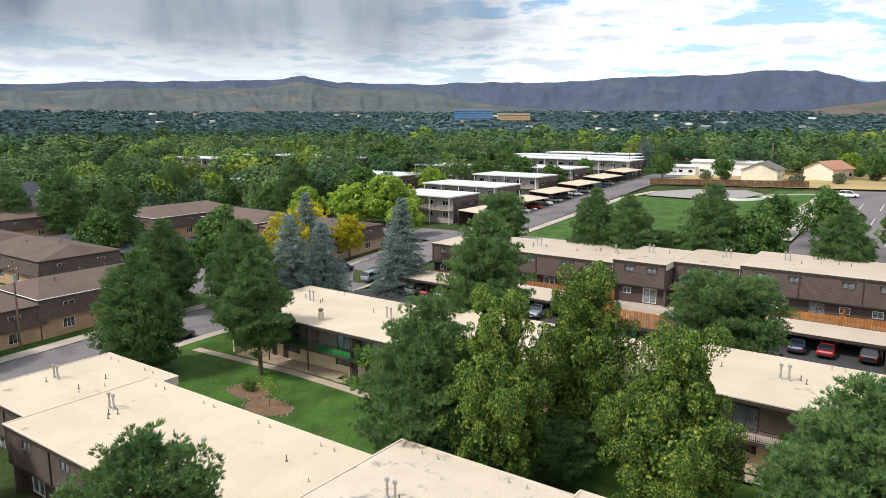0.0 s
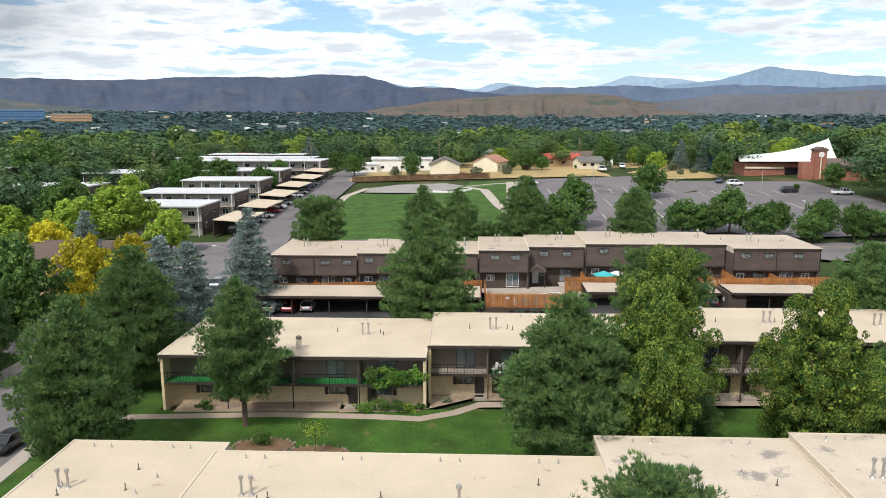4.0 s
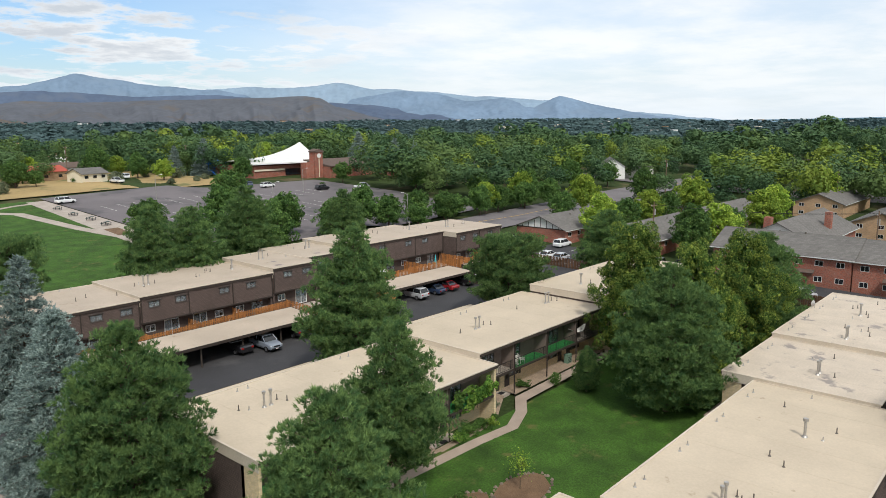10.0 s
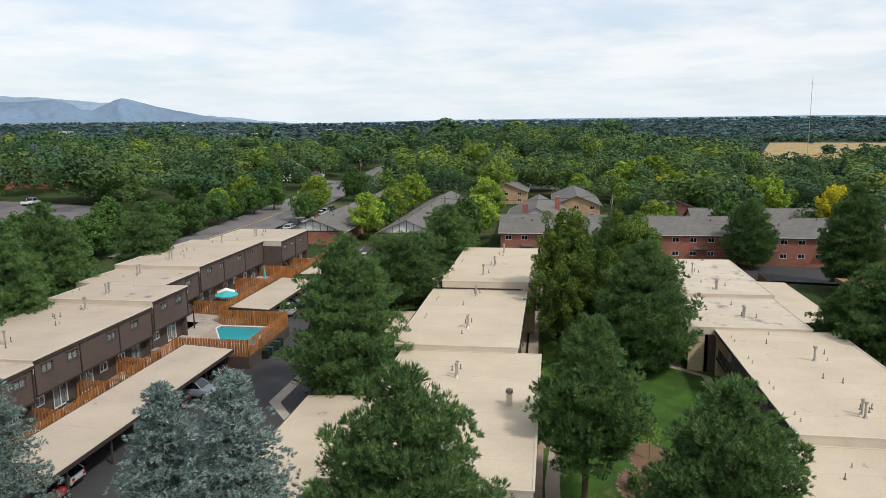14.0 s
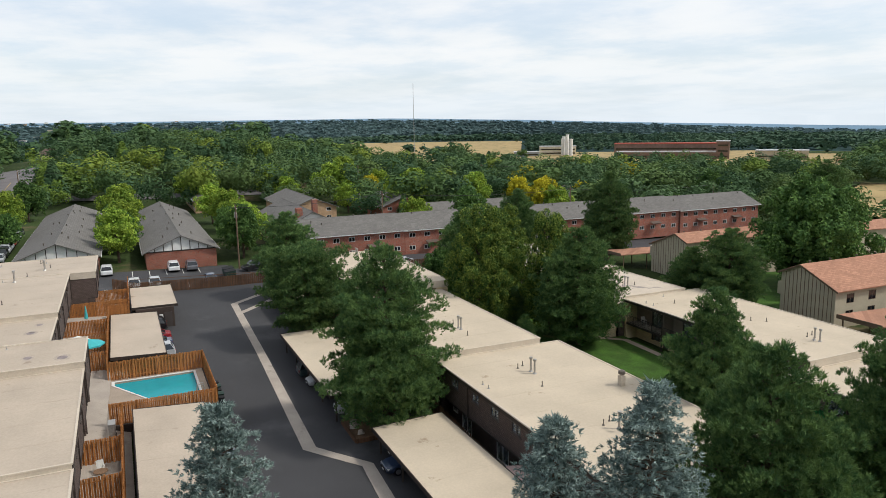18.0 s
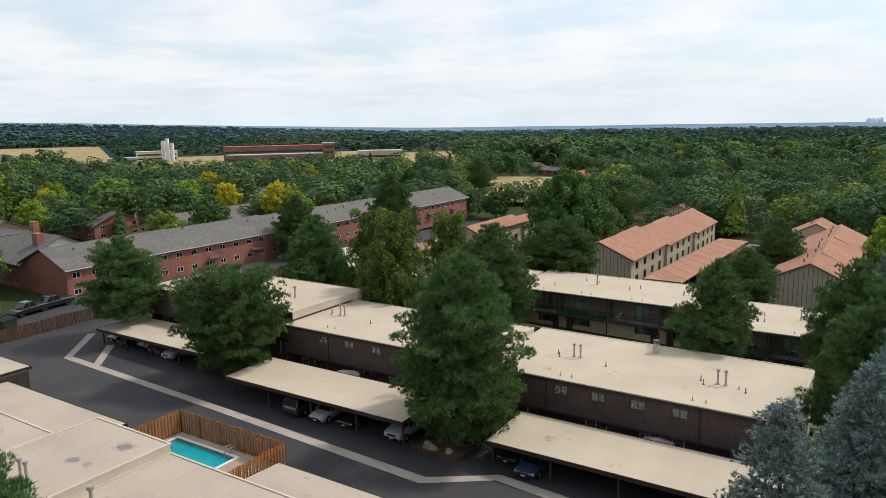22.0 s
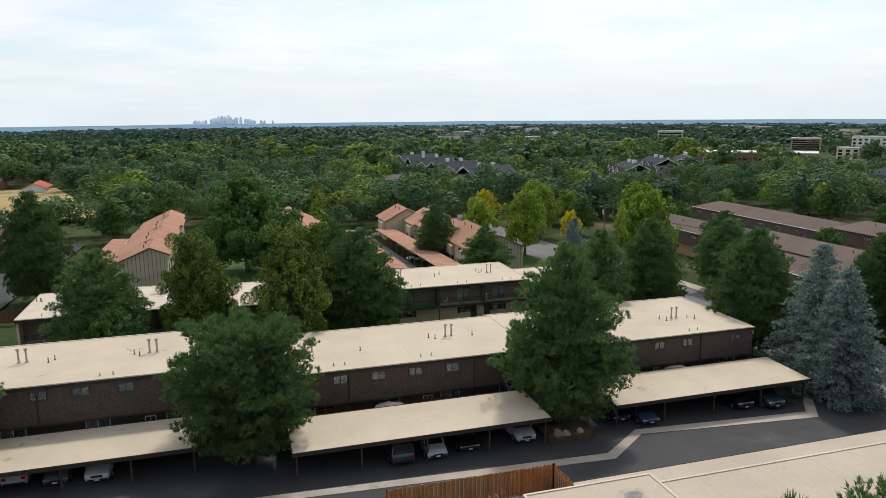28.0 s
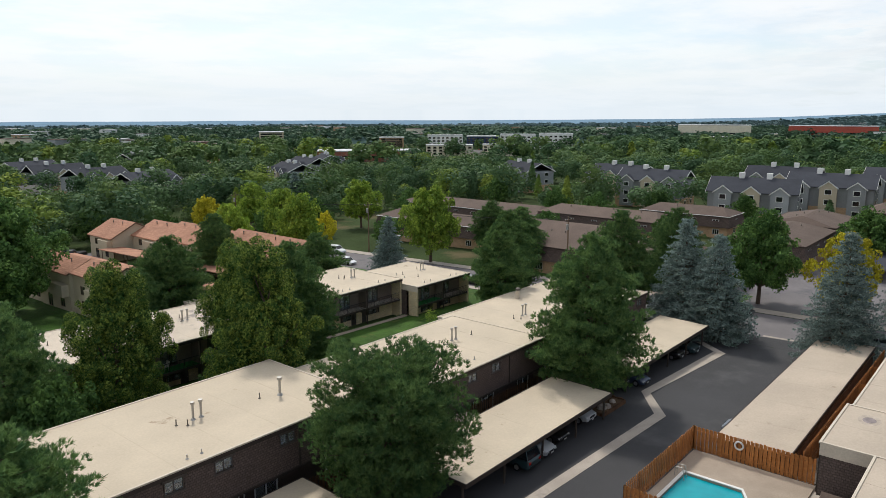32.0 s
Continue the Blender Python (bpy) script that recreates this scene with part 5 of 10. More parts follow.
for i, (ya, yb, ze) in enumerate([(40.5, 62.0, 5.75), (18.0, 40.3, 5.6), (-4.0, 17.8, 5.4), (-29.0, -4.2, 5.3), (-54.0, -29.2, 5.1)]):
    g = gabled("brick_apartment", 30.0 + (i % 2) * 0.35, ya, 42.5, yb, ze - 5.1, ze, ze + 2.5, "y", REDBRICK, GREYROOF, "long two-storey red brick apartment house with a grey shingle roof", "apartment building", RG, 0.5, ("-x",), 2, None, gap=2.9)
    roof_stubs(g, "y", ya, yb, 36.3, ze + 2.5, 8, 5 + i, 3.5)
    for k in (0.3, 0.75):
        yy = ya + (yb - ya) * k
        part("canopy", Shape().slab([(30.4 - 1.4, ze - 2.75), (30.0, ze - 2.35), (30.0, ze - 2.25), (30.4 - 1.45, ze - 2.65)], yy - 1.3, yy + 1.3, "y"), BROWNROOF, g, "small dark entrance canopy", world=True)
g = gabled("brick_apartment", 42.6, 49, 72, 62, 0.9, 5.6, 8.9, "x", REDBRICK, GREYROOF, "two-storey red brick apartment house with a grey gable and chimneys", "apartment building", RG, 0.6, ("+y",), 2, WHITE)
part("chimney", Shape().box(44, 57.2, 6.2, 45.6, 58.4, 9.6), REDBRICK, g, world=True)
part("chimney", Shape().box(58, 50.5, 6.2, 59.4, 51.6, 9.8), REDBRICK, g, world=True)
for i, (x0, y0, x1, y1, al) in enumerate([(80, 40, 112, 52, "x"), (78, 16, 110, 28, "x"), (62, -8, 74, 20, "y"), (66, -52, 78, -14, "y"), (110, 60, 140, 72, "x"), (84, -60, 112, -48, "x")]):
    zz = ground_z((x0 + x1) / 2, (y0 + y1) / 2)
    g = gabled("brick_apartment", x0, y0, x1, y1, zz - 0.8, zz + 3.2, zz + 5.6, al, REDBRICK if i % 2 else TANBRICK, GREYROOF, "two-storey apartment house with a grey shingle roof among trees", "apartment building", RG, 0.5, ("-x", "+y"), 2)


def condo_row(x0, x1, y_from, y_to, n, lean, label, peak=0.42, last=0.0):
    """Tan condominiums in a stepped row, each unit with its own salmon roof; the near gable faces +y."""
    L = (y_to - y_from) / n
    for i in range(n):
        ya, yb = sorted((y_from + i * L, y_from + (i + 1) * L))
        dx = 0.5 * (i % 2) * lean + (last if i == n - 1 else 0.0)
        z0 = ground_z((x0 + x1) / 2, (ya + yb) / 2)
        ze, zr = z0 + 5.0, z0 + 7.5 + 0.2 * (i % 2)
        b = thing("condominium", ((x0 + x1) / 2 + dx, (ya + yb) / 2, z0), label, "house", "tan condominiums with salmon roofs")
        a0, a1 = x0 + dx, x1 + dx
        c = a0 + (a1 - a0) * peak
        slope = (zr - ze) / max(c - a0, a1 - c)
        zw, ze2 = zr - slope * (c - a0), zr - slope * (a1 - c)
        holes = [(ya + (yb - ya) * k - 0.75, ya + (yb - ya) * k + 0.75, z0 + zz, z0 + zz + h) for k, zz, h in ((0.3, 3.0, 1.3), (0.72, 3.0, 1.3), (0.3, 0.1, 2.0), (0.72, 0.7, 1.3))]
        part("wall", Shape().wall("y", ya + 0.01, yb - 0.01, z0 - 1, zw, a0, 0.2, holes), TANSIDE, b, world=True)
        part("wall", Shape().wall("y", ya + 0.01, yb - 0.01, z0 - 1, ze2, a1, -0.2, holes), TANSIDE, b, world=True)
        for k, zz, h in ((0.3, 3.0, 1.3), (0.72, 3.0, 1.3), (0.3, 0.1, 2.0), (0.72, 0.7, 1.3)):
            yy = ya + (yb - ya) * k
            plain_window(b, a0 + 0.05, yy, z0 + zz + h / 2, 1.5, h, "-x", BATTEN, False)
            plain_window(b, a1 - 0.05, yy, z0 + zz + h / 2, 1.5, h, "+x", BATTEN, False)
        for yy in (ya + 0.01, yb - 0.21):
            part("gable_wall", Shape().slab([(a0 + 0.2, z0 - 1), (a1 - 0.2, z0 - 1), (a1 - 0.2, ze2), (c, zr - 0.05), (a0 + 0.2, zw)], yy, yy + 0.2, "y"), TANSIDE, b, "tan board-and-batten gable wall", world=True)
        s = Shape()
        k = a0 + 0.5
        while k < a1 - 0.3:
            top = zr - slope * abs(k - c) - 0.25
            s.box(k - 0.035, yb - 0.012, z0 - 0.5, k + 0.035, yb + 0.025, top)
            k += 0.62
        if i == 0:
            tagged(part("batten_set", s, BATTEN, b, "thin brown battens", world=True), kind="stuff")
        for u, v in ((a0 - 0.5, -1), (a1 + 0.5, 1)):
            zo = zr - slope * abs(u - c)
            part("roof_slope", Shape().slab([(u, zo), (c, zr), (c, zr + 0.15), (u, zo + 0.15)], ya - 0.25, yb + 0.25, "y"), SALMON, b, "salmon-red shingle slope", world=True)
            part("fascia", Shape().slab([(u, zo - 0.12), (c, zr - 0.12), (c, zr + 0.12), (u, zo + 0.12)], yb + 0.255, yb + 0.3, "y"), BATTEN, b, world=True)
        part("bay", Shape().box(a1 + 0.005, ya + (yb - ya) * 0.55, z0 + 2.6, a1 + 1.0, yb - 0.5, ze - 0.6), TANSIDE, b, "projecting upper bay", world=True)
        for o in (0.3, 0.7):
            p = part("vent_stub", shared("rstub", None), PVC, b)
            p.location = Vector((c + 1.2, ya + (yb - ya) * o, zr - 0.35)) - b.location


CL = "tan board-sided condominium with a salmon shingle roof"
condo_row(-37.4, -28.7, 5.5, -57.0, 6, 1, CL, 0.64)
condo_row(-68.4, -58.5, 6.0, -56.0, 6, -1, CL, 0.47, 5.0)
condo_row(-6.9, 1.7, 3.2, -56.0, 6, 1, CL, 0.3)
condo_row(-30.0, -20.0, -66.0, -100.0, 3, 1, CL)
for xa, xb in ((-46.2, -40.4), (-56.0, -51.2), (3.4, 8.0)):
    b = thing("carport", ((xa + xb) / 2, -15, -1), "long condominium carport with a salmon metal roof", "carport", "condominium carports")
    za, zb = (ground_z(xa, 9), ground_z(xa, -46))
    part("roof", Shape().prism(rect(xa - 0.1, -46, xb + 0.1, 8.8), [zb + 2.5, zb + 2.7, za + 2.7, za + 2.5], [zb + 2.65, zb + 2.85, za + 2.85, za + 2.65]), SALMON, b, "salmon-red carport roof", world=True)
    part("roof_edge", Shape().box(xa - 0.15, 8.82, za + 2.35, xb + 0.15, 8.9, za + 2.9), BATTEN, b, world=True)
    for i in range(11):
        k = -45 + i * 5.3
        part("post", Shape().box(xa + 0.1, k - 0.07, ground_z(xa, k) - 0.2, xa + 0.24, k + 0.07, ground_z(xa, k) + 2.5), BATTEN, b, world=True)
        part("post", Shape().box(xb - 0.24, k - 0.07, ground_z(xa, k) - 0.2, xb - 0.1, k + 0.07, ground_z(xa, k) + 2.6), BATTEN, b, world=True)


def mansard(x0, y0, x1, y1, z0, label, brick=True, ridge="y", seed=1):
    """A brown townhouse: brick ground floor, flaring shingled mansard storey with framed windows, shallow hip roof above."""
    b = thing("townhouse", ((x0 + x1) / 2, (y0 + y1) / 2, z0), label, "house", "brown mansard townhouses")
    r = random.Random(seed)
    z1, z2, z3 = z0 + 2.6, z0 + 5.2, z0 + 6.9
    sides = (("-x", x0, y0, y1, "y", 0.2), ("+x", x1, y0, y1, "y", -0.2), ("-y", y0, x0, x1, "x", 0.2), ("+y", y1, x0, x1, "x", -0.2))
    for side, face, lo, hi, ax, th in sides:
        n = max(1, int((hi - lo) / 5.5))
        cs = [lo + (hi - lo) * (i + 0.5) / n for i in range(n)]
        l2, h2 = (lo + 0.2, hi - 0.2) if ax == "y" else (lo, hi)
        part("wall", Shape().wall(ax, l2, h2, z0 - 1, z1, face, th, [(c - 0.8, c + 0.8, z0 + 0.8, z0 + 2.1) for c in cs]), TANBRICK if brick else BROWNWALL, b, world=True)
        for c in cs:
            ins = 0.05 if th > 0 else -0.05
            plain_window(b, face + ins if ax == "y" else c, c if ax == "y" else face + ins, z0 + 1.45, 1.6, 1.3, side, TRIM_LIGHT, False, 2)
    o, q = 0.75, 0.1
    lo_, hi_ = [(x0 - o, y0 - o), (x1 + o, y0 - o), (x1 + o, y1 + o), (x0 - o, y1 + o)], [(x0 - q, y0 - q), (x1 + q, y0 - q), (x1 + q, y1 + q), (x0 - q, y1 + q)]
    s = Shape()
    s.add([(*p, z1) for p in lo_] + [(*p, z2) for p in hi_], [(3, 2, 1, 0), (0, 1, 5, 4), (1, 2, 6, 5), (2, 3, 7, 6), (3, 0, 4, 7), (4, 5, 6, 7)])
    part("mansard", s, BROWNWALL, b, "flaring brown shingled upper storey", world=True)
    for side, face, lo, hi, ax, th in sides:
        n = max(1, int((hi - lo) / 5.5))
        for i in range(n):
            c = lo + (hi - lo) * (i + 0.5) / n
            out = face - math.copysign(0.34, th)
            d = Shape()
            w = plain_window(b, out if ax == "y" else c, c if ax == "y" else out, z1 + 1.35, 1.5, 1.0, side, TRIM_LIGHT, False, 1)
            part("dormer_cheek", shared("cheek", lambda: Shape().box(-0.85, 0.0, -0.62, -0.76, 0.6, 0.6).box(0.76, 0.0, -0.62, 0.85, 0.6, 0.6).box(-0.95, -0.15, 0.52, 0.95, 0.6, 0.62).mesh("dormer_cheek", BROWNROOF)), BROWNROOF, w)
    if ridge == "y":
        c, h = (x0 + x1) / 2, min(3.0, (y1 - y0) / 3)
        rp = [(c, y0 + h, z3), (c, y1 - h, z3)]
        top = [(x0 - 0.4, y0 - 0.4, z2), (x1 + 0.4, y0 - 0.4, z2), (x1 + 0.4, y1 + 0.4, z2), (x0 - 0.4, y1 + 0.4, z2)]
        fs = [(0, 1, 4), (1, 2, 5, 4), (2, 3, 5), (3, 0, 4, 5), (3, 2, 1, 0)]
    else:
        c, h = (y0 + y1) / 2, min(3.0, (x1 - x0) / 3)
        rp = [(x0 + h, c, z3), (x1 - h, c, z3)]
        top = [(x0 - 0.4, y0 - 0.4, z2), (x1 + 0.4, y0 - 0.4, z2), (x1 + 0.4, y1 + 0.4, z2), (x0 - 0.4, y1 + 0.4, z2)]
        fs = [(0, 1, 5, 4), (1, 2, 5), (2, 3, 4, 5), (3, 0, 4), (3, 2, 1, 0)]
    part("roof", Shape().add(top + rp, fs), BROWNROOF, b, "shallow brown shingle hip roof", world=True)
    e = Shape()
    for a, c2 in zip(top, top[1:] + top[:1]):
        e.tube((a[0], a[1], z2 + 0.02), (c2[0], c2[1], z2 + 0.02), 0.07, n=6)
    part("gutter", e, TRIM_LIGHT if seed % 2 else BROWNROOF, b, world=True)
    for i in range(2):
        xx, yy = (x0 - 0.45, y0 + (y1 - y0) * (0.3 + 0.4 * i))
        part("downpipe", Shape().tube((xx - 0.35, yy, z1 - 0.1), (xx, yy + 0.2, z2), 0.06, n=6), TRIM_LIGHT, b, "white downpipe", world=True)
    roof_stubs(b, ridge, (y0 if ridge == "y" else x0) + 3, (y1 if ridge == "y" else x1) - 3, c, z3 + 0.05, 4, seed, 2.5, 0.3)
    return b


TL = "brown shingled mansard townhouse over tan brick with white trim"
for i, q in enumerate([(-107, 24, -95, 43, "y"), (-107, 43.2, -95, 64.5, "y"), (-147, 57, -124, 71, "x"), (-166, 94, -148, 118, "y"), (-122, 8, -111, 40, "y"), (-122, -24, -111, 7.8, "y"),
                       (-153, 4, -141, 36, "y"), (-153, -44, -141, 3.8, "y"), (-172, 56, -152, 70, "x"), (-168, 24, -158, 46, "y"), (-114, 96, -96, 112, "x"), (-138, 100, -120, 114, "x"), (-200, 70, -182, 100, "y")]):
    x0, y0, x1, y1, rd = q
    mansard(x0, y0, x1, y1, ground_z((x0 + x1) / 2, (y0 + y1) / 2), TL, True, rd, i)
for (xa, ya, xb, yb) in [(-166, 78, -124, 84), (-156, 88, -128, 94), (-135, -20, -128, 34)]:
    b = thing("carport", ((xa + xb) / 2, (ya + yb) / 2, ground_z(xa, ya)), "long dark flat carport of the townhouses", "carport", "townhouse carports")
    z = ground_z((xa + xb) / 2, (ya + yb) / 2) + 2.7
    part("roof", Shape().box(xa, ya, z - 0.18, xb, yb, z), SLATE, b, "dark grey carport roof", world=True)
    part("fascia", Shape().box(xa - 0.05, ya - 0.06, z - 0.35, xb + 0.05, ya - 0.003, z + 0.03).box(xa - 0.05, yb + 0.003, z - 0.35, xb + 0.05, yb + 0.06, z + 0.03), BROWNROOF, b, world=True)
    for i in range(8):
        for yy in (ya + 0.4, yb - 0.4):
            k = xa + 0.4 + (xb - xa - 0.8) * i / 7
            part("post", Shape().box(k - 0.07, yy - 0.07, z - 3.2, k + 0.07, yy + 0.07, z - 0.2), POST, b, world=True)


def trimmed_window(parent, x, y, z, turn):
    """A wide white-framed window with one dark pane."""
    def mk():
        sh = Shape().box(-0.9, -0.06, -0.75, 0.9, 0.0, 0.75).box(-0.75, -0.09, -0.6, 0.75, -0.065, 0.6)
        me = sh.mesh("window", WHITE)
        me.materials.append(CARGLASS)
        for f in me.polygons[6:]:
            f.material_index = 1
        return me

    part("window", shared("trimmed_window", mk), WHITE, parent).matrix_basis = pose(x, y, z, 0, 0, turn)


def grey_house(x, y, turn, seed):
    """A three-storey grey apartment house with gabled bays, white trim, and a dark roof."""
    z0 = ground_z(x, y)
    b = thing("grey_apartment_house", (x, y, z0), "three-storey grey-sided apartment house with white trim and dark gable roofs", "apartment building", "grey apartment houses", turn=turn)
    ze = 8.6
    part("wall", Shape().box(-11, -7, -2, 11, 7, ze), GREYWALL, b)
    part("base_wall", Shape().box(-11.06, -7.06, -2, 11.06, 7.06, 3.0), TANBRICK, b, "tan brick ground storey")
    for s in (-1, 1):
        part("roof_slope", Shape().slab([(s * 7.6, ze - 0.25), (0, ze + 3.2), (0, ze + 3.35), (s * 7.6, ze - 0.1)], -11.5, 11.5, "x"), SLATE, b)
    for gx in (-7, 0, 7):
        for s in (-1, 1):
            bay = part("bay", Shape().box(gx - 2.2, s * 7.07, 0, gx + 2.2, s * 8.2, ze - 0.2).slab([(gx - 2.2, ze - 0.2), (gx + 2.2, ze - 0.2), (gx, ze + 1.5)], min(s * 7.07, s * 8.2), max(s * 7.07, s * 8.2), "y"), GREYWALL if gx else TANSIDE, b, "gabled projecting bay")
            e = Shape()
            for q in (-1, 1):
                e.slab([(gx + q * 2.5, ze - 0.45), (gx, ze + 1.5), (gx, ze + 1.72), (gx + q * 2.5, ze - 0.22)], min(s * 6.0, s * 8.45), max(s * 6.0, s * 8.45), "y")
            part("bay_roof", e, SLATE, bay)
            t = Shape()
            for q in (-1, 1):
                t.slab([(gx + q * 2.55, ze - 0.55), (gx, ze + 1.42), (gx, ze + 1.75), (gx + q * 2.55, ze - 0.22)], min(s * 8.46, s * 8.56), max(s * 8.46, s * 8.56), "y")
            part("white_trim", t, WHITE, bay)
            for zz in (1.6, 4.4, 7.2):
                trimmed_window(bay, gx, s * 8.22, zz, 0 if s < 0 else 180)
    for gx in (-3.5, 3.5):
        part("chimney", Shape().box(gx - 0.7, -0.7, ze + 1, gx + 0.7, 0.7, ze + 4.6), WHITE, b, "pale boxed chimney")
    for s in (-1, 1):
        t = Shape()
        for q in (-1, 1):
            t.slab([(q * 7.65, ze - 0.55), (0, ze + 2.95), (0, ze + 3.35), (q * 7.65, ze - 0.15)], s * 11.52 - 0.05, s * 11.52 + 0.05, "x")
        part("white_trim", t, WHITE, b)
        for yy in (-3.2, 3.2):
            for zz in (1.6, 4.4, 7.2):
                trimmed_window(b, s * 11.08, yy, zz, 90 * s)
    return b


GREY_SPOTS = [(-122, -160, 15), (-118, -192, 10), (-116, -226, 0), (-119, -262, 12), (-200, -318, 20), (-190, -158, 75), (-222, -186, 80), (-250, -204, 60), (-216, 2, 95), (-190, 42, 100), (-214, 56, 95), (-204, 84, 100), (-240, 36, 95), (-246, 70, 90), (-242, -68, 70), (-236, -20, 85)]
for i, (x, y, a) in enumerate(GREY_SPOTS):
    grey_house(x, y, a, i)


# ---- white apartments, church and houses beyond the park ----
def white_block(x0, y0, x1, y1, floors, label):
    z0 = ground_z((x0 + x1) / 2, (y0 + y1) / 2)
    zr = z0 + 2.8 * floors + 0.3
    b = thing("white_apartment", ((x0 + x1) / 2, (y0 + y1) / 2, z0), label, "apartment building", "flat white apartments")
    hs = lambda lo, hi: [(c - 0.8, c + 0.8, z0 + 1 + 2.8 * k, z0 + 2.2 + 2.8 * k) for c in [lo + (hi - lo) * (i + 0.5) / max(1, int((hi - lo) / 4)) for i in range(max(1, int((hi - lo) / 4)))] for k in range(floors)]
    hy, hx = hs(y0, y1), hs(x0, x1)
    part("wall", Shape().wall("x", x0, x1, z0 - 1.5, zr, y0, 0.2, hx), GREIGE, b, "grey-brown sided wall", world=True)
    part("wall", Shape().wall("y", y0 + 0.2, y1, z0 - 1.5, zr, x1, -0.2, hy), DARKWALL, b, "brown end wall", world=True)
    part("wall", Shape().box(x0, y0 + 0.2, z0 - 1.5, x0 + 0.2, y1, zr).box(x0 + 0.2, y1 - 0.2, z0 - 1.5, x1 - 0.2, y1, zr), WHITE, b, world=True)
    for h in hx:
        plain_window(b, (h[0] + h[1]) / 2, y0 + 0.05, (h[2] + h[3]) / 2, 1.6, 1.2, "-y", TRIM_LIGHT, False)
    for h in hy:
        plain_window(b, x1 - 0.05, (h[0] + h[1]) / 2, (h[2] + h[3]) / 2, 1.6, 1.2, "+x", TRIM_LIGHT, False)
    for k in range(1, floors):
        part("gallery", Shape().box(x0, y0 - 1.4, z0 + 2.8 * k - 0.1, x1, y0 - 0.01, z0 + 2.8 * k + 0.08), CONCRETE, b, world=True)
        railing(b, x0, x1, y0 - 1.35, z0 + 2.8 * k + 0.08)
    for i in range(int((x1 - x0) / 5) + 1):
        k = x0 + 0.2 + (x1 - x0 - 0.4) * i / int((x1 - x0) / 5)
        part("post", Shape().box(k - 0.07, y0 - 1.45, z0 - 1, k + 0.07, y0 - 1.31, zr), TRIM_LIGHT, b, world=True)
    part("roof", Shape().box(x0 - 0.5, y0 - 1.6, zr, x1 + 0.4, y1 + 0.4, zr + 0.3), WHITEROOF, b, "white flat roof", world=True)
    part("band", Shape().box(x1 + 0.005, y0 + 0.1, zr - 1.6, x1 + 0.3, y1, zr - 0.02), SHINGLE, b, "brown shingled parapet band", world=True)


WL = "grey-brown apartment block with a white flat roof and shingled ends"
for q in [(-116, 141, -98, 152, 2), (-120, 160, -97, 171, 2), (-118, 182, -97, 193, 2), (-120, 204, -97, 215, 2), (-140, 238, -92, 250, 2), (-152, 262, -100, 272, 2), (-190, 150, -160, 161, 2), (-222, 192, -176, 204, 3), (-250, 170, -226, 200, 3), (-170, 176, -142, 188, 2), (-158, 205, -140, 218, 2), (-150, 290, -110, 300, 2)]:
    white_block(*q, WL)
for i in range(6):
    ya, yb = 138 + i * 17, 153.5 + i * 17
    z = ground_z(-90, (ya + yb) / 2) + 2.9
    b = thing("carport", (-91, (ya + yb) / 2, z - 2.9), "long carport with a corrugated cream roof", "carport", "carports of the white apartments")
    part("roof", Shape().prism(rect(-94.5, ya, -87.8, yb), [z + 0.1, z - 0.3, z - 0.3, z + 0.1], [z + 0.25, z - 0.15, z - 0.15, z + 0.25]), ROOF, b, world=True)
    s = Shape()
    for k in range(12):
        yy = ya + 0.6 + k * 1.3
        s.prism(rect(-94.5, yy, -87.8, yy + 0.12), [z + 0.24, z - 0.16, z - 0.16, z + 0.24], [z + 0.31, z - 0.09, z - 0.09, z + 0.31])
    part("roof_ribs", s, ROOF_EDGE, b, world=True)
    part("back_wall", Shape().box(-94.5, ya, z - 3.4, -94.4, yb, z), DARKWALL, b, world=True)
    for yy in (ya + 0.5, (ya + yb) / 2, yb - 0.5):
        part("post", Shape().box(-88.6, yy - 0.08, z - 3.4, -88.4, yy + 0.08, z - 0.25), POST, b, world=True)


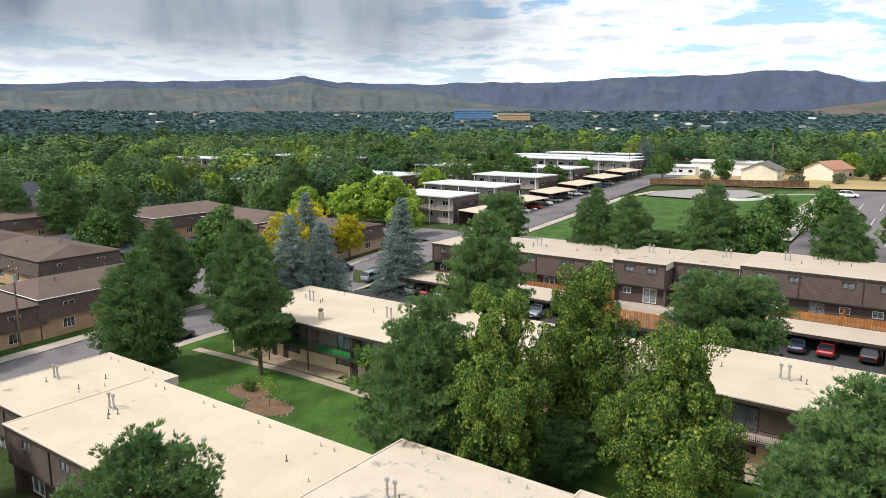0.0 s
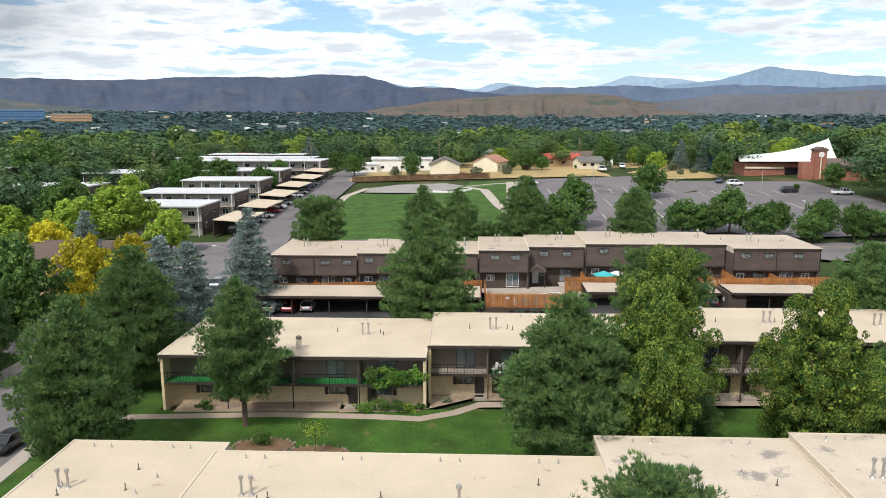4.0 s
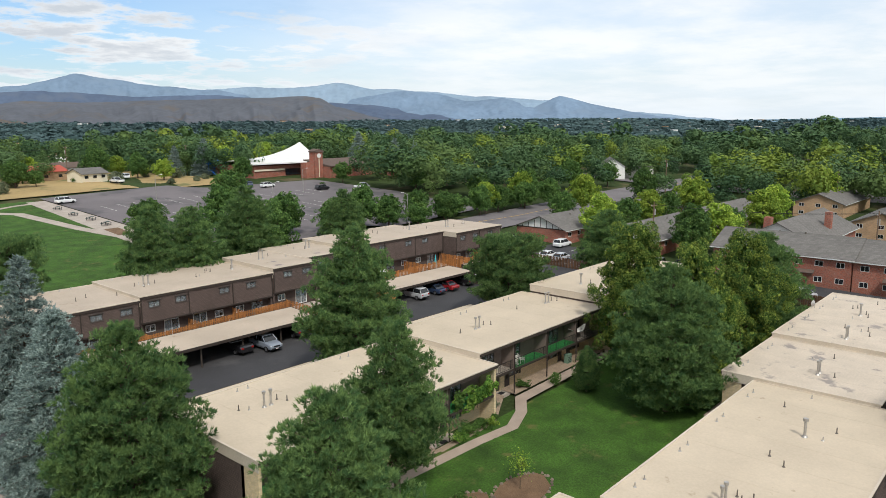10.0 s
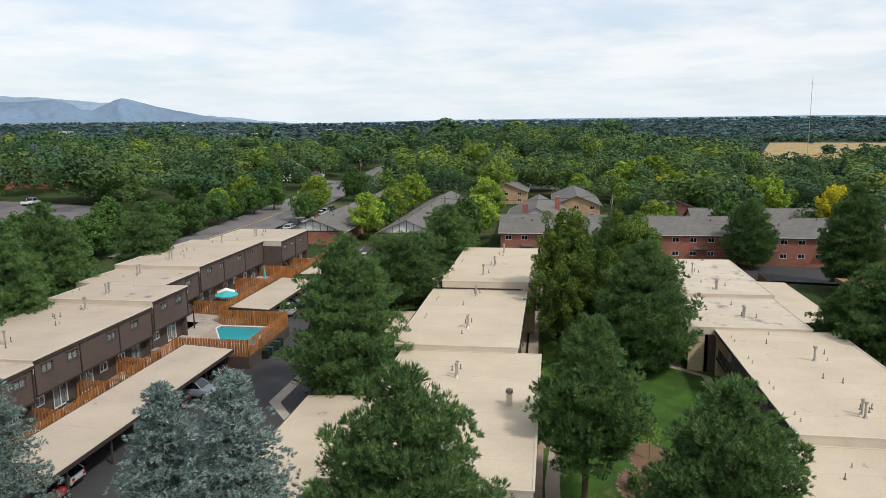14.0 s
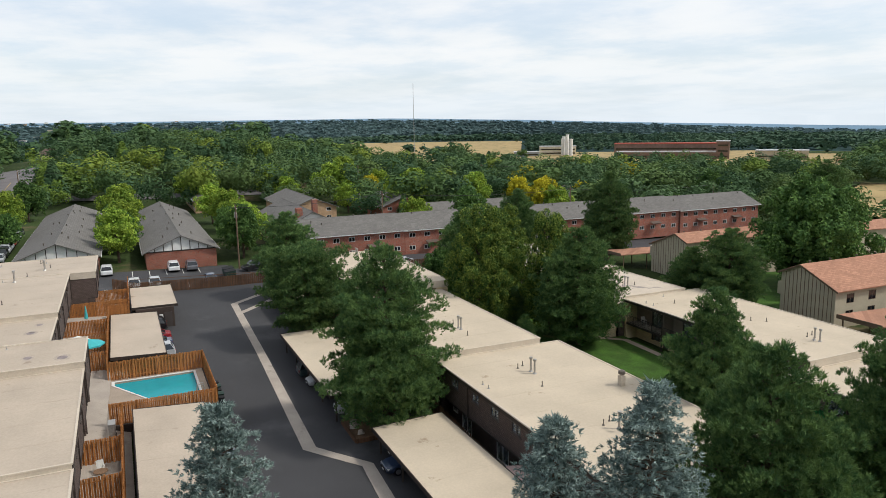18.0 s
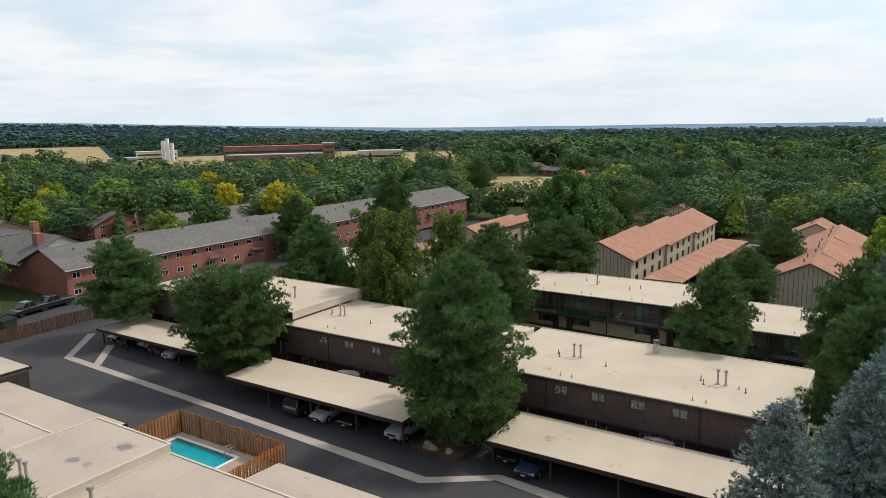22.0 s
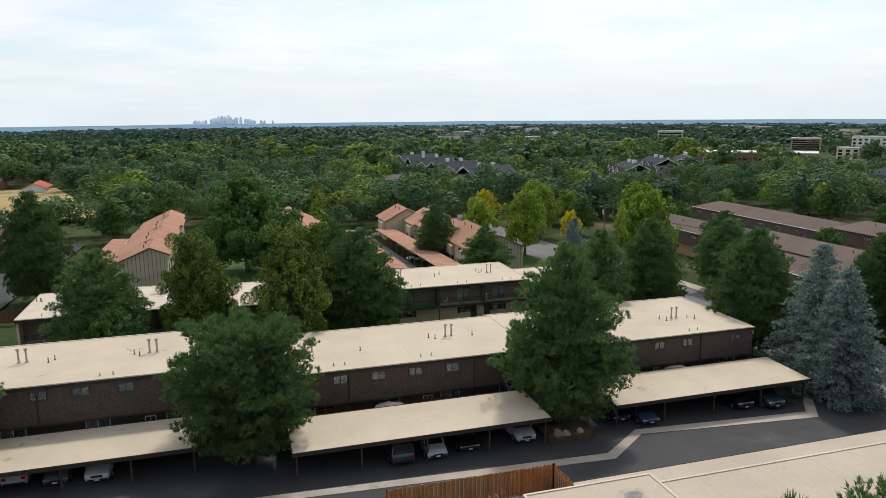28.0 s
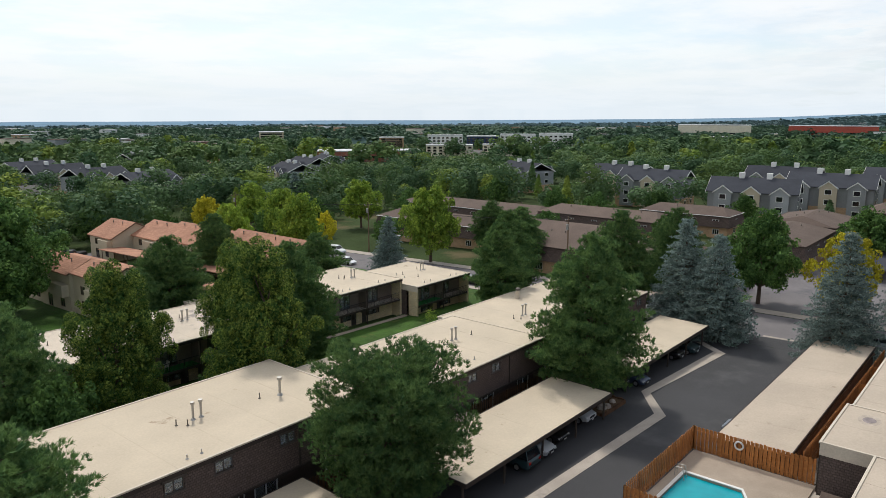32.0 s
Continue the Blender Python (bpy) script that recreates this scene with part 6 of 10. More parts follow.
def church():
    z0 = ground_z(68, 226)
    b = thing("church", (68, 226, z0), "brick church with a sweeping white curved roof and a clock tower", "church")
    part("wall", Shape().box(49.5, 229.5, z0 - 1, 82, 256, z0 + 3.6), REDBRICK, b, world=True)
    part("upper_wall", Shape().box(49.6, 229.1, z0 + 1.9, 62, 229.48, z0 + 2.5), CREAM, b, world=True)
    part("glazing", Shape().box(62.5, 229.2, z0 + 0.1, 71, 229.45, z0 + 2.3), CARGLASS, b, world=True)
    n, m = 18, 6
    v, f = [], []
    for i in range(n + 1):
        u = i / n
        ridge = Vector((49.5 + 37 * u, 237 + 15 * u, z0 + 5.9 + 5.2 * u ** 2.3))
        eave = Vector((47.5 + 33 * u - 3.0 * u ** 3, 228.5 - 3 * u, z0 + 4.6))
        back = Vector((51 + 34 * u, 262, z0 + 4.0))
        for k in range(2 * m + 1):
            p, w = (eave, k / m) if k <= m else (back, (2 * m - k) / m)
            q = p.lerp(ridge, w)
            q.z -= 2.2 * u * u * w * (1 - w)
            v += [tuple(q), (q.x, q.y, q.z - 0.4)]
    w2 = 2 * (2 * m + 1)
    for i in range(n):
        for k in range(2 * m):
            a = i * w2 + 2 * k
            f += [(a, a + w2, a + w2 + 2, a + 2), (a + 1, a + 3, a + w2 + 3, a + w2 + 1)]
        for a in (i * w2, i * w2 + 4 * m):
            f.append((a, a + 1, a + w2 + 1, a + w2))
    for k in range(2 * m):
        for a in (2 * k, n * w2 + 2 * k):
            f.append((a, a + 2, a + 3, a + 1))
    part("roof", Shape().add(v, f), WHITE, b, "sweeping white tent roof rising to a peak", world=True)
    t = part("tower", Shape().box(66.6, 217.5, z0 - 1, 70.0, 220.7, z0 + 8.2).box(63.2, 218.2, z0 - 1, 66.58, 221.4, z0 + 4.6), REDBRICK, b, "square brick bell tower", world=True)
    part("cap", Shape().slab([(66.3, z0 + 8.2), (70.3, z0 + 8.2), (70.3, z0 + 8.6), (68.3, z0 + 9.4), (66.3, z0 + 8.6)], 217.2, 221.0, "y"), BROWNROOF, t, world=True)
    part("clock", Shape().tube((68.3, 217.48, z0 + 7.0), (68.3, 217.36, z0 + 7.0), 0.85, n=16), WHITE, t, world=True)
    part("stripe", Shape().box(68.15, 217.36, z0 - 0.5, 68.45, 217.49, z0 + 6.1), CREAM, t, "narrow cream tower stripe", world=True)
    part("hall", Shape().box(70.1, 214, z0 - 1, 92, 228, z0 + 3.4), REDBRICK, b, "low brick parish hall", world=True)
    part("hall_roof", Shape().slab([(213.0, z0 + 3.2), (213.0, z0 + 3.5), (228.6, z0 + 5.3), (228.6, z0 + 3.3)], 70.0, 92.6, "x"), BROWNROOF, b, world=True)
    part("end_wing", Shape().box(92.2, 203, z0 - 1, 100, 218, z0 + 4.6), REDBRICK, b, "tall brick end wing", world=True)
    part("end_wing_roof", Shape().box(91.9, 202.6, z0 + 4.61, 100.5, 218.3, z0 + 4.9), BROWNROOF, b, world=True)
    part("cross", Shape().box(93.6, 202.86, z0 + 1.2, 93.85, 202.99, z0 + 3.8).box(93.1, 202.86, z0 + 2.8, 94.35, 202.99, z0 + 3.0), WHITE, b, "white wall cross", world=True)


church()


def house(x, y, w, d, turn, wall, roof, label, h=2.9, rise=1.9, chimney=False):
    z0 = ground_z(x, y)
    b = thing("house", (x, y, z0), label, "house", "houses among the trees", turn=turn)
    part("wall", Shape().slab([(-d / 2, -1.2), (d / 2, -1.2), (d / 2, h), (0, h + rise - 0.1), (-d / 2, h)], -w / 2, w / 2, "x"), wall, b)
    k = rise / (d / 2)
    for q in (-1, 1):
        part("roof_slope", Shape().slab([(q * (d / 2 + 0.5), h - 0.5 * k), (0, h + rise), (0, h + rise + 0.15), (q * (d / 2 + 0.5), h - 0.5 * k + 0.15)], -w / 2 - 0.5, w / 2 + 0.5, "x"), roof, b)
    gl = Shape()
    for q in (-1, 1):
        for i in range(3):
            c = -w / 2 + w * (i + 0.5) / 3
            gl.box(c - 0.65, q * (d / 2 + 0.065), 1.1, c + 0.65, q * (d / 2 + 0.09), 1.95)
    tagged(part("pane_row", gl, CARGLASS, b), kind="stuff")
    if chimney:
        part("chimney", Shape().box(w * 0.2, -0.5, h, w * 0.2 + 1, 0.5, h + rise + 1.1), REDBRICK, b)
    return b


house(-49, 236, 13, 10, 92, CREAM, GREYROOF, "cream garden house with a shallow grey gable roof", 3.6, 2.2)
house(-33, 249, 12, 9, 70, CREAM, SALMON, "cream gabled house with a reddish roof", 3.4, 2.2)
house(-66, 262, 22, 12, 5, WHITE, WHITEROOF, "low white house with a white roof", 4.4, 0.6)
house(-80, 258, 10, 9, 5, WHITE, WHITEROOF, "small white flat outbuilding", 3.0, 0.5)
house(-6, 268, 14, 9, 10, TANBRICK, REDROOF, "low brick house with a red roof", 3.0, 1.6)
house(8, 282, 16, 9, 0, WHITE, BROWNROOF, "white bungalow with a brown roof", 3, 1.5)
house(2, 250, 9, 7, 15, CREAM, GREYROOF, "small cream garage with a gable roof", 2.6, 1.5)
house(158, 152, 12, 9, 35, WHITE, GREYROOF, "white gabled house with a grey roof", 4.5, 3.0)
house(174, 150, 16, 9, 5, WHITE, GREYROOF, "white house with a grey roof", 3.4, 2)
house(-150, 340, 20, 12, 10, REDROOF, REDROOF, "long red-painted low house", 3.2, 2.2)
house(-168, 352, 16, 10, 15, REDROOF, BROWNROOF, "tall red-painted barn-like house", 4.2, 2.6)
HR = random.Random(77)
WALLS = (CREAM, TANBRICK, REDBRICK, WHITE, GREYWALL, TANSIDE)
ROOFS = (GREYROOF, BROWNROOF, GREYROOF, SLATE, SALMON, REDROOF)
placed = []
while len(placed) < 120:
    a, rr = HR.uniform(0, 2 * math.pi), HR.uniform(235, 640)
    x, y = -38 + rr * math.sin(a), 57 + rr * math.cos(a)
    if -110 < x < 110 and 90 < y < 300 or (-260 < x < -70 and -180 < y < 310) or (x > 380 and y < 60) or any((x - p) ** 2 + (y - q) ** 2 < 400 for p, q in placed):
        continue
    placed.append((x, y))
    wl, rf = HR.choice(WALLS), HR.choice(ROOFS)
    house(x, y, HR.uniform(11, 17), HR.uniform(8, 10), HR.choice((0, 90)) + HR.uniform(-8, 8), wl, rf, "suburban bungalow with a pitched roof, half hidden by trees", HR.choice((2.8, 3.0, 5.0)), HR.uniform(1.4, 2.4), HR.random() < 0.4)


# ---- vehicles ----
paints = {}


def paint(col):
    if col not in paints:
        paints[col] = surf("car_paint", col, 0.28, (3, 0.03), (0.8, 0.04), spec=0.6)
        b = paints[col].node_tree.nodes["Principled BSDF"]
        b.inputs["Coat Weight"].default_value = 0.6
    return paints[col]


def loft(rings):
    """A closed skin through rings of equal count."""
    n = len(rings[0])
    s = Shape()
    v = [p for r in rings for p in r]
    f = [tuple(range(n))[::-1], tuple(range(len(v) - n, len(v)))]
    for k in range(len(rings) - 1):
        a, b = k * n, (k + 1) * n
        f += [(a + i, a + (i + 1) % n, b + (i + 1) % n, b + i) for i in range(n)]
    return s.add(v, f)


def car_meshes(kind):
    """Body, glass house and bed of a car, nose towards +x."""
    L, W, H, hood, sill = {"sedan": (4.7, 1.82, 1.46, 0.95, 0.28), "suv": (4.7, 1.9, 1.74, 1.12, 0.34), "van": (5.0, 1.95, 1.78, 1.1, 0.32), "pickup": (5.6, 1.98, 1.85, 1.15, 0.42), "hatch": (4.2, 1.78, 1.52, 0.98, 0.28)}[kind]

    def ring(x, zt, half, zb):
        return [(x, -half * 0.94, zb), (x, half * 0.94, zb), (x, half, zb + 0.22), (x, half * 0.97, zt - 0.1), (x, half * 0.86, zt), (x, -half * 0.86, zt), (x, -half * 0.97, zt - 0.1), (x, -half, zb + 0.22)]

    h = W / 2
    body = loft([ring(-L / 2, hood - 0.22, h * 0.86, sill + 0.12), ring(-L / 2 + 0.12, hood - 0.04, h * 0.96, sill), ring(-L * 0.2, hood, h, sill), ring(L * 0.18, hood, h, sill), ring(L / 2 - 0.45, hood - 0.16, h * 0.96, sill), ring(L / 2 - 0.1, hood - 0.3, h * 0.88, sill + 0.02), ring(L / 2, hood - 0.42, h * 0.8, sill + 0.1)])
    spans = {"sedan": (-1.75, -0.95, 0.55, 1.15), "suv": (-2.2, -1.85, 0.5, 1.15), "van": (-2.4, -2.15, 0.9, 1.65), "pickup": (-0.55, -0.3, 0.95, 1.6), "hatch": (-2.0, -1.4, 0.45, 1.1)}[kind]

    def house(i, k):
        a, b, c, d = spans
        lo, hi = hood - 0.03, H - k
        wl, wh = h * (0.92 - i), h * (0.74 - i)
        return [(a, -wl, lo), (d, -wl, lo), (d, wl, lo), (a, wl, lo), (b, -wh, hi), (c, -wh, hi), (c, wh, hi), (b, wh, hi)]

    box_f = [(3, 2, 1, 0), (4, 5, 6, 7), (0, 1, 5, 4), (1, 2, 6, 5), (2, 3, 7, 6), (3, 0, 4, 7)]
    glass_s = Shape().add(house(0.0, 0.07), box_f)
    a, b, c, d = spans
    wh = h * 0.76
    roof = Shape().add([(b - 0.05, -wh, H - 0.068), (c + 0.05, -wh, H - 0.068), (c + 0.05, wh, H - 0.068), (b - 0.05, wh, H - 0.068), (b + 0.1, -wh + 0.12, H), (c - 0.1, -wh + 0.12, H), (c - 0.1, wh - 0.12, H), (b + 0.1, wh - 0.12, H)], box_f)
    pill = Shape()
    for s in (-1, 1):
        for p, q in (((a, hood - 0.03), (b, H - 0.07)), ((d, hood - 0.03), (c, H - 0.07)), (((a + d) / 2, hood - 0.03), ((b + c) / 2, H - 0.07))):
            pill.tube((p[0], s * h * 0.925, p[1]), (q[0], s * h * 0.75, q[1]), 0.045, n=5)
    bed = Shape().box(-L / 2 + 0.12, -h * 0.78, hood - 0.05, a - 0.12, h * 0.78, hood + 0.006) if kind == "pickup" else None
    return L, h, hood, body, glass_s, roof, pill, bed


def car(kind, col, x, y, turn, z=None, label="", far=False):
    z = ground_z(x, y) + 0.045 if z is None else z
    L, h, hood, body, gl, roof, pill, bed = shared(("car", kind), lambda: car_meshes(kind))
    names = {"sedan": "sedan", "suv": "SUV", "van": "minivan", "pickup": "pickup truck", "hatch": "hatchback"}
    shade = {(0.45, 0.46, 0.47): "silver", (0.22, 0.25, 0.29): "steel-grey", (0.75, 0.75, 0.74): "white", (0.012, 0.012, 0.014): "black", (0.03, 0.05, 0.1): "dark blue", (0.3, 0.015, 0.02): "red", (0.13, 0.13, 0.14): "grey", (0.02, 0.045, 0.05): "dark teal", (0.1, 0.05, 0.03): "brown"}
    c = thing("car" if kind != "pickup" else "pickup_truck", (x, y, z), label or "parked %s %s on the asphalt" % (shade.get(col, "grey"), names[kind]), "car", turn=turn)
    p = paint(col)
    part("body", shared(("cb", kind, col), lambda: body.mesh("body", p)), p, c)
    part("glasshouse", shared(("cg", kind), lambda: gl.mesh("glasshouse", CARGLASS)), CARGLASS, c, "tinted car windows")
    if far:
        tagged(part("roof", shared(("crp", kind, col), lambda: Shape().add(roof.v, roof.f).add(pill.v, pill.f).mesh("roof", p)), p, c), kind="stuff")
    else:
        part("roof", shared(("cr", kind, col), lambda: roof.mesh("roof", p)), p, c)
        tagged(part("pillar_set", shared(("cp", kind, col), lambda: pill.mesh("pillar_set", p)), p, c), kind="stuff")
    if bed:
        part("bed", shared(("cd", kind), lambda: bed.mesh("bed", RUBBER)), RUBBER, c, "dark open load bed")
    ty = shared("tyre", lambda: Shape().tube((0, -0.11, 0), (0, 0.11, 0), 0.34, n=14).mesh("tyre", RUBBER))
    rm = shared("rim", lambda: Shape().tube((0, -0.125, 0), (0, 0.125, 0), 0.21, n=12).mesh("rim", RIM))
    if far:
        w4 = Shape()
        for sx in (-L * 0.29, L * 0.31):
            w4.tube((sx, -h + 0.02, 0.33), (sx, h - 0.02, 0.33), 0.34, n=12)
        tagged(part("axle", shared(("w4", kind), lambda: w4.mesh("axle", RUBBER)), RUBBER, c, "tyres on their axles"), kind="stuff")
        return c
    for sx in (-L * 0.29, L * 0.31):
        for sy in (-1, 1):
            w = part("wheel", ty, RUBBER, c, at=(sx, sy * (h - 0.09), 0.33))
            part("rim", rm, RIM, w)
    for sy in (-1, 1):
        part("headlight", shared("hl", lambda: Shape().box(-0.1, -0.2, -0.07, 0.06, 0.2, 0.07).mesh("headlight", LAMP_CLEAR)), LAMP_CLEAR, c, at=(L / 2 - 0.14, sy * h * 0.66, hood - 0.38))
        part("tail_light", shared("tl", lambda: Shape().box(-0.04, -0.14, -0.1, 0.08, 0.14, 0.1).mesh("tail_light", LAMP_RED)), LAMP_RED, c, at=(-L / 2 + 0.03, sy * h * 0.68, hood - 0.28))
    part("grille", shared(("gr", kind), lambda: Shape().box(L / 2 - 0.06, -h * 0.42, hood - 0.5, L / 2 + 0.02, h * 0.42, hood - 0.36).mesh("grille", RUBBER)), RUBBER, c, "black front grille")
    part("plate", shared(("pl", kind), lambda: Shape().box(L / 2 + 0.036, -0.17, 0.38, L / 2 + 0.05, 0.17, 0.49).mesh("plate", TRIM_LIGHT)), TRIM_LIGHT, c, "blank pale plate")
    part("bumper", shared(("bu", kind), lambda: Shape().box(L / 2 - 0.12, -h * 0.72, 0.36, L / 2 + 0.035, h * 0.72, 0.5).box(-L / 2 - 0.03, -h * 0.76, 0.38, -L / 2 + 0.1, h * 0.76, 0.52).mesh("bumper", RUBBER)), RUBBER, c)
    return c


STEEL = (0.22, 0.25, 0.29)
SILVER, WHITEC, BLACK, DBLUE, RED, GREY, TEALC = (0.45, 0.46, 0.47), (0.75, 0.75, 0.74), (0.012, 0.012, 0.014), (0.03, 0.05, 0.1), (0.3, 0.015, 0.02), (0.13, 0.13, 0.14), (0.02, 0.045, 0.05)
for k, c, x, y, a in [("van", TEALC, -28.9, 73.0, -90), ("sedan", SILVER, -31.8, 72.9, 90), ("sedan", BLACK, -34.7, 72.4, 90), ("suv", SILVER, -39.8, 72.2, 90),
                      ("sedan", BLACK, -49.8, 70.6, 90), ("sedan", DBLUE, -52.0, 71.9, 90), ("suv", BLACK, -62.6, 71.3, 90), ("suv", TEALC, -65.6, 71.9, 90),
                      ("hatch", BLACK, 4.9, 69.2, 90), ("sedan", BLACK, 2.4, 69.3, 90), ("suv", SILVER, -0.6, 68.6, -90), ("sedan", GREY, -3.4, 69.2, 90), ("suv", SILVER, -6.3, 69.6, 90),
                      ("pickup", BLACK, -48.6, 88.6, 90), ("suv", STEEL, -45.6, 86.6, -90), ("pickup", BLACK, -40.4, 88.6, 90), ("suv", SILVER, -68.3, 88.4, 90), ("sedan", RED, -65.6, 88.7, 90), ("hatch", SILVER, -63.0, 88.9, 90),
                      ("suv", SILVER, -17.2, 89.0, 90), ("sedan", DBLUE, -13.2, 89.0, 90), ("sedan", RED, -10.2, 89.0, 90), ("suv", BLACK, -6.0, 89.2, 90),
                      ("suv", WHITEC, 32.0, 94.0, 0), ("suv", WHITEC, 31.6, 83.4, 0), ("suv", GREY, 31.4, 80.4, 0), ("sedan", WHITEC, 20.0, 90.0, 180), ("sedan", SILVER, 20.0, 87.0, 180), ("sedan", DBLUE, 19.8, 78.5, 180), ("suv", BLACK, 23.5, 103.5, 90), ("suv", BLACK, 26.5, 104.0, 90), ("pickup", BLACK, 26.4, 69.8, 100), ("pickup", BLACK, 27.0, 66.0, 95), ("sedan", RED, 14.0, 59, 90), ("sedan", SILVER, 20, 45, 90),
                      ("pickup", SILVER, -87.2, 50.2, 82), ("sedan", BLACK, -79.4, 45.8, 84), ("suv", GREY, -79.6, 52.4, 85), ("suv", BLACK, -88.2, 85.5, 90), ("sedan", DBLUE, -88.4, 92.5, 90), ("sedan", BLACK, -87.8, 71.4, 90), ("suv", STEEL, -79.8, 91, 90), ("sedan", GREY, -79.8, 99, 90), ("sedan", BLACK, -80, 30, 90), ("sedan", WHITEC, -80, -2, 90), ("suv", WHITEC, -88, -14, 90),
                      ("suv", WHITEC, -22.2, 205, 5), ("van", WHITEC, 14, 250, 80), ("pickup", WHITEC, 4, 234, 95), ("sedan", DBLUE, 36, 212, 60), ("suv", WHITEC, 38.5, 206, 0), ("suv", BLACK, 48, 191, 0), ("pickup", WHITEC, 60, 186, 0),
                      ("sedan", RED, -44.4, -15.5, 0), ("sedan", WHITEC, -53.6, -14, 0), ("sedan", BLACK, -44.6, -9.6, 0), ("sedan", BLACK, -44.8, -4.4, 0), ("pickup", BLACK, -50, -56, 0), ("hatch", GREY, -44.6, 2.6, 0)]:
    car(k, c, x, y, a, far=y > 110 or y < 20 or x < -78 or x > 17)
CR = random.Random(4)
for i in range(13):
    car(CR.choice(("sedan", "suv", "hatch", "suv")), CR.choice((SILVER, WHITEC, BLACK, DBLUE, GREY, RED)), -89.6 + CR.uniform(-0.3, 0.3), 141 + i * 6.1 + CR.uniform(-0.5, 0.5), 0, far=True)
for i in range(9):
    car(CR.choice(("sedan", "suv", "hatch", "pickup")), CR.choice((SILVER, WHITEC, BLACK, DBLUE, GREY)), -165 + i * 4.2, 79.5, 90, far=True)
for i in range(8):
    car(CR.choice(("sedan", "suv", "hatch", "pickup")), CR.choice((SILVER, WHITEC, BLACK, RED, GREY)), 48 + i * 4.5, 111.6, 2, far=True)


# ---- trees ----
def blades(rng, centre, aim, n, length, width, spread, face=None):
    """n slim leaf triangles round each centre, leaning along aim, their flat sides turned to face. Arrays (k, 3) in, (k * n * 3, 3) corners out."""
    k = len(centre)
    d = aim[:, None, :] + rng.normal(0, spread, (k, n, 3))
    d /= np.linalg.norm(d, axis=2, keepdims=True) + 1e-9
    s = np.cross(d, rng.normal(0, 1, (k, n, 3)) if face is None else face[:, None, :] + rng.normal(0, 0.35, (k, n, 3)))
    s /= np.linalg.norm(s, axis=2, keepdims=True) + 1e-9
    ln = length * rng.uniform(0.65, 1.25, (k, n, 1))
    c = centre[:, None, :] + rng.normal(0, length * 0.16, (k, n, 3))
    w = width * rng.uniform(0.7, 1.3, (k, n, 1))
    tri = np.stack([c - s * w, c + s * w, c + d * ln], axis=2)
    return tri.reshape(-1, 3)


def leaves(rng, centre, normal, size):
    """One leaf quad at each centre, turned about its normal."""
    k = len(centre)
    nrm = normal + rng.normal(0, 0.55, (k, 3))
    nrm /= np.linalg.norm(nrm, axis=1, keepdims=True) + 1e-9
    s = np.cross(nrm, rng.normal(0, 1, (k, 3)))
    s /= np.linalg.norm(s, axis=1, keepdims=True) + 1e-9
    u = np.cross(nrm, s)
    z = size * rng.uniform(0.6, 1.3, (k, 1))
    return np.stack([centre - s * z, centre - u * z * 0.7, centre + s * z, centre + u * z * 0.7], axis=1).reshape(-1, 3)


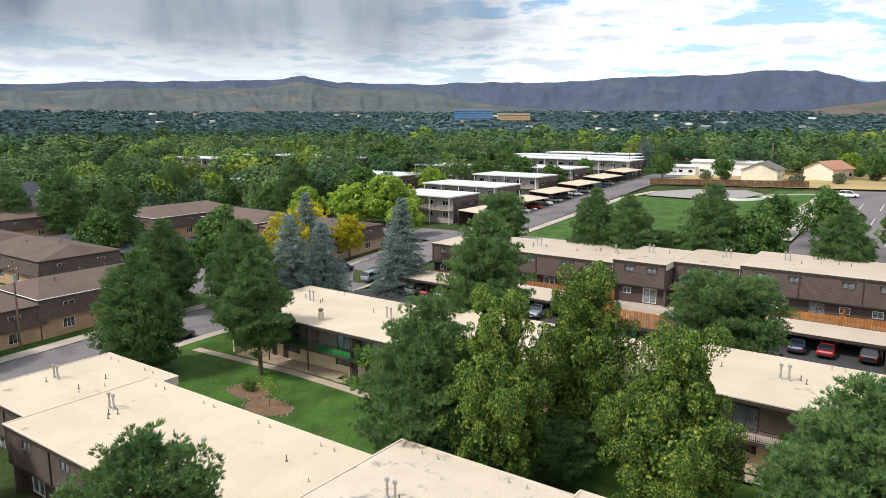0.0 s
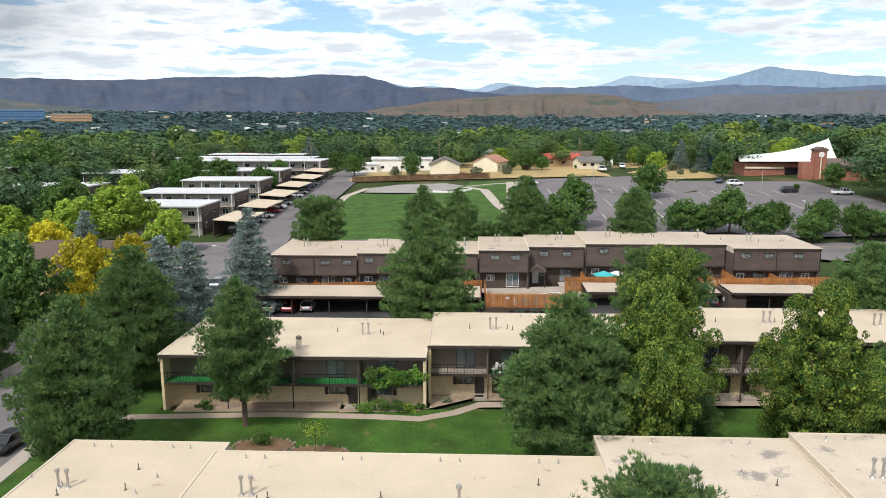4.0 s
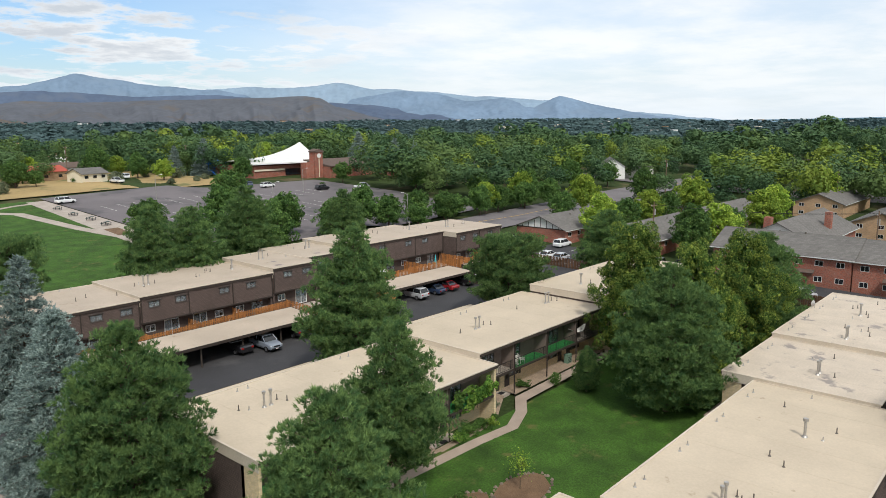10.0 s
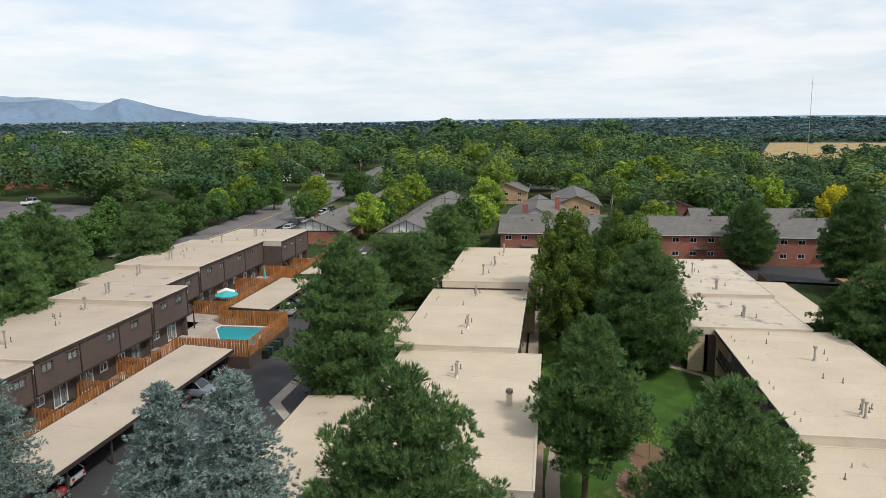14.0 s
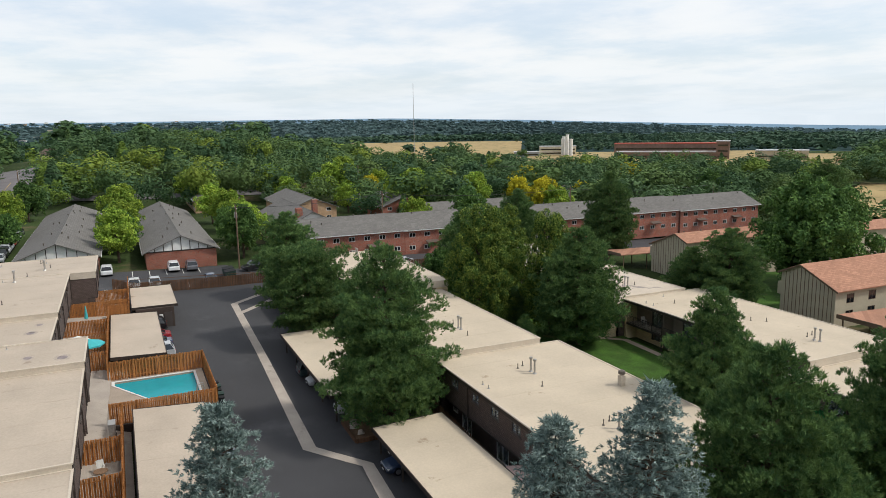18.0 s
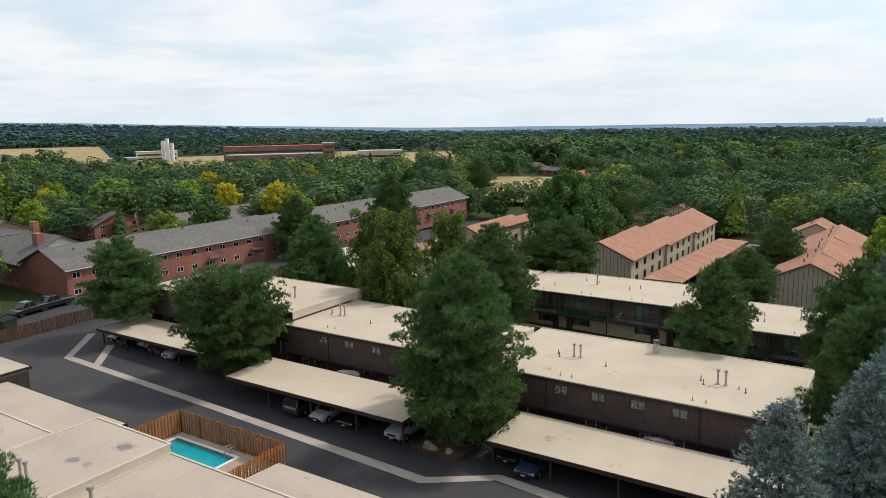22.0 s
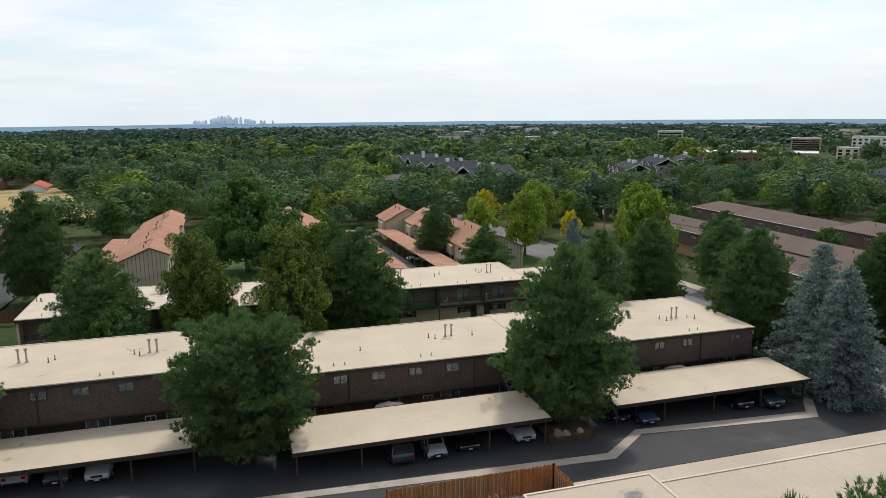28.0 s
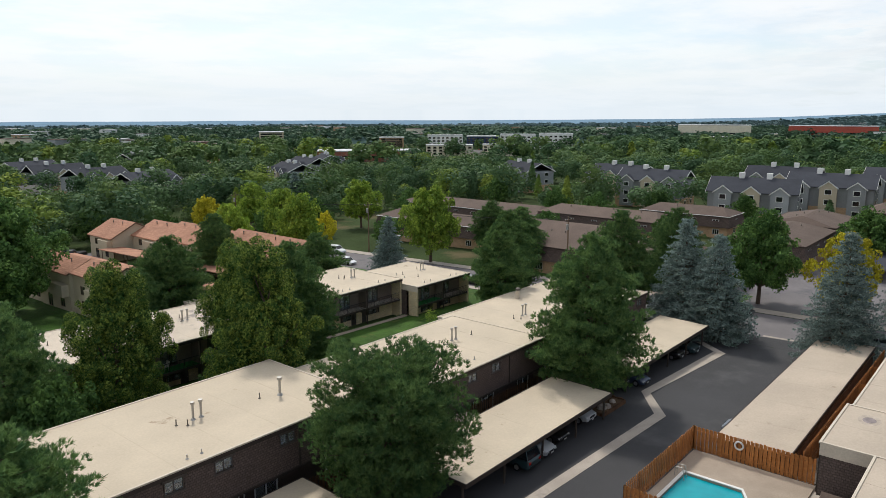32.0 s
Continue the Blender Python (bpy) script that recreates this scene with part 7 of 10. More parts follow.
def conifer(seed, h, R, style, fine=True):
    """Trunk with boughs, and a crown of needle tufts set in pads along the boughs. style: pine (full, blunt), tall (higher crown), round (broad and open), spruce (close cone)."""
    rng = np.random.default_rng(seed)
    wood = Shape()
    segs = 7
    lean = rng.normal(0, 0.01, 2) * h
    pts = [(lean[0] * (i / segs) ** 2, lean[1] * (i / segs) ** 2, h * 0.95 * i / segs) for i in range(segs + 1)]
    r0 = 0.014 * h + 0.08
    for i in range(segs):
        wood.tube(pts[i], pts[i + 1], r0 * (1 - i / segs) + 0.03, r0 * (1 - (i + 1) / segs) + 0.02, 8)
    start = {"pine": 0.08, "spruce": 0.02, "tall": 0.25, "round": 0.12}[style]
    levels = int((1 - start) * h / (0.62 if style == "spruce" else 0.74))
    pads, outs, sizes, inner, inner_aim = [], [], [], [], []
    lop = [(rng.uniform(0, 6.28), rng.uniform(0.1, 0.95)) for _ in range(12)]
    for lv in range(levels):
        v = (lv + 0.3) / levels
        u = start + (1 - start) * v
        if style == "spruce":
            prof = (1 - v) ** 0.86 * (0.86 + 0.14 * min(1, v / 0.1)) + 0.03
        elif style == "round":
            prof = math.sqrt(max(0.02, 1 - (abs(v - 0.42) / 0.6) ** 2.3)) * (0.8 + 0.2 * min(1, v / 0.3))
        else:
            e = 1.5 if style == "pine" else 1.35
            prof = (0.62 + 0.38 * min(1, v / 0.25)) * (1 - (max(0, v - 0.2) / 0.8) ** e) ** 0.85 + 0.05
        nb = max(5, int((11 if style != "spruce" else 15) * (0.35 + 0.75 * prof)))
        a0 = rng.uniform(0, 6.28)
        for j in range(nb):
            a = a0 + 6.283 * j / nb + rng.normal(0, 0.18)
            ln = R * prof * (rng.uniform(0.74, 1.1) if style != "spruce" else rng.uniform(0.85, 1.08))
            if style != "spruce":
                for la, lz in lop:
                    if abs(math.remainder(a - la, 6.283)) < 0.4 and abs(v - lz) < 0.07:
                        ln *= 0.6 if style == "round" else 0.72
            rise = {"pine": 0.05 + 0.6 * v, "tall": -0.02 + 0.62 * v, "spruce": -0.16 + 0.45 * v, "round": 0.15 + 0.55 * v}[style]
            base = np.array([lean[0] * u * u, lean[1] * u * u, h * u - 0.25 * rise * ln + rng.normal(0, 0.18)])
            out = np.array([math.cos(a), math.sin(a), 0])
            tan = np.array([-math.sin(a), math.cos(a), 0])
            tip = base + out * ln + np.array([0, 0, ln * rise])
            tip[2] = min(tip[2], h)
            if ln > 0.8:
                wood.tube(tuple(base), tuple(base + (tip - base) * 0.85), 0.02 + 0.012 * ln, 0.012, 4)
            m = max(2, int(ln * (0.8 if style == "spruce" else 0.95) + 1.3))
            for q in range(m):
                s = 0.42 + 0.58 * (q + rng.uniform(0.3, 0.9)) / m
                wide = (0.34 * ln * (1.3 - s) + 0.1) if style != "spruce" else 0.16 * ln * (1.2 - s)
                for side in ((-1, 1) if wide > 0.45 else (rng.choice((-1, 1)),)):
                    pads.append(base + (tip - base) * s + tan * side * wide * rng.uniform(0.3, 1.0) + np.array([0, 0, rng.normal(0, 0.12 if style == "spruce" else 0.18)]))
                    outs.append(out)
                    sizes.append((rng.uniform(0.42, 0.72) if style == "spruce" else rng.uniform(0.34, 0.55)) * (0.6 + 0.4 * min(1, ln / 2.5)))
            for q in range(max(1, int(ln * 1.1))):
                s = rng.uniform(0.15, 0.55)
                inner.append(base + (tip - base) * s + tan * rng.normal(0, 0.16 * ln))
                inner_aim.append(out * 0.5 + np.array([0, 0, 0.3]))
    for q in range(5):
        pads.append(np.array([lean[0] + rng.normal(0, 0.25), lean[1] + rng.normal(0, 0.25), h * (0.95 + 0.008 * q)]))
        outs.append(np.array([0, 0, 1.0]))
        sizes.append(0.35)
    pads, outs, sizes = np.array(pads), np.array(outs), np.array(sizes)
    nt = 15 if fine else 9
    d = rng.normal(0, 1, (len(pads), nt, 3))
    d[:, :, 2] = np.abs(d[:, :, 2]) * 1.1 - 0.35
    d /= np.linalg.norm(d, axis=2, keepdims=True)
    flat = 0.8 if style != "spruce" else 0.3
    c = pads[:, None, :] + d * sizes[:, None, None] * np.array([1, 1, flat]) * rng.uniform(0.82, 1.02, (len(pads), nt, 1))
    aim = d * 0.7 + outs[:, None, :] * (0.5 if style != "spruce" else 0.8) + np.array([0, 0, 0.7 if style != "spruce" else 0.0])
    c, aim, face = c.reshape(-1, 3), aim.reshape(-1, 3), (d + np.array([0, 0, 0.35])).reshape(-1, 3)
    aim /= np.linalg.norm(aim, axis=1, keepdims=True)
    v = blades(rng, c, aim, *((10, 0.27, 0.028, 0.42) if style != "spruce" else (9, 0.19, 0.030, 0.75)), face) if fine else blades(rng, c, aim, 5, 0.25, 0.065, 0.8, face)
    w = blades(rng, np.array(inner), np.array(inner_aim), 6, 0.6, 0.10, 0.7)
    return wood, np.concatenate([v, w])


def broadleaf(seed, h, R, n_leaf, size, base=0.16, lobes=11, upright=1.0):
    """Meshes of a broadleaf tree: trunk with limbs, and a crown of leaves gathered in uneven clumps with gaps."""
    rng = np.random.default_rng(seed)
    wood = Shape()
    top = h * 0.55
    wood.tube((0, 0, -0.3), (0.1, 0.05, h * 0.22), 0.022 * h + 0.06, 0.016 * h + 0.04, 9)
    wood.tube((0.1, 0.05, h * 0.22), (0.0, 0.1, top), 0.016 * h + 0.04, 0.008 * h, 8)
    ctr, rad = [], []
    z0 = h * base
    for i in range(lobes * 2):
        u = (i + 0.5) / (lobes * 2)
        z = z0 + (h - z0) * (0.10 + 0.78 * u)
        w = math.sin(math.pi * min(0.97, 0.22 + 0.70 * u) ** (1.0 / upright))
        rr = R * max(0.42, w)
        a = i * 2.4 + rng.uniform(-0.4, 0.4)
        off = rr * rng.uniform(0.45, 0.68)
        c = np.array([math.cos(a) * off, math.sin(a) * off, z])
        ctr.append(c)
        rad.append(rr * rng.uniform(0.34, 0.48))
        if i % 2 == 0:
            wood.tube((0.05, 0.08, max(h * 0.2, z - rr * 0.8) * 0.9), tuple(c), 0.006 * h + 0.03, 0.03, 5)
    ctr.append(np.array([0, 0, h - R * 0.55])), rad.append(R * 0.48)
    ctr, rad = np.array(ctr), np.array(rad)
    sub_c, sub_r = [], []
    for c, r in zip(ctr, rad):
        for _ in range(10):
            d = rng.normal(0, 1, 3)
            d /= np.linalg.norm(d)
            sub_c.append(c + d * r * rng.uniform(0.78, 1.05) * np.array([1, 1, 0.95]))
            sub_r.append(r * rng.uniform(0.24, 0.40))
    C, Rr = np.array(sub_c), np.array(sub_r)
    n_in = n_leaf // 7
    pick = rng.choice(len(C), n_leaf, p=Rr ** 2 / (Rr ** 2).sum())
    d = rng.normal(0, 1, (n_leaf, 3))
    d[:, 2] += 0.3
    d /= np.linalg.norm(d, axis=1, keepdims=True)
    p = C[pick] + d * (Rr[pick] * rng.uniform(0.75, 1.05, n_leaf))[:, None]
    k = rng.integers(0, len(ctr), n_in)
    e = rng.normal(0, 1, (n_in, 3))
    e /= np.linalg.norm(e, axis=1, keepdims=True)
    q = ctr[k] * np.array([0.85, 0.85, 1]) + e * (rad[k] * 0.6)[:, None]
    return wood, np.concatenate([leaves(rng, p, d, size), leaves(rng, q, e, max(0.17, size * 1.7))])


def faces_of(v, k):
    return np.arange(len(v), dtype=np.int32).reshape(-1, k)


KINDS = {}


def tree_kind(key, made, mat, k):
    wood, v = made
    KINDS[key] = (wood.mesh("trunk", BARK), soup("crown", v, faces_of(v, k), mat))


def tree(key, x, y, h, spread, label, category="tree", turn=None, sx=1.0):
    """Plants a tree of a kind (made at unit size 1 = its own height) with its own height and spread factors."""
    far = math.hypot(x + 38, y - 57) > 84 and key + "_far" in KINDS
    tm, cm = KINDS[key + "_far" if far else key]
    t = thing("tree", (x, y, ground_z(x, y)), label, category)
    t.rotation_euler = (0, 0, (x * 12.9898 + y * 78.233) % 6.28 if turn is None else turn)
    t.scale = (spread, spread, h)
    part("trunk", tm, BARK, t)
    part("crown", cm, cm.materials[0], t)
    return t


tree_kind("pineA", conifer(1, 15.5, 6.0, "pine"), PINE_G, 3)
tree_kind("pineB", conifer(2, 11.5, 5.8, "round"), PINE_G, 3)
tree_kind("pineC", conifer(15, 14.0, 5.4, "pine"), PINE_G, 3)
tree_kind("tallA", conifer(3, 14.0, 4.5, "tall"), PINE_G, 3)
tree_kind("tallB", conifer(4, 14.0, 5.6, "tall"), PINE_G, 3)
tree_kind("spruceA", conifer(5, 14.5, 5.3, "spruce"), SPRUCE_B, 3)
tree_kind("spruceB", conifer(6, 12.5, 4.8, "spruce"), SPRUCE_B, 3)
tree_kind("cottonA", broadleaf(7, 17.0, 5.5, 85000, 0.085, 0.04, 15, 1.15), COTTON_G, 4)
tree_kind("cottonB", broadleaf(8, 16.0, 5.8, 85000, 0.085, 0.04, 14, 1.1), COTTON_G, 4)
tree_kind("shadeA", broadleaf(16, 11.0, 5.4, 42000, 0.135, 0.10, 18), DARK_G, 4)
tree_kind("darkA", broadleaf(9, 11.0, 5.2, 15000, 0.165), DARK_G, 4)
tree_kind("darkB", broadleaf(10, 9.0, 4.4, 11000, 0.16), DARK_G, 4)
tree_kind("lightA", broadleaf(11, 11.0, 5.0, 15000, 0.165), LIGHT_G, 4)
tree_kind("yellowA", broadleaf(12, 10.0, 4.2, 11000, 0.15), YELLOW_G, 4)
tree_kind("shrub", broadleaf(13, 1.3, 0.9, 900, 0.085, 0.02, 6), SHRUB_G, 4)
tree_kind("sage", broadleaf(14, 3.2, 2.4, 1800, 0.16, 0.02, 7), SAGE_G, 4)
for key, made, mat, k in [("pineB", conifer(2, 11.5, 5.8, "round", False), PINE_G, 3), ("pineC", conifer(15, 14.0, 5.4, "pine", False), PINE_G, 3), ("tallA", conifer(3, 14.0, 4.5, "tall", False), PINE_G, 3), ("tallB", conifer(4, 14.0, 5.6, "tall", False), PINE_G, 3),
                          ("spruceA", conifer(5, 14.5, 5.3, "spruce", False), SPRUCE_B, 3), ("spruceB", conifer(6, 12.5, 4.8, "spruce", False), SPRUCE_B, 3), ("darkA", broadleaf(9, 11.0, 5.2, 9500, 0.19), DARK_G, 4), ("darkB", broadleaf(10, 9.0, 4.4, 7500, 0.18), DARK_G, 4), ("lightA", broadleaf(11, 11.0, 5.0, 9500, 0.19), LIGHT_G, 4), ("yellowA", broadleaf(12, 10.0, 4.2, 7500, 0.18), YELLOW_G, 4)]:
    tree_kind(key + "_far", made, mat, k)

PL, SL, CTL = "tall green pine with tufted boughs", "blue-grey spruce with dense drooping boughs", "broad green shade tree with mottled yellowing leaves"
for key, x, y, top, base_h, sp, lab in [
        ("pineA", -44.7, 71.2, 16.3, 15.5, 0.98, PL + " between two carports"),
        ("pineB", -17.2, 71.2, 11.8, 11.5, 1.0, "rounded green pine between two carports"),
        ("tallA", -60.0, 49.6, 13.4, 14.0, 0.9, PL + " on the courtyard lawn"),
        ("pineC", -74.5, 59.6, 14.5, 14.0, 0.98, PL + " beside the street"),
        ("pineC", -71.6, 42.8, 13.4, 14.0, 0.9, PL + " beside the street"),
        ("spruceA", -71.2, 87.8, 15.0, 14.5, 1.0, SL + " at the lot entrance"),
        ("spruceA", -75.2, 68.6, 14.1, 14.5, 1.08, SL + " by the end wall"),
        ("spruceB", -73.8, 73.3, 12.8, 12.5, 1.08, SL + " by the street"),
        ("pineC", -31.6, 42.2, 14.1, 14.0, 1.06, "broad dark pine on the courtyard lawn"),
        ("cottonA", -22.4, 50.6, 17.6, 17.0, 0.88, CTL + " in the courtyard"),
        ("cottonB", -12.6, 42.3, 15.9, 16.0, 0.84, CTL + " in the courtyard"),
        ("cottonB", -25.6, 42.4, 16.4, 16.0, 0.76, CTL + " in the courtyard"),
        ("pineC", -2.8, 43.2, 13.6, 14.0, 0.98, "dark pine on the shaded courtyard lawn"),
        ("tallB", 5.3, 68.9, 13.6, 14.0, 0.95, "green pine beside the parking court fence"),
        ("pineC", 26.5, 17.0, 12.8, 14.0, 0.9, "dark pine before the brick apartments"),
        ("tallB", -41.8, 109.0, 15.4, 14.0, 0.8, "green pine between the townhouses and the park"),
        ("pineC", -47.8, 109.4, 16.3, 14.0, 0.78, "green pine between the townhouses and the park"),
        ("pineC", -30.2, 113.0, 17.6, 14.0, 0.95, "green pine between the townhouses and the park"),
        ("pineB", -37.5, 112.0, 9.5, 11.5, 0.6, "small green pine behind the townhouses"),
        ("darkA", -24.0, 116.0, 14.6, 11.0, 0.9, "round dark green tree beside the church lot"),
        ("pineC", -12.0, 111.0, 15.8, 14.0, 0.8, "green pine beside the church lot"),
        ("pineB", -65.8, 110.0, 13.8, 11.5, 0.78, "rounded green pine at the edge of the park"),
        ("tallB", -31.2, 18.2, 12.0, 14.0, 0.95, "green pine behind the near block"),
        ("pineC", -26.0, 19.6, 9.0, 14.0, 0.8, "green pine behind the near block"),
        ("pineB", -22.0, 45.6, 5.0, 11.5, 0.5, "small round conifer in the courtyard"),
        ("pineC", -32.6, 50.2, 4.9, 14.0, 0.27, "small dark conifer on the courtyard lawn"),
        ("shadeA", -19.8, -11.5, 17.8, 11.0, 1.75, "large grey-green shade tree beyond the condominiums"),
        ("lightA", -72.5, -30.5, 9.2, 11.0, 0.9, "yellow-green tree beside the condominiums"),
        ("lightA", -76.5, -12.0, 12.5, 11.0, 1.1, "light green street tree"),
        ("lightA", -91.8, -37.8, 10.5, 11.0, 1.15, "light green street tree"),
        ("yellowA", -92.2, -22.3, 5.9, 10.0, 0.6, "small yellow-green tree by the street"),
        ("pineC", -94.0, 30.0, 10.5, 14.0, 1.0, "dark pine across the street"),
        ("pineC", 12.0, 5.0, 16.6, 14.0, 1.0, "tall dark pine before the brick apartments"),
        ("darkB", -4.8, 48.2, 8.5, 9.0, 0.75, "leafy green small tree in the courtyard"),
        ("lightA", -91.6, 10.1, 14.3, 11.0, 1.25, "light green street tree"),
        ("spruceB", -73.1, 16.5, 9.8, 12.5, 0.85, SL + " beside the street"),
        ("tallA", -57.0, 17.0, 9.0, 14.0, 1.0, PL + " behind the near block"),
        ("darkA", -95.5, 72.0, 13.8, 11.0, 1.15, "large dark green tree across the street"),
        ("pineC", -93.0, 60.0, 13.0, 14.0, 0.9, "dark pine across the street"),
        ("yellowA", -93.0, 84.0, 12.5, 10.0, 1.1, "bright yellow tree across the street"),
        ("yellowA", -94.5, 101.0, 9.8, 10.0, 0.85, "bright yellow tree across the street"),
        ("spruceA", -97.0, 92.0, 14.0, 14.5, 0.9, SL + " across the street"),
        ("lightA", -97.0, 122.0, 11.0, 11.0, 0.9, "light green street tree"),
        ("lightA", -111.0, 132.0, 15.0, 11.0, 1.5, "broad light green tree before the flat-roofed apartments"),
        ("lightA", -118.0, 127.0, 13.0, 11.0, 1.3, "broad light green tree before the flat-roofed apartments"),
        ("yellowA", -112.0, 107.0, 11.0, 10.0, 1.1, "bright yellow tree across the street"),
        ("darkB", -111.0, 156.0, 9.0, 9.0, 1.0, "round dark tree between the white apartments"),
        ("darkA", -101.0, 198.0, 14.0, 11.0, 1.0, "round green tree between the white apartments"),
        ("pineC", -146.0, 84.0, 15.0, 14.0, 1.0, "dark pine behind the brown townhouses"),
        ("pineC", -181.0, 90.0, 16.0, 14.0, 1.15, "dark pine behind the brown townhouses"),
        ("pineC", -192.0, 82.0, 15.0, 14.0, 1.1, "dark pine behind the brown townhouses"),
        ("pineC", -199.0, 116.0, 17.0, 14.0, 1.2, "dark pine behind the brown townhouses"),
        ("pineC", -143.0, 132.0, 17.5, 14.0, 1.1, "dark pine beside the white apartments"),
        ("lightA", -192.0, 130.0, 13.0, 11.0, 1.3, "light green tree beyond the townhouses"),
        ("lightA", -186.0, 138.0, 12.0, 11.0, 1.1, "yellow-green tree beyond the townhouses"),
        ("darkA", -128.0, 142.0, 15.0, 11.0, 1.5, "broad green tree beside the white apartments"),
        ("lightA", -121.0, 146.0, 13.0, 11.0, 1.2, "light green tree beside the white apartments"),
        ("darkA", -172.0, 206.0, 21.0, 11.0, 2.0, "broad green tree between the white apartments"),
        ("darkA", -115.0, 203.0, 16.0, 11.0, 1.3, "broad green tree between the white apartments"),
        ("darkA", 56.0, -64.0, 12.0, 11.0, 1.2, "dark green tree behind the brick apartments"),
        ("pineC", 69.0, -128.0, 12.0, 14.0, 1.4, "dark pine behind the brick apartments"),
        ("pineC", -57.0, -12.0, 9.5, 14.0, 0.85, "dark pine beside the condominiums"),
        ("yellowA", 122.0, -87.0, 11.0, 10.0, 1.4, "yellow-green tree behind the brick apartments"),
        ("darkA", 104.0, -90.0, 12.0, 11.0, 1.4, "dark green tree behind the brick apartments"),
        ("lightA", 150.0, 18.0, 16.0, 11.0, 1.6, "light green tree beyond the brick apartments"),
        ("lightA", 117.0, 30.0, 16.0, 11.0, 1.4, "light green tree beyond the brick apartments"),
        ("lightA", 100.0, 10.0, 14.0, 11.0, 1.3, "pale green tree beyond the brick apartments"),
        ("lightA", 84.0, -2.0, 13.0, 11.0, 1.2, "pale green tree beyond the brick apartments"),
        ("yellowA", 58.0, -9.0, 13.0, 10.0, 1.2, "yellowing tree behind the brick apartments"),
        ("lightA", 179.0, 58.0, 15.0, 11.0, 1.5, "light green tree among the houses"),
        ("lightA", 204.0, 26.0, 15.0, 11.0, 1.5, "light green tree among the houses"),
        ("lightA", 126.0, 70.0, 15.0, 11.0, 1.4, "light green tree beyond the brick apartments"),
        ("lightA", 132.0, 46.0, 15.0, 11.0, 1.4, "light green tree beyond the brick apartments"),
        ("lightA", 115.0, 16.0, 13.0, 11.0, 1.0, "pale green tree beyond the brick apartments"),
        ("yellowA", 128.0, -45.0, 11.0, 10.0, 1.3, "yellow tree beyond the brick apartments"),
        ("lightA", -123.0, -43.0, 10.0, 11.0, 1.2, "light green tree across the street"),
        ("lightA", -101.0, -62.0, 9.5, 11.0, 1.1, "light green tree across the street"),
        ("yellowA", -84.0, -58.0, 7.5, 10.0, 1.0, "yellow-green tree across the street"),
        ("spruceA", -128.0, -78.0, 9.0, 14.5, 1.1, "blue-grey spruce among the grey houses"),
        ("spruceA", -110.0, 300.0, 20.0, 14.5, 1.1, SL + " beyond the white apartments")]:
    g = ground_z(x, y)
    tree(key, x, y, (top - g) / base_h, sp, lab)
TR = random.Random(9)
for i, (key, hh, lab) in enumerate([("darkB", 9, "round green tree along the church lot")] * 17):
    x, y = 2 + i * 4.6 + TR.uniform(-1, 1), 131 + TR.uniform(-3, 3) - 0.5 * max(0, i - 12)
    tree(TR.choice(("darkB", "darkA", "darkB", "lightA")), x, y, TR.uniform(0.6, 0.95), TR.uniform(0.75, 1.0), lab)
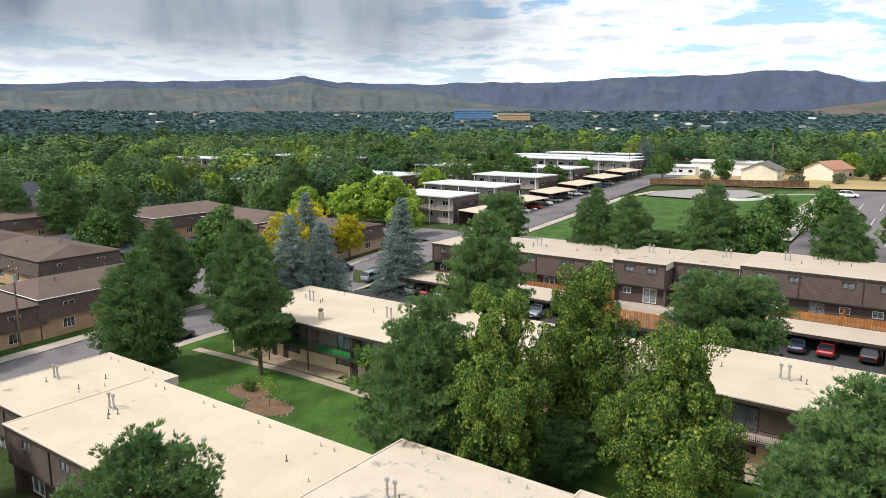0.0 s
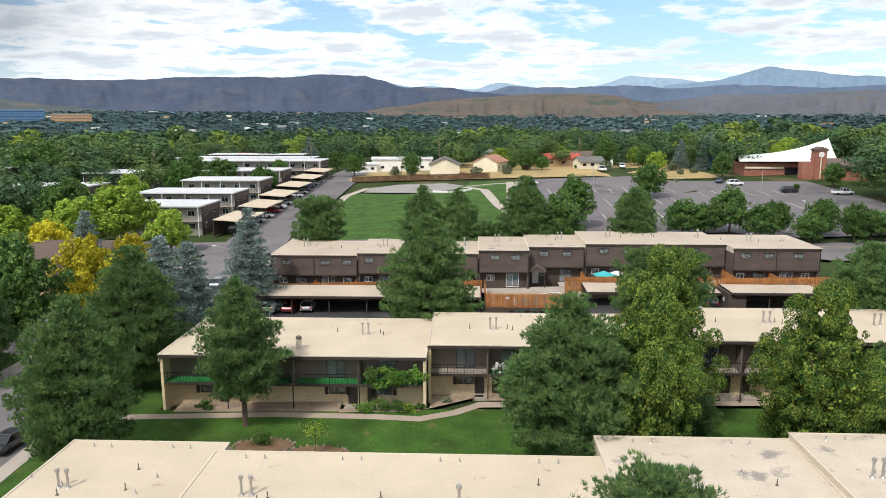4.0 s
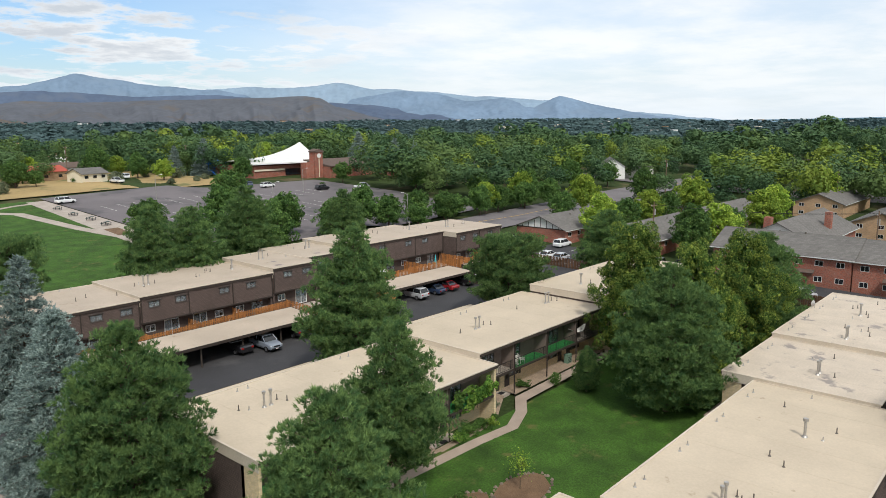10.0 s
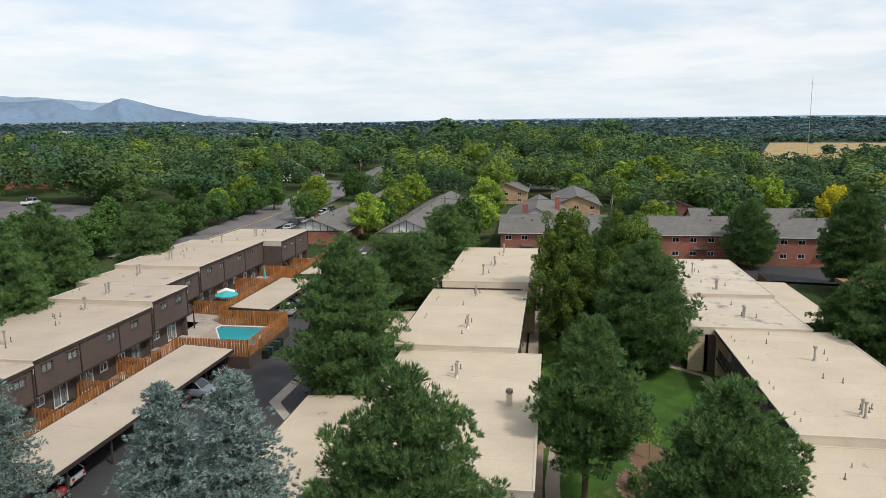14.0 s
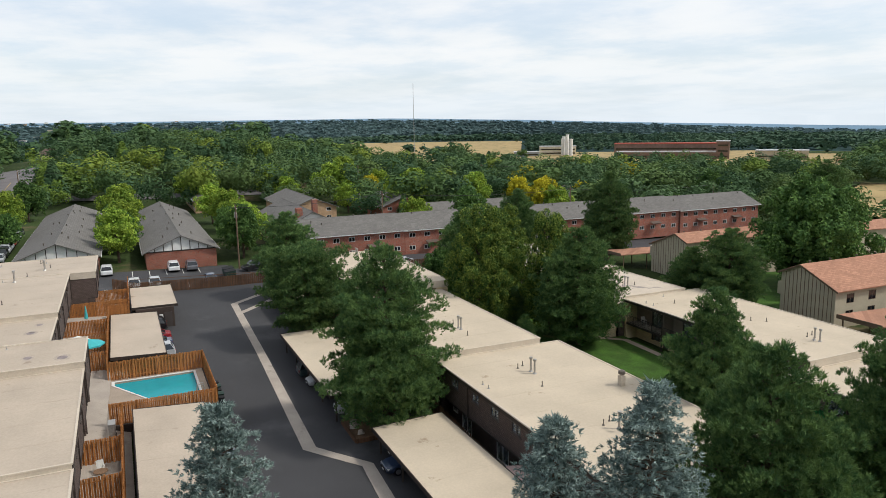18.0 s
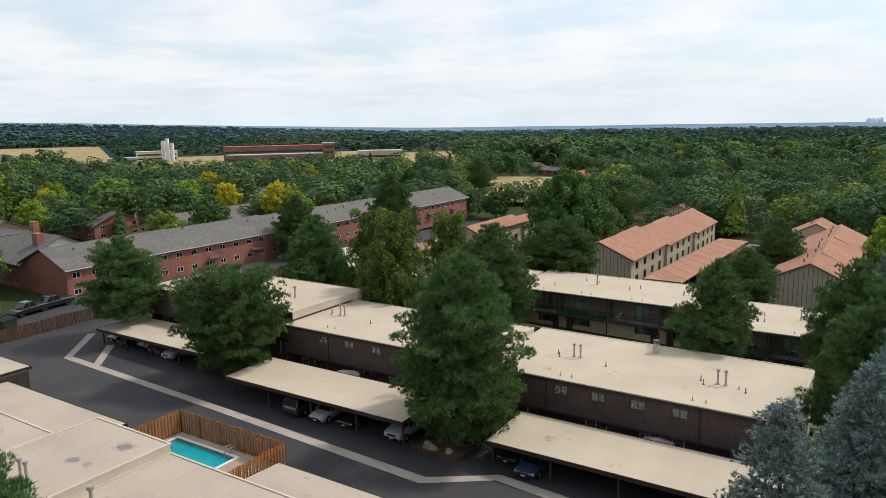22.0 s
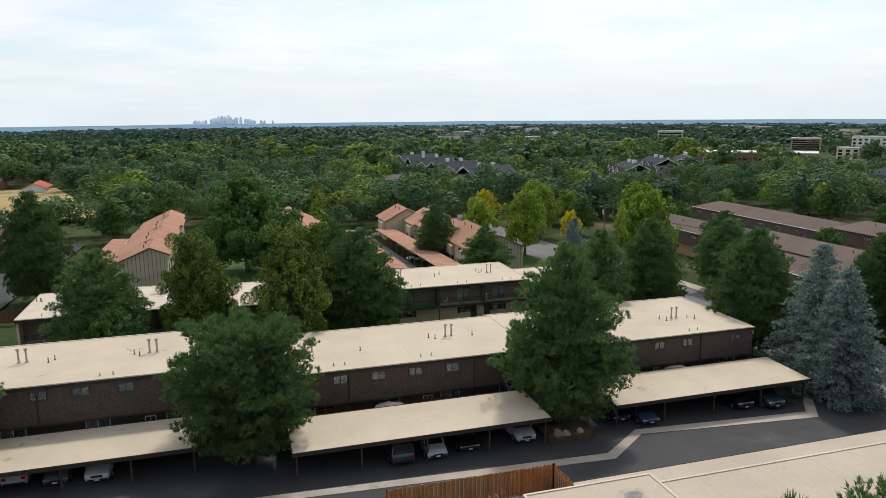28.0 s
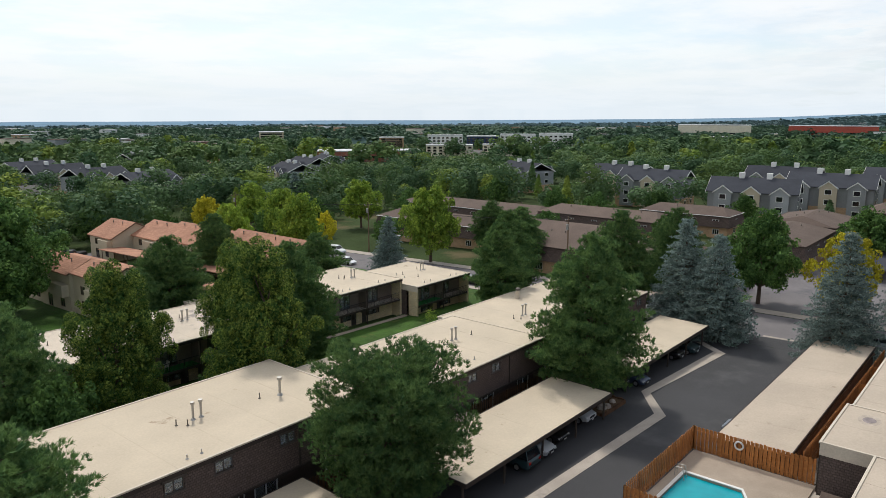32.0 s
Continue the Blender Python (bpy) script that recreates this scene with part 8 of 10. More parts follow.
for x, y, key in [(-28, 150, "darkB"), (-18, 140, "darkA"), (-6, 136, "darkB"), (-16, 172, "shrub"), (6, 176, "darkB"), (74, 150, "darkB"), (86, 140, "darkA"), (96, 152, "darkB"), (70, 172, "darkB"), (52, 196, "shrub"), (64, 200, "darkB"), (112, 142, "darkA"), (130, 138, "darkB"), (120, 160, "darkA"),
                  (40, 222, "darkB"), (58, 262, "lightA"), (76, 262, "lightA"), (90, 268, "lightA"), (100, 232, "spruceA"), (112, 224, "spruceA"), (118, 214, "darkA"), (126, 226, "spruceB"), (24, 262, "darkA"), (46, 256, "spruceA"), (38, 262, "spruceB"), (10, 262, "darkA"),
                  (-66, 236, "sage"), (-38, 228, "sage"), (-28, 232, "sage"), (-60, 232, "darkB"), (-80, 236, "darkB"), (-20, 246, "darkB"), (44, 92, "lightA"), (54, 91.5, "darkB"), (64, 91, "lightA"), (78, 92, "darkB"), (90, 91, "lightA"), (60, 112, "darkB"), (72, 113, "lightA"), (104, 112, "darkA"), (40, 70, "darkA"), (48, 68, "lightA"), (60, 70, "darkB"), (74, 68, "lightA"), (88, 70, "lightA"),
                  (50, 30, "lightA"), (56, 14, "darkA"), (54, -10, "lightA"), (60, -30, "yellowA"), (50, -44, "darkA"), (96, 32, "lightA"), (120, 44, "lightA"), (112, 20, "yellowA"), (98, 4, "darkA"), (120, -6, "lightA"), (90, -20, "yellowA"), (104, -32, "lightA"), (80, -36, "yellowA"), (26, -64, "darkA"), (10, -60, "darkA"), (0, -70, "darkA"),
                  (-14, -56, "darkA"), (-36, -70, "darkB"), (-60, -68, "darkA"), (-74, -60, "darkB"), (-70, -84, "darkA"), (-50, -96, "darkA"), (-104, -40, "darkA"), (-96, -50, "darkB"), (-110, -60, "lightA"), (-100, -10, "darkB"), (-126, -30, "darkA"), (-104, 16, "tallB"), (-128, 44, "darkA"), (-132, 12, "darkB"), (-160, 10, "darkA"), (-172, -10, "darkA"), (-178, 20, "darkB"), (-176, 44, "darkA"), (-184, -40, "darkA"), (-160, -58, "darkB"),
                  (-142, 78, "darkA"), (-150, 130, "darkA"), (-130, 124, "lightA"), (-120, 132, "lightA"), (-170, 132, "darkA"), (-184, 124, "tallB"), (-196, 128, "tallB"), (-206, 116, "darkA"), (-150, 164, "tallA"), (-130, 176, "lightA"), (-126, 198, "darkA"), (-132, 224, "darkA"), (-104, 228, "darkB"), (-92, 268, "darkB")]:
    hh = {"shrub": 1.3, "sage": 1.0}.get(key, TR.uniform(0.8, 1.05))
    lab = {"shrub": "low green rounded shrub", "sage": "pale grey-green dry shrub", "yellowA": "small yellow-leaved garden tree", "lightA": "light green leafy tree", "tallA": PL, "tallB": PL, "spruceA": SL, "spruceB": SL}.get(key, "dark green leafy tree")
    tree(key, x, y, hh, hh * TR.uniform(0.9, 1.1), lab, "shrub" if key in ("shrub", "sage") else "tree")


for i in range(34):
    x, y = TR.uniform(-78, 38), TR.uniform(226, 296)
    key = TR.choice(("sage", "shrub", "darkB", "sage", "lightA"))
    k = {"sage": TR.uniform(0.5, 1.1), "shrub": TR.uniform(1.0, 2.2)}.get(key, TR.uniform(0.35, 0.75))
    tree(key, x, y, k, k * TR.uniform(0.9, 1.2), {"sage": "pale grey-green dry shrub", "shrub": "low green rounded shrub"}.get(key, "small leafy tree in a dry yard"), "shrub" if key in ("sage", "shrub") else "tree")


# ---- woods to the horizon ----
def woods(name, r0, r1, count, variants, mat, hmin, hmax, seed, label, keep, wide=1.2):
    """Many trees in one mesh; variants: unit trees (height 1) as corner arrays of triangles."""
    rng = np.random.default_rng(seed)
    out = []
    got = 0
    while got < count:
        a, r = rng.uniform(0, 2 * math.pi), math.sqrt(rng.uniform(r0 * r0, r1 * r1))
        x, y = -38 + r * math.sin(a), 57 + r * math.cos(a)
        if not keep(x, y, r):
            continue
        hh = rng.uniform(hmin, hmax)
        v = variants[rng.integers(len(variants))]
        c, s = math.cos(a * 7), math.sin(a * 7)
        w = hh * wide * rng.uniform(0.75, 1.25)
        p = np.empty_like(v)
        p[:, 0], p[:, 1], p[:, 2] = (v[:, 0] * c - v[:, 1] * s) * w + x, (v[:, 0] * s + v[:, 1] * c) * w + y, v[:, 2] * hh + ground_z(x, y)
        out.append(p)
        got += 1
    v = np.concatenate(out)
    return tagged(new(name, soup(name, v, faces_of(v, 3), mat)), label, "woods", kind="stuff")


def unit_trees(n, tris, size, seed):
    """Unit trees of loose leaf triangles gathered in lobes."""
    res = []
    for i in range(n):
        rng = np.random.default_rng(seed + i)
        con = i % 8 == 7
        if con:
            u = rng.uniform(0, 1, tris) ** 0.7
            a = rng.uniform(0, 6.283, tris)
            rr = 0.24 * (1 - u) ** 0.8 * rng.uniform(0.6, 1.1, tris)
            c = np.stack([np.cos(a) * rr, np.sin(a) * rr, 0.06 + 0.94 * u], 1)
            nrm = np.stack([np.cos(a), np.sin(a), np.full(tris, 0.6)], 1)
        else:
            L = 8
            lc = rng.normal(0, 0.17, (L, 3)) * np.array([1, 1, 0.85]) + np.array([0, 0, 0.58])
            lr = rng.uniform(0.17, 0.28, L)
            k = rng.integers(0, L, tris)
            nrm = rng.normal(0, 1, (tris, 3))
            nrm[:, 2] += 0.3
            nrm /= np.linalg.norm(nrm, axis=1, keepdims=True)
            c = lc[k] + nrm * lr[k][:, None] * rng.uniform(0.75, 1.05, (tris, 1))
        m = nrm + rng.normal(0, 0.28, (tris, 3))
        m /= np.linalg.norm(m, axis=1, keepdims=True)
        s = np.cross(m, rng.normal(0, 1, (tris, 3)))
        s /= np.linalg.norm(s, axis=1, keepdims=True)
        w = np.cross(m, s)
        z = size * rng.uniform(0.7, 1.3, (tris, 1))
        res.append(np.stack([c - s * z, c + s * z, c + w * z * 1.5], 1).reshape(-1, 3))
    return res


OPEN = [(-70, 120, 122, 144, 410, 800), (0, 118, 216, 240, 430, 860)]


def clear(x, y, r):
    """Whether woods may stand here: off the built-up plan, the lots, the streets and the open fields."""
    if -175 < x < 44 and -64 < y < 128 or (-130 < x < 66 and 128 <= y < 224) or (-160 < x < -80 and 220 < y < 300):
        return False
    if 30 < x < 112 and 40 < y < 114 or (x > 4 and 112 < y < 138) or (50 < x < 108 and 204 < y < 256) or (-92 < x < -76 and r < 300):
        return False
    if (-255 < x < -175 and -50 < y < 100 and (int(x / 12) + int(y / 12)) % 2):
        return False
    if -80 < x < 40 and 222 < y < 262:
        return False
    az = math.degrees(math.atan2(x + 38, y - 57)) % 360
    for a0, a1, d0, d1 in FIELDS:
        if a0 - 0.5 < az < a1 + 0.5 and (0.77 if d0 > 200 else 0.85) * d0 < r < d1 + 20 and noise.noise((x * 0.012, y * 0.012, 9)) < 0.42:
            return False
    for vx, vy, a0, a1, d0, d1 in OPEN:
        if a0 < math.degrees(math.atan2(x - vx, y - vy)) % 360 < a1 and d0 < math.hypot(x - vx, y - vy) < d1 and noise.noise((x * 0.02, y * 0.02, 7)) > -0.22:
            return False
    if 121 < az < 141 and 560 < r < 900 or (106 < az < 148 and 300 < r < 620 and noise.noise((x * 0.015, y * 0.015, 12)) < 0.30):
        return False
    if r > 330 and noise.noise((x * 0.009, y * 0.009, 4)) > 0.22:
        return False
    if r < 480 and any((x - p) ** 2 + (y - q) ** 2 < 300 for p, q, a in GREY_SPOTS):
        return False
    return not any((x - p) ** 2 + (y - q) ** 2 < 81 for p, q in placed)


for mat, share, seed, lab in ((FAR_G, 0.54, 1, "dark green"), (FAR_MID, 0.36, 31, "mid-green"), (FAR_LIGHT, 0.10, 61, "yellow-green")):
    woods("near_woods", 118, 330, int(2000 * share), unit_trees(8, 1000, 0.032, 100), mat, 6, 14, seed, lab + " leafy suburban trees between the houses", clear, 1.3)
    woods("middle_woods", 330, 800, int(3500 * share), unit_trees(8, 330, 0.064, 200), mat, 7, 18, seed + 1, lab + " suburban trees in a continuous canopy", clear, 1.35)
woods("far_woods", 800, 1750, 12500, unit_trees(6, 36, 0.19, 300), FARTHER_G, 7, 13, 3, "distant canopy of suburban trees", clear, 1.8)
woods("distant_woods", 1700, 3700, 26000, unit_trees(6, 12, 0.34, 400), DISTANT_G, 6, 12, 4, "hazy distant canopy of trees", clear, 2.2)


# ---- distance: hills, mountains, towns ----
def ridge_material(name, col, alt, share=(0.5, 0.68)):
    return surf(name, col, 0.95, (0.03, 0.10), (0.004, 0.14), stain=(alt, 0.006, *share), spec=0.05)


def range_of_hills(name, dist, crest, mat, seed, label, rough=0.12, depth=500, fold=1.0, cap=0.0):
    """A range along the horizon; crest: (azimuth, height above eye level) in degrees, eased between, with uneven detail added."""
    n, rows = 760, 18
    az0, az1 = crest[0][0], crest[-1][0]
    v = []
    for i in range(n + 1):
        a = az0 + (az1 - az0) * i / n
        k = max(j for j in range(len(crest) - 1) if crest[j][0] <= a + 1e-6)
        u = (a - crest[k][0]) / (crest[k + 1][0] - crest[k][0])
        u = 0.5 * u + 0.5 * u * u * (3 - 2 * u)
        el = crest[k][1] * (1 - u) + crest[k + 1][1] * u
        edge = clampf(min((a - az0), (az1 - a)) / 3, 0, 1)
        el += rough * noise.fractal((a * 0.5, seed, 0.3), 0.9, 2.1, 6) * edge
        for j in range(rows):
            w = j / (rows - 1)
            d = dist - depth * (1 - w)
            x, y = -38 + d * math.sin(radians(a)), 57 + d * math.cos(radians(a))
            top = 27 + dist * math.tan(radians(el))
            foot = ground_z(x, y) - 4
            aa = a + 0.5 * noise.noise((a * 0.8, w * 2.0, seed + 1))
            g = (0.16 * noise.fractal((aa * 0.4, w * 1.4, seed + 5), 0.9, 2.0, 3) - 0.10 * abs(noise.noise((aa * 1.1, w * 1.2, seed + 2)))) * fold * math.sin(math.pi * w)
            h = w ** 1.1 if not cap else (1 - cap) * (w / 0.88) ** 1.5 if w < 0.88 else 1 - cap + cap * (w - 0.88) / 0.12
            v.append((x, y, foot + (top - foot) * clampf(h + g, 0, 1)))
    f = [(i * rows + j, (i + 1) * rows + j, (i + 1) * rows + j + 1, i * rows + j + 1) for i in range(n) for j in range(rows - 1)]
    s = Shape()
    s.v, s.f = v, f
    ob = lone(name, s, mat, label, "hills", kind="structure")
    for p in ob.data.polygons:
        p.use_smooth = True
    return ob


# both foothill colours have the blue haze of distance mixed in
FOOT = ridge_material("haze_tinted_foothills", (0.062, 0.080, 0.118), (0.085, 0.095, 0.118))
BLUEFOOT = ridge_material("haze_blue_foothills", (0.092, 0.122, 0.178), (0.11, 0.137, 0.185))
MESA = ridge_material("brown_mesa", (0.125, 0.102, 0.085), (0.075, 0.088, 0.07), (0.52, 0.62))
MESA_GREY = ridge_material("grey_mesa", (0.108, 0.115, 0.13), (0.13, 0.117, 0.108), (0.5, 0.7))
# aerial haze painted into the mountain colours, paler for the farther range
PEAK = ridge_material("haze_blue_mountains", (0.165, 0.232, 0.312), (0.18, 0.245, 0.32))
PALEPEAK = ridge_material("haze_pale_mountains", (0.23, 0.31, 0.39), (0.245, 0.32, 0.39))
GREENHILL = ridge_material("green_brown_hills", (0.085, 0.10, 0.10), (0.135, 0.12, 0.105))
range_of_hills("mountains", 4940, [(-14, -0.6), (-9, 2.5), (-7, 2.85), (-5, 2.6), (0, 2.3), (2, 2.8), (5, 2.4), (9, 2.4), (12, 3.2), (15, 3.0), (18, 2.5), (24, 2.2), (29, 2.6), (33, 2.9), (36, 2.85), (40, 3.2), (43, 2.75), (47.6, 2.5), (50, 2.2), (53, 2.1), (55.5, 1.9), (58, 1.7), (62, 1.0), (68, 0.4), (74, -0.6)], PALEPEAK, 3, "mountain range on the horizon, pale blue haze in its colour", 0.10, 300)
range_of_hills("mountains", 4880, [(8, -0.6), (12, 1.6), (15, 2.6), (18, 2.75), (21.6, 3.62), (23.5, 3.4), (26, 3.0), (28, 2.85), (31, 2.6), (34, 2.2), (38, 1.9), (42, 2.2), (45, 2.6), (47.6, 2.45), (50, 1.8), (53, 2.0), (55.5, 1.4), (57.5, 2.1), (60, 1.5), (64, 0.7), (70, 0.0), (75, -0.6)], PEAK, 13, "mountain range behind the mesa, blue haze in its colour", 0.08, 350)
range_of_hills("foothills", 4720, [(-4, -0.6), (-1, 1.8), (3, 2.5), (8, 2.45), (11, 2.55), (15, 2.3), (20, 2.4), (26, 2.1), (31, 2.3), (36, 1.9), (42, 1.6), (48, 0.8), (54, -0.6)], BLUEFOOT, 17, "forested foothills with blue haze in their colour", 0.10, 400)
range_of_hills("foothills", 4550, [(-100, -0.6), (-92, 1.2), (-67, 2.3), (-60, 2.7), (-49, 2.95), (-46.6, 3.3), (-44, 2.85), (-37, 2.68), (-31.8, 2.88), (-27, 2.8), (-22, 3.1), (-17.7, 3.2), (-13.5, 3.24), (-11.8, 3.4), (-8.6, 3.36), (-7.4, 3.02), (-5.4, 2.5), (-2, 2.45), (0.1, 2.1), (3, 1.9), (8, 1.2), (13, -0.6)], FOOT, 7, "dark forested foothills with blue haze in their colour", 0.10, 700)
range_of_hills("brown_hills", 4250, [(-92, -0.6), (-84, 0.6), (-66, 1.9), (-58, 2.2), (-50, 2.3), (-46.6, 2.8), (-44, 2.4), (-38, 2.2), (-33, 1.5), (-27, 0.8), (-20, -0.4)], GREENHILL, 5, "brown and green grassy hills", 0.08, 900)
range_of_hills("mesa", 4000, [(-16, -0.4), (-10, 0.5), (-6, 1.0), (-3, 1.45), (0, 1.7), (5, 1.95), (9, 1.95), (11, 1.75), (13, 1.3), (17, 0.7), (20, 0.0), (23, -0.6)], MESA, 9, "flat-topped brown mesa with green gullies", 0.03, 1100, 1.8, 0.14)
range_of_hills("mesa", 4150, [(6, -0.6), (11, 0.8), (16, 1.45), (18, 1.75), (22, 1.7), (26, 1.85), (33, 2.05), (37.5, 2.25), (38.6, 2.1), (40.0, 1.4), (43, 0.6), (47, -0.6)], MESA_GREY, 11, "flat-topped grey-brown mesa", 0.03, 1000, 1.8, 0.16)


def town(az0, az1, d0, d1, n, seed, hmin, hmax, label):
    """Scattered pale roofs too far off to pick apart, as one object a colour."""
    r = random.Random(seed)
    walls, tops = {}, {}
    for i in range(n):
        a, d = radians(r.uniform(az0, az1)), r.uniform(d0, d1)
        x, y = -38 + d * math.sin(a), 57 + d * math.cos(a)
        z, h = ground_z(x, y), r.uniform(hmin, hmax)
        w, l = r.uniform(10, 34), r.uniform(10, 20)
        walls.setdefault(r.choice((WHITE, CREAM, TANBRICK, GREYWALL)), Shape()).box(x - w / 2, y - l / 2, z - 4, x + w / 2, y + l / 2, z + h)
        tops.setdefault(r.choice((WHITEROOF, GREYROOF, BROWNROOF)), Shape()).box(x - w / 2 - 0.4, y - l / 2 - 0.4, z + h + 0.02, x + w / 2 + 0.4, y + l / 2 + 0.4, z + h + 0.7)
    for m, s in (*walls.items(), *tops.items()):
        lone("distant_town", s, m, label, "town", kind="stuff")


town(-62, 62, 1200, 3600, 80, 21, 8, 12, "small pale buildings far off among trees")
town(60, 100, 1500, 4200, 110, 22, 5, 8, "small pale buildings far off on the plain")
town(195, 285, 600, 2600, 110, 23, 8, 13, "pale commercial buildings far off among trees")


def far_block(x, y, w, l, h, turn, mat, label, floors, roof=None):
    z = ground_z(x, y)
    b = thing("far_building", (x, y, z), label, "building", turn=turn)
    part("wall", Shape().box(-w / 2, -l / 2, -6, w / 2, l / 2, h), mat, b)
    part("roof", Shape().box(-w / 2 - 0.3, -l / 2 - 0.3, h + 0.02, w / 2 + 0.3, l / 2 + 0.3, h + 0.8), roof or WHITEROOF, b)
    nb = max(2, int(w / 5))
    for k in range(floors):
        z2 = 2 + (h - 2) * (k + 0.3) / floors
        if "apartment" not in label:
            part("ribbon_window", Shape().box(-w / 2 + 1.5, -l / 2 - 0.15, z2 - 0.8, w / 2 - 1.5, -l / 2 - 0.02, z2 + 0.8), CARGLASS, b)
            continue
        for i in range(nb):
            part("window", shared("far_window", lambda: Shape().box(-1.4, -0.15, -0.9, 1.4, -0.02, 0.9).mesh("window", CARGLASS)), CARGLASS, b, at=(-w / 2 + w * (i + 0.5) / nb, -l / 2, z2))
    return b


def polar(az, d):
    return -38 + d * math.sin(radians(az)), 57 + d * math.cos(radians(az))


BLUEGLASS = surf("blue_glass_wall", (0.09, 0.20, 0.36), 0.5, (0.5, 0.1), (0.05, 0.1))
# tan factory brick, its base colour darkened to hold the shade on the walls
FACTORY_SHADED = surf("shaded_factory_brick", (0.21, 0.135, 0.105), 0.9, (0.5, 0.2), (0.05, 0.2))
NAVY = surf("navy_panels", (0.03, 0.045, 0.09), 0.6, (0.5, 0.1), (0.05, 0.1))
for az, d, w, l, h, m, lab, fl in [(215.6, 790, 27, 16, 19, TANSIDE, "tan concrete office tower with window bands", 6), (225.6, 780, 28, 14, 13, TANBRICK, "brown brick office block among trees", 5), (230.2, 765, 40, 14, 16, WHITE, "new white and dark apartment block", 4), (233.4, 768, 36, 14, 15, NAVY, "new white and dark apartment block", 4), (236.4, 770, 40, 14, 17, WHITE, "new white and dark apartment block", 4), (239.6, 775, 38, 14, 18, WHITE, "new white and dark apartment block", 4), (230.6, 590, 42, 12, 10, CREAM, "pale three-storey apartment block", 3), (235.6, 610, 44, 12, 10, CREAM, "pale three-storey apartment block", 3),
                               (223.4, 500, 78, 24, 8, REDBRICK, "long red brick hall with a white roof", 1), (251.5, 1200, 110, 30, 20, CREAM, "long pale low industrial hall", 1), (259.5, 1300, 130, 30, 18, REDROOF, "long red low industrial hall", 1),
                               (123.6, 832, 44, 16, 11, CREAM, "tan plant building below silos", 2), (132.6, 716, 104, 20, 16, FACTORY_SHADED, "long brick factory with a red roof", 2), (121.0, 800, 30, 12, 6, GREYWALL, "low grey shed beside the field", 1), (137.0, 690, 12, 12, 18, FACTORY_SHADED, "tall brick end tower of the factory", 3), (132.9, 690, 104, 14, 8, FACTORY_SHADED, "low brick wing of the factory", 1), (141.4, 668, 44, 16, 9, TANSIDE, "low tan factory hall", 1), (-33.2, 2600, 140, 40, 42, BLUEGLASS, "blue and grey glass hospital building", 5), (-30.0, 2560, 115, 40, 29, TANBRICK, "low brown brick office building", 3)]:
    x, y = polar(az, d)
    far_block(x, y, w, l, h, -az, m, lab, fl, REDROOF if "red roof" in lab or "red industrial" in lab else None)
sx, sy = polar(124.4, 812)
sil = thing("silos", (sx, sy, ground_z(sx, sy)), "cluster of tall white storage silos", "silo")
for i in range(5):
    part("silo", Shape().tube((i * 4 - 8, (i % 2) * 3.6, 0), (i * 4 - 8, (i % 2) * 3.6, 21 + (i % 3) * 2.5), 2.0, n=14), WHITE, sil)
mx, my = 424.9, -121.3
mast = thing("radio_mast", (mx, my, ground_z(mx, my)), "tall thin guyed radio mast", "mast")
part("shaft", Shape().tube((0, 0, 0), (0, 0, 56 - ground_z(mx, my)), 0.22, 0.14, 6), GALV, mast)
# tower colour paled and blued to carry the haze of distance
SKY_T = surf("haze_paled_tower", (0.84, 0.89, 0.95), 0.9, (0.05, 0.08), (0.01, 0.1))
DR = random.Random(3)
for i in range(34):
    az = 180.2 + (DR.gauss(0, 1.15) if i < 22 else DR.uniform(-3.4, 3.4))
    x, y = polar(az, 4600 + DR.uniform(-100, 100))
    b = thing("skyline_tower", (x, y, ground_z(x, y) + 1), "hazy blue distant city tower", "tower", "city skyline")
    hh = 20 + 36 * math.exp(-((az - 180.3) / 1.4) ** 2) * DR.uniform(0.25, 1.0)
    w = DR.uniform(6, 13)
    part("shaft", Shape().box(-w, -w, 0, w, w, hh), SKY_T, b)
    part("crown", Shape().box(-w * 0.6, -w * 0.6, hh + 0.02, w * 0.6, w * 0.6, hh + DR.uniform(4, 10)), SKY_T, b)


# ---- small things of the courtyard, the patios and the lot ----
def umbrella(x, y, z, r, top, mat, label, folded=False):
    u = thing("patio_umbrella", (x, y, z), label, "umbrella")
    n = 8
    if folded:
        part("canopy", Shape().tube((0, 0, 0.9), (0, 0, top), 0.24, 0.05, 10), mat, u)
    else:
        s, ring = Shape(), [(r * math.cos(k * 6.2832 / n), r * math.sin(k * 6.2832 / n), top - 0.55) for k in range(n)]
        low = [(p[0], p[1], p[2] - 0.16) for p in ring]
        s.add([(0, 0, top)] + ring + low + [(0, 0, top - 0.06)], [(0, 1 + k, 1 + (k + 1) % n) for k in range(n)] + [(1 + k, 9 + k, 9 + (k + 1) % n, 1 + (k + 1) % n) for k in range(n)] + [(17, 9 + (k + 1) % n, 9 + k) for k in range(n)])
        part("canopy", s, mat, u)
    part("pole", Shape().tube((0, 0, 0), (0, 0, top + 0.05), 0.025, n=6), GALV, u)
    part("base", Shape().tube((0, 0, 0), (0, 0, 0.1), 0.28, 0.24, 12), RUBBER, u)
    return u


PATIO_F = lambda x: ground_z(x, 95.5) - 0.05
umbrella(-19.6, 95.2, PATIO_F(-20), 1.6, 2.6, TEAL, "open teal umbrella on a fenced patio")
umbrella(-17.4, 96.3, PATIO_F(-17), 1.3, 2.4, WHITE, "open white umbrella on a fenced patio")
umbrella(-4.8, 95.9, PATIO_F(-5), 1, 2.5, TEAL, "folded teal umbrella on a fenced patio", True)
